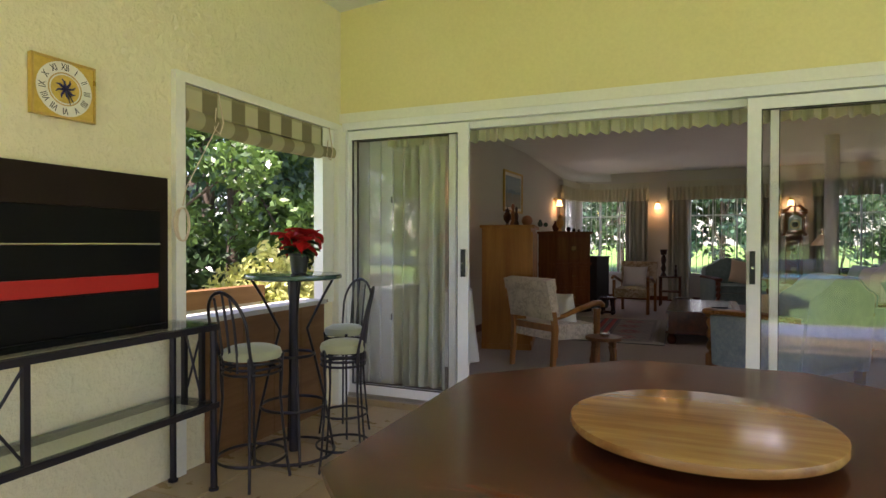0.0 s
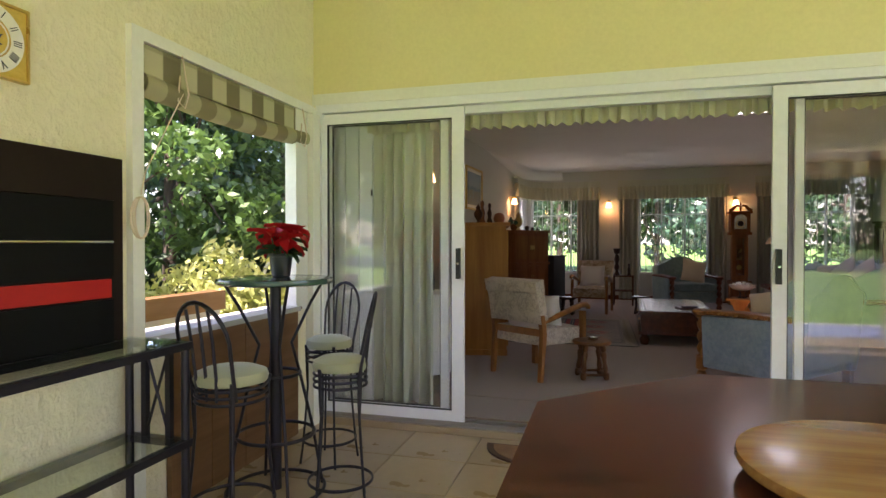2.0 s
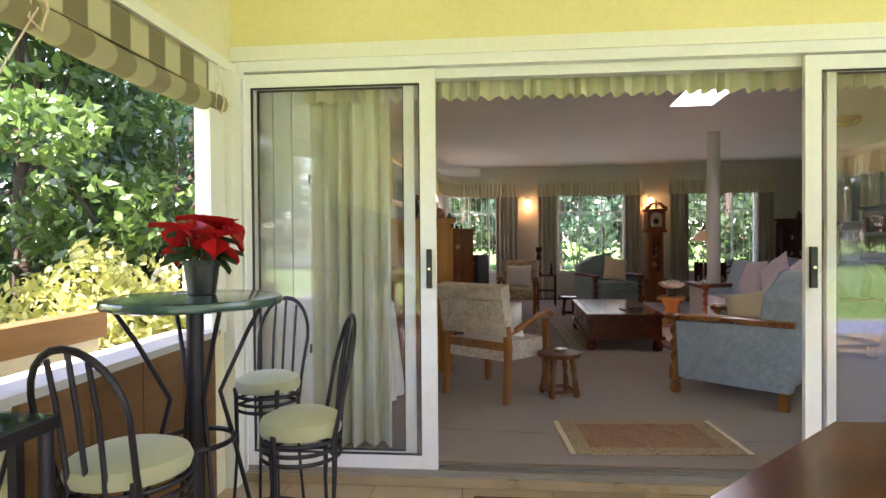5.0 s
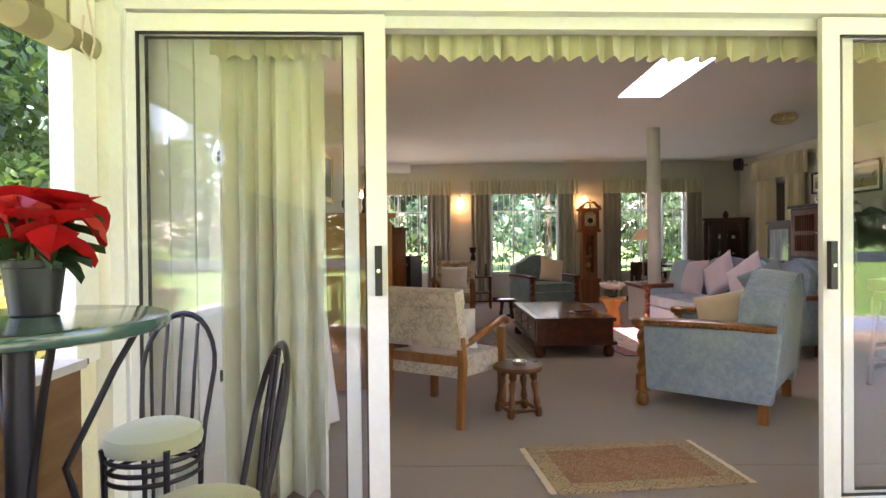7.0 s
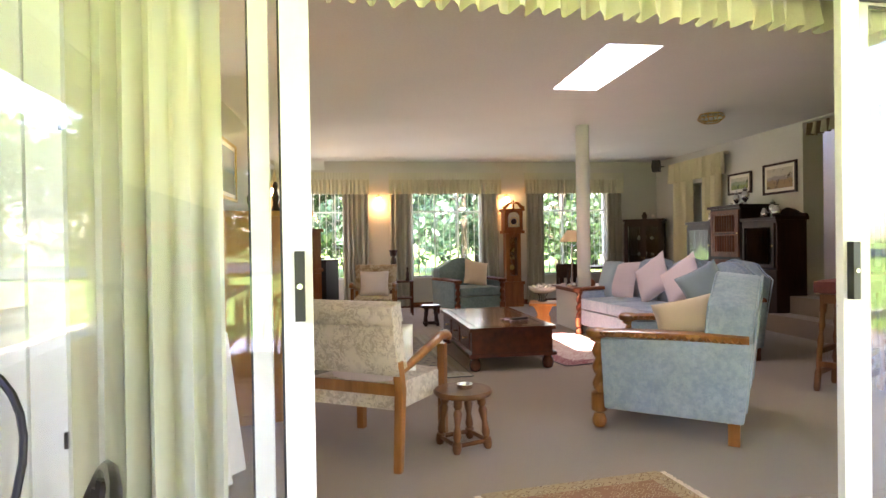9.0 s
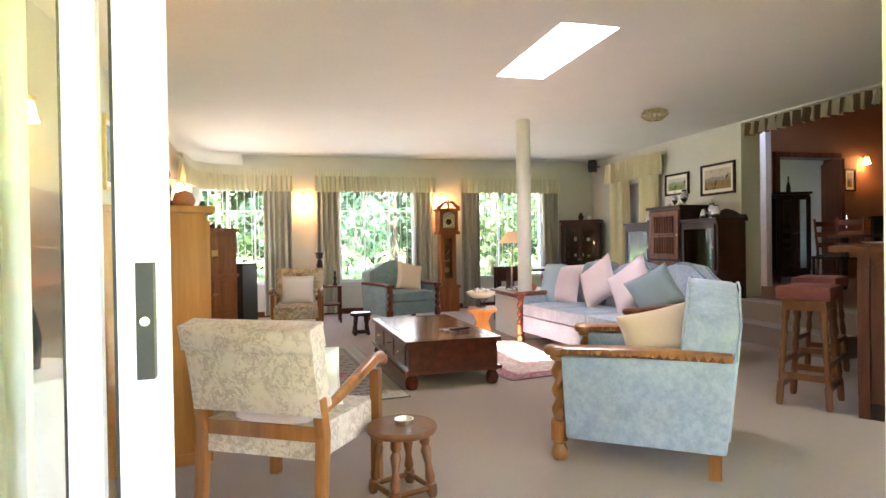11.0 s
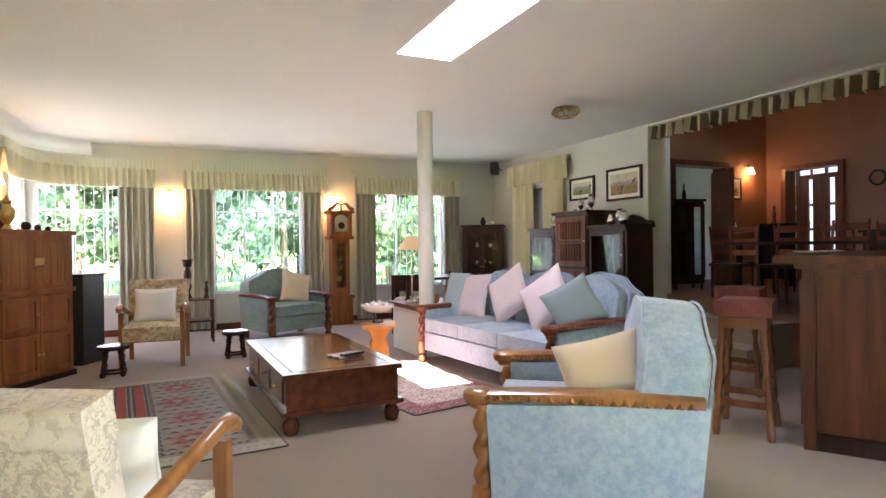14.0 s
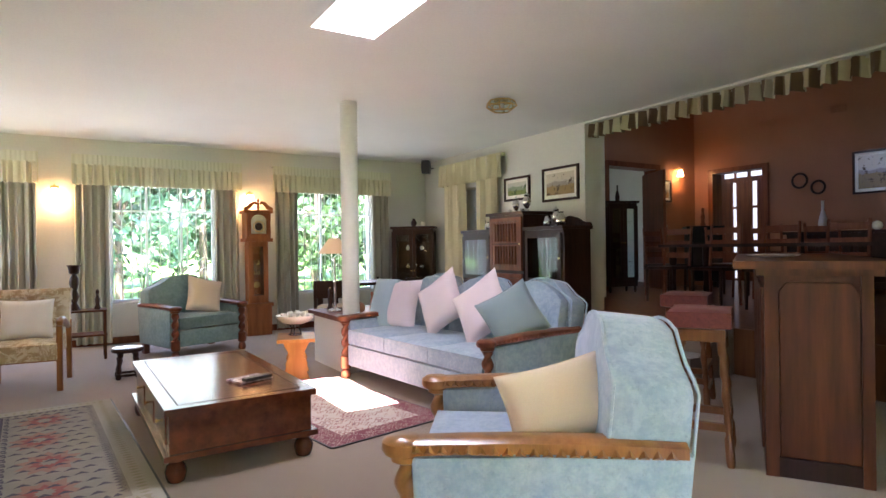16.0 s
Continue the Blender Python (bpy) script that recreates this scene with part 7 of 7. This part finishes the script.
# table with a long white cloth beside the curtain
wt = thing("cloth_table", pose(-2.1, 5.25, 0), "round table under a long white cloth", "table")
bm = B()
n = 64
rows = []
for z, r, amp in ((0.72, 0.0, 0), (0.72, 0.27, 0), (0.71, 0.285, 0.002), (0.5, 0.30, 0.012), (0.25, 0.32, 0.02), (0.02, 0.34, 0.028)):
    rows.append([bm.verts.new(((r + amp * math.sin(i * 11 * 2 * math.pi / n)) * math.cos(2 * math.pi * i / n), (r + amp * math.sin(i * 11 * 2 * math.pi / n)) * math.sin(2 * math.pi * i / n), z)) for i in range(n)])
for a, b in zip(rows, rows[1:]):
    for i in range(n):
        bm.faces.new((a[i], a[(i + 1) % n], b[(i + 1) % n], b[i]))
bmesh.ops.remove_doubles(bm, verts=bm.verts, dist=1e-5)
part("cloth", bm, "white_cloth", wt, smooth=True)
part("tabletop", lathe(B(), [(0.26, 0.68), (0.26, 0.705)], 24), "wood_pine", wt)
part("pedestal", lathe(B(), [(0.16, 0), (0.05, 0.05), (0.04, 0.68)], 12), "wood_pine", wt)
ornament("bottle", (-2.0, 5.25, 0.725), "black_plastic", "tall black vase on the clothed table", 1.9, "vase")
# dark desk chairs and writing table by the far window
wk = thing("writing_table", pose(2.75, 11.6, 0), "dark writing table under the far window", "table")
part("top", box(B(), -0.55, -0.35, 0.70, 0.55, 0.35, 0.735), "wood_dark", wk, bevel=0.006)
for sx in (-1, 1):
    for sy in (-1, 1):
        part("leg", box(B(), sx * 0.5 - 0.03, sy * 0.3 - 0.03, 0, sx * 0.5 + 0.03, sy * 0.3 + 0.03, 0.70), "wood_dark", wk)
for x, y, a in ((2.2, 11.15, 150), (3.2, 11.1, 200)):
    c = thing("desk_chair", pose(x, y, 0, 0, 0, a), "dark wooden armchair with a padded seat", "chair", "chairs by the window")
    part("seat", puff(B(), 0.46, 0.44, 0.09, pose(0, 0, 0.44), 8, 0.7), "cream_cloth", c, smooth=True)
    for s in (-1, 1):
        part("rear_leg", box(B(), s * 0.22 - 0.02, 0.19, 0, s * 0.22 + 0.02, 0.23, 0.8), "wood_dark", c)
        part("front_leg", box(B(), s * 0.22 - 0.02, -0.22, 0, s * 0.22 + 0.02, -0.18, 0.62), "wood_dark", c)
        part("arm", box(B(), s * 0.22 - 0.025, -0.23, 0.62, s * 0.22 + 0.025, 0.19, 0.645), "wood_dark", c, bevel=0.006)
    part("back_rail", box(B(), -0.2, 0.195, 0.58, 0.2, 0.225, 0.8), "wood_dark", c, bevel=0.006)
ornament("egg", (2.6, 11.6, 0.736), "blue_cloth", "blue patterned jug on the writing table", 1.0)


# ---- awning, garden, trees ----
aw = thing("awning", pose(0, 0, 0), "brown and white striped scalloped awning", "awning")
M["awning_white"] = surface("awning_white", (0.72, 0.68, 0.62), (0.78, 0.74, 0.68), 0.9, fine=120, relief=0.15)
M["awning_brown"] = surface("awning_brown", (0.30, 0.20, 0.14), (0.36, 0.25, 0.18), 0.9, fine=120, relief=0.15)
for k in range(48):
    x = -2.7 + k * 0.18
    out = [(x, 2.42)] + [(x + 0.178, 2.42)] + [(x + 0.178 - 0.178 * i / 6, 2.10 - 0.05 * math.sin(math.pi * i / 6)) for i in range(7)]
    part("stripe", slab(B(), out, -1.36, -1.352), "awning_white" if k % 2 else "awning_brown", aw)
part("rail", box(B(), -2.7, -1.37, 2.42, 5.94, -1.275, 2.47), "alu_white", aw)
for x in (3.3, 5.7, -2.6):
    setting("patio_post", box(B(), x - 0.1, -1.28, -0.2, x + 0.1, -1.08, 2.41), "plaster_yellow", "square plastered patio post", "post", bevel=0.01)
# added filler: keeps the sky above the awning out of the door reflections
setting("wall_patio_beam", box(B(), -2.79, -1.06, 2.40, 6.0, -0.904, 3.95), "plaster_yellow", "plastered beam added to shut out sky above the awning", "beam", bevel=0.01)
setting("pavement_2", box(B(), -2.8, -2.2, -0.22, 6.0, -1.0, LOW), "paving", "grey paved edge of the patio", "paving")
setting("trim_kerb", box(B(), -30, -2.35, -0.22, 30, -2.2, LOW + 0.01), "stone_wall", "pale stone edging along the lawn", "kerb", bevel=0.01)

bm = B()
pool = [(4.5 + 4.0 * math.cos(2 * math.pi * i / 48), -19.5 + 2.0 * math.sin(2 * math.pi * i / 48)) for i in range(48)]
vs = [bm.verts.new((x, y, -0.196)) for x, y in pool]
bm.faces.new(vs)
setting("water", bm, "water", "clear blue swimming pool water", "pool")
bm = B()
inner = [bm.verts.new((x, y, -0.19)) for x, y in pool]
outer = [bm.verts.new((4.5 + (x - 4.5) * 1.12, -19.5 + (y + 19.5) * 1.2, -0.19)) for x, y in pool]
for i in range(48):
    bm.faces.new((inner[i], inner[(i + 1) % 48], outer[(i + 1) % 48], outer[i]))
setting("pavement_3", bm, "terracotta", "brick coping round the pool", "pool edge")
setting("garden_wall", box(B(), -30, -26.3, -0.3, 40, -26.0, 0.35), "stone_wall", "low pale garden wall", "garden wall", bevel=0.02)
setting("road", box(B(), -20, 14.2, -0.3, 25, 21.5, -0.2), "drive", "pale sunny gravel drive behind the house", "driveway")


def leaves(name, blobs, n, size, mat, parent, seed, label="", squash=1.0):
    """Leaves scattered through ellipsoid clumps (x, y, z, rx, ry, rz)."""
    rs = np.random.RandomState(seed)
    b = np.array(blobs, float)
    vol = b[:, 3] * b[:, 4] * b[:, 5]
    pick = rs.choice(len(b), n, p=vol / vol.sum())
    d = rs.normal(size=(n, 3))
    d /= np.linalg.norm(d, axis=1)[:, None]
    rad = rs.uniform(0.55, 1.05, n) ** 0.6
    c = b[pick, :3] + d * rad[:, None] * b[pick, 3:6]
    u = rs.normal(size=(n, 3))
    u /= np.linalg.norm(u, axis=1)[:, None]
    w = np.cross(u, rs.normal(size=(n, 3)))
    w /= np.linalg.norm(w, axis=1)[:, None]
    s = size * rs.uniform(0.6, 1.3, n)[:, None]
    quad = np.stack([c - u * s, c - w * s * 0.45, c + u * s, c + w * s * 0.45], 1).reshape(-1, 3)
    me = bpy.data.meshes.new(name)
    me.from_pydata(quad.tolist(), [], np.arange(4 * n).reshape(-1, 4).tolist())
    me.materials.append(M[mat])
    ob = new(name, me)
    ob.parent = parent
    if label:
        ob["label"] = label
    return ob


def tree(place, height, spread, mat, n, size, seed, label, low=0.35, clumps=26, lean=(0, 0), limbs=6):
    t = thing("tree", pose(*place), label, "tree")
    rnd = random.Random(seed)
    top = Vector((lean[0], lean[1], height * 0.75))
    part("trunk", tube(B(), [(0, 0, -0.3), (lean[0] * 0.2, lean[1] * 0.2, height * 0.25), (lean[0] * 0.6, lean[1] * 0.6, height * 0.5), tuple(top)], [height * 0.022, height * 0.017, height * 0.012, height * 0.005], 10), "bark", t, smooth=True)
    blobs = []
    for k in range(clumps):
        a, f = rnd.uniform(0, 6.28), rnd.random()
        z = height * (low + (1 - low) * rnd.random())
        r = spread * (0.25 + 0.75 * rnd.random()) * math.sin(math.pi * min(0.95, max(0.12, (z / height - low + 0.12) / (1.12 - low))))
        c = (lean[0] * z / height + r * math.cos(a), lean[1] * z / height + r * math.sin(a), z)
        q = spread * rnd.uniform(0.16, 0.34)
        blobs.append((*c, q, q, q * rnd.uniform(0.5, 0.9)))
        if k < limbs:
            z0 = height * rnd.uniform(0.2, 0.5)
            base = (lean[0] * z0 / height, lean[1] * z0 / height, z0)
            mid = tuple((p + q2) / 2 + rnd.uniform(-0.1, 0.1) * spread for p, q2 in zip(base, c))
            part("limb", tube(B(), [base, mid, c], [height * 0.008, height * 0.005, height * 0.002], 6), "bark", t, smooth=True)
    leaves("crown", blobs, n, size, mat, t, seed)
    return t


def bush(place, r, h, mat, n, size, seed, label):
    t = thing("bush", pose(*place), label, "bush")
    rnd = random.Random(seed)
    blobs = [(rnd.uniform(-0.6, 0.6) * r, rnd.uniform(-0.6, 0.6) * r, h * rnd.uniform(0.3, 0.75), r * rnd.uniform(0.3, 0.5), r * rnd.uniform(0.3, 0.5), h * rnd.uniform(0.22, 0.34)) for _ in range(14)]
    leaves("foliage", blobs, n, size, mat, t, seed)
    for k in range(5):
        part("stem", tube(B(), [(0, 0, -0.2), (rnd.uniform(-0.4, 0.4) * r, rnd.uniform(-0.4, 0.4) * r, h * 0.6)], 0.02, 5), "bark", t)
    return t


G = -0.21
setting("flower_bed", box(B(), -16, 2.0, -0.3, -2.85, 14.0, -0.195), "soil", "bare shaded soil under the trees", "flower bed")
# beside the patio window
tree((-5.5, 5.8, G), 4.6, 2.3, "leaf_mid", 14000, 0.07, 1, "leafy green garden tree with slanting limbs", 0.26, 34)
tree((-5.6, 8.6, G), 5.0, 2.4, "leaf_blue", 13000, 0.08, 2, "large blue-green garden tree", 0.2, 32, (-0.3, 0.0))
tree((-7.5, 7.2, G), 6.0, 2.8, "leaf_mid", 5000, 0.10, 3, "tall green garden tree", 0.2, 30)
tree((-7.0, 11.0, G), 6.0, 3.0, "leaf_dark", 4500, 0.12, 4, "dark evergreen garden tree", 0.15, 30)
tree((-10.5, 9.5, G), 7.0, 3.5, "leaf_dark", 4500, 0.16, 5, "dark evergreen garden tree", 0.1, 32)
tree((-5.0, 10.9, G), 4.2, 1.6, "leaf_rust", 2500, 0.08, 6, "small shrub tree with rusty red leaves", 0.2, 18)
tree((-5.0, 3.9, 0.0), 3.6, 1.3, "leaf_mid", 6000, 0.055, 30, "young green tree by the window", 0.35, 22)
bush((-4.3, 5.2, G), 0.85, 1.35, "leaf_lime", 4500, 0.05, 7, "bright lime-yellow garden bush")
bush((-3.75, 5.9, G), 0.7, 1.1, "leaf_lime", 3000, 0.05, 8, "bright lime-yellow garden bush")
for k in range(7):
    bush((-6.2 - 0.9 * (k % 3), 5.0 + 1.2 * k, G), 1.2, 2.0, "leaf_dark", 2600, 0.09, 40 + k, "dark green hedge bush")
gc = thing("garden_chair", pose(-3.85, 5.7, G, 0, 0, 30), "white plastic garden chair with a rounded slatted back", "chair")
part("seat", box(B(), -0.24, -0.22, 0.42, 0.24, 0.22, 0.46), "alu_white", gc, bevel=0.015)
part("back_hoop", tube(B(), [(-0.22, 0.2, 0.44), (-0.24, 0.25, 0.9)] + arc((0, 0.27, 0.98), 0.24, 180, 0, 12, "xz") + [(0.24, 0.25, 0.9), (0.22, 0.2, 0.44)], 0.022, 8), "alu_white", gc, smooth=True)
for x in (-0.13, -0.045, 0.045, 0.13):
    part("slat", box(B(), x - 0.025, 0.235, 0.46, x + 0.025, 0.255, 1.18), "alu_white", gc, bevel=0.004)
for sx in (-1, 1):
    for sy in (-1, 1):
        part("leg", tube(B(), [(sx * 0.21, sy * 0.19, 0.43), (sx * 0.25, sy * 0.24, 0.0)], 0.022, 8), "alu_white", gc, smooth=True)
# beyond the far windows
for k, (x, y, h, s, mat) in enumerate(((-7, 22, 6, 3.2, "leaf_blue"), (-3.5, 25, 7, 3.6, "leaf_dark"), (0.3, 23, 6, 3.0, "leaf_blue"), (3.2, 27, 8, 3.8, "leaf_blue"), (6.5, 24, 6.5, 3.2, "leaf_dark"), (10, 27, 8, 4, "leaf_dark"), (14, 24, 7, 3.6, "leaf_mid"), (-10.5, 18, 6.5, 3.2, "leaf_blue"), (-13, 25, 8, 4, "leaf_dark"), (-6.5, 15.5, 4.5, 2.0, "leaf_blue"), (18, 28, 8, 4, "leaf_dark"), (-1.5, 31, 9, 4.5, "leaf_dark"), (5, 33, 9, 4.5, "leaf_dark"), (12, 34, 9, 4.5, "leaf_dark"), (-8, 32, 9, 4.5, "leaf_dark"))):
    tree((x, y, G), h, s, mat, 4200, 0.17, 60 + k, "broad garden tree beyond the lawn", 0.16, 34)
# added dark screen: blocks bright sky between the crowns, to dim the windows
for k in range(13):
    bush((-19 + 3.4 * k, 29.5 + 0.7 * (k % 2), G), 2.7, 7.5 + 0.6 * (k % 3), ("leaf_dark", "leaf_blue", "leaf_dark")[k % 3], 2600, 0.24, 180 + k, "tall dark bush added to fill sky gaps behind the trees")
# behind the pool, seen in the glass
for k in range(14):
    x = -16 + 3.6 * k
    tree((x, -29 - 2.5 * (k % 3), G), 8.5 + (k % 4), 3.8, ("leaf_mid", "leaf_dark", "leaf_blue")[k % 3], 2000, 0.2, 100 + k, "garden tree behind the pool wall", 0.08, 28)
# added screen of bushes, tall enough to hide the sky from the door panes
for k in range(20):
    bush((-34 + 3.6 * k, -27.6 - 0.4 * (k % 2), G), 2.6, 7.4 + 0.5 * (k % 3), ("leaf_dark", "leaf_mid", "leaf_blue")[(k * 2) % 3], 2200, 0.22, 140 + k, "tall bush added to keep sky out of the door glass")
fn = thing("fence", pose(0, -26.15, 0.35), "dark iron palisade fence on the garden wall", "fence")
bm = B()
for k in range(250):
    x = -20 + 0.16 * k
    box(bm, x - 0.012, -0.012, 0, x + 0.012, 0.012, 1.2)
tagged(part("palings", bm, "iron", fn), "", "", "", "stuff")
for z in (0.2, 1.05):
    part("rail", box(B(), -20, -0.015, z, 20, 0.015, z + 0.04), "iron", fn)


# ---- garden ----
setting("ground", box(B(), -400, -400, -0.6, 400, 400, -0.21), "grass", "sunny green lawn", "lawn")
# ---- patio tiles ----
tile_me = bpy.data.meshes.new("tile")
bm = box(B(), 0.003, 0.003, -0.014, 0.447, 0.447, 0.0)
bmesh.ops.bevel(bm, geom=[e for e in bm.edges if all(v.co.z > -0.001 for v in e.verts)], offset=0.003, segments=1, affect="EDGES")
bm.to_mesh(tile_me)
bm.free()
tile_me.materials.append(M["tile"])
tiles = tagged(new("floor_tiles"), "beige ceramic patio floor tiles", "floor", "", "structure")
for i in range(18):
    for j in range(11):
        ob = new("tile", tile_me)
        ob.parent = tiles
        ob.location = (LEFT_X + 0.03 + 0.45 * i, DOOR_Y - 0.03 - 0.45 * (j + 1), LOW)

# ---- turn the patio to its true angle ----
PATIO_THINGS = ("pavement", "pavement_2", "wall_patio", "wall_south", "wall_patio_beam", "ceiling_patio", "ceiling_door", "floor_door", "floor_tiles", "trim", "trim_2",
                "trim_sill", "trim_kerb", "patio_post", "door_1", "folding_shutter", "door_curtain", "pelmet_frill", "barbecue", "wall_clock", "console_table",
                "bar_table", "bar_stool", "potted_plant", "roller_blind", "timber_panel", "planter_box", "patio_table", "turntable", "doormat", "awning")
for ob in bpy.data.objects:
    if ob.parent is None and ob.name.split(".")[0] in PATIO_THINGS:
        ob.matrix_basis = PATIO @ ob.matrix_basis
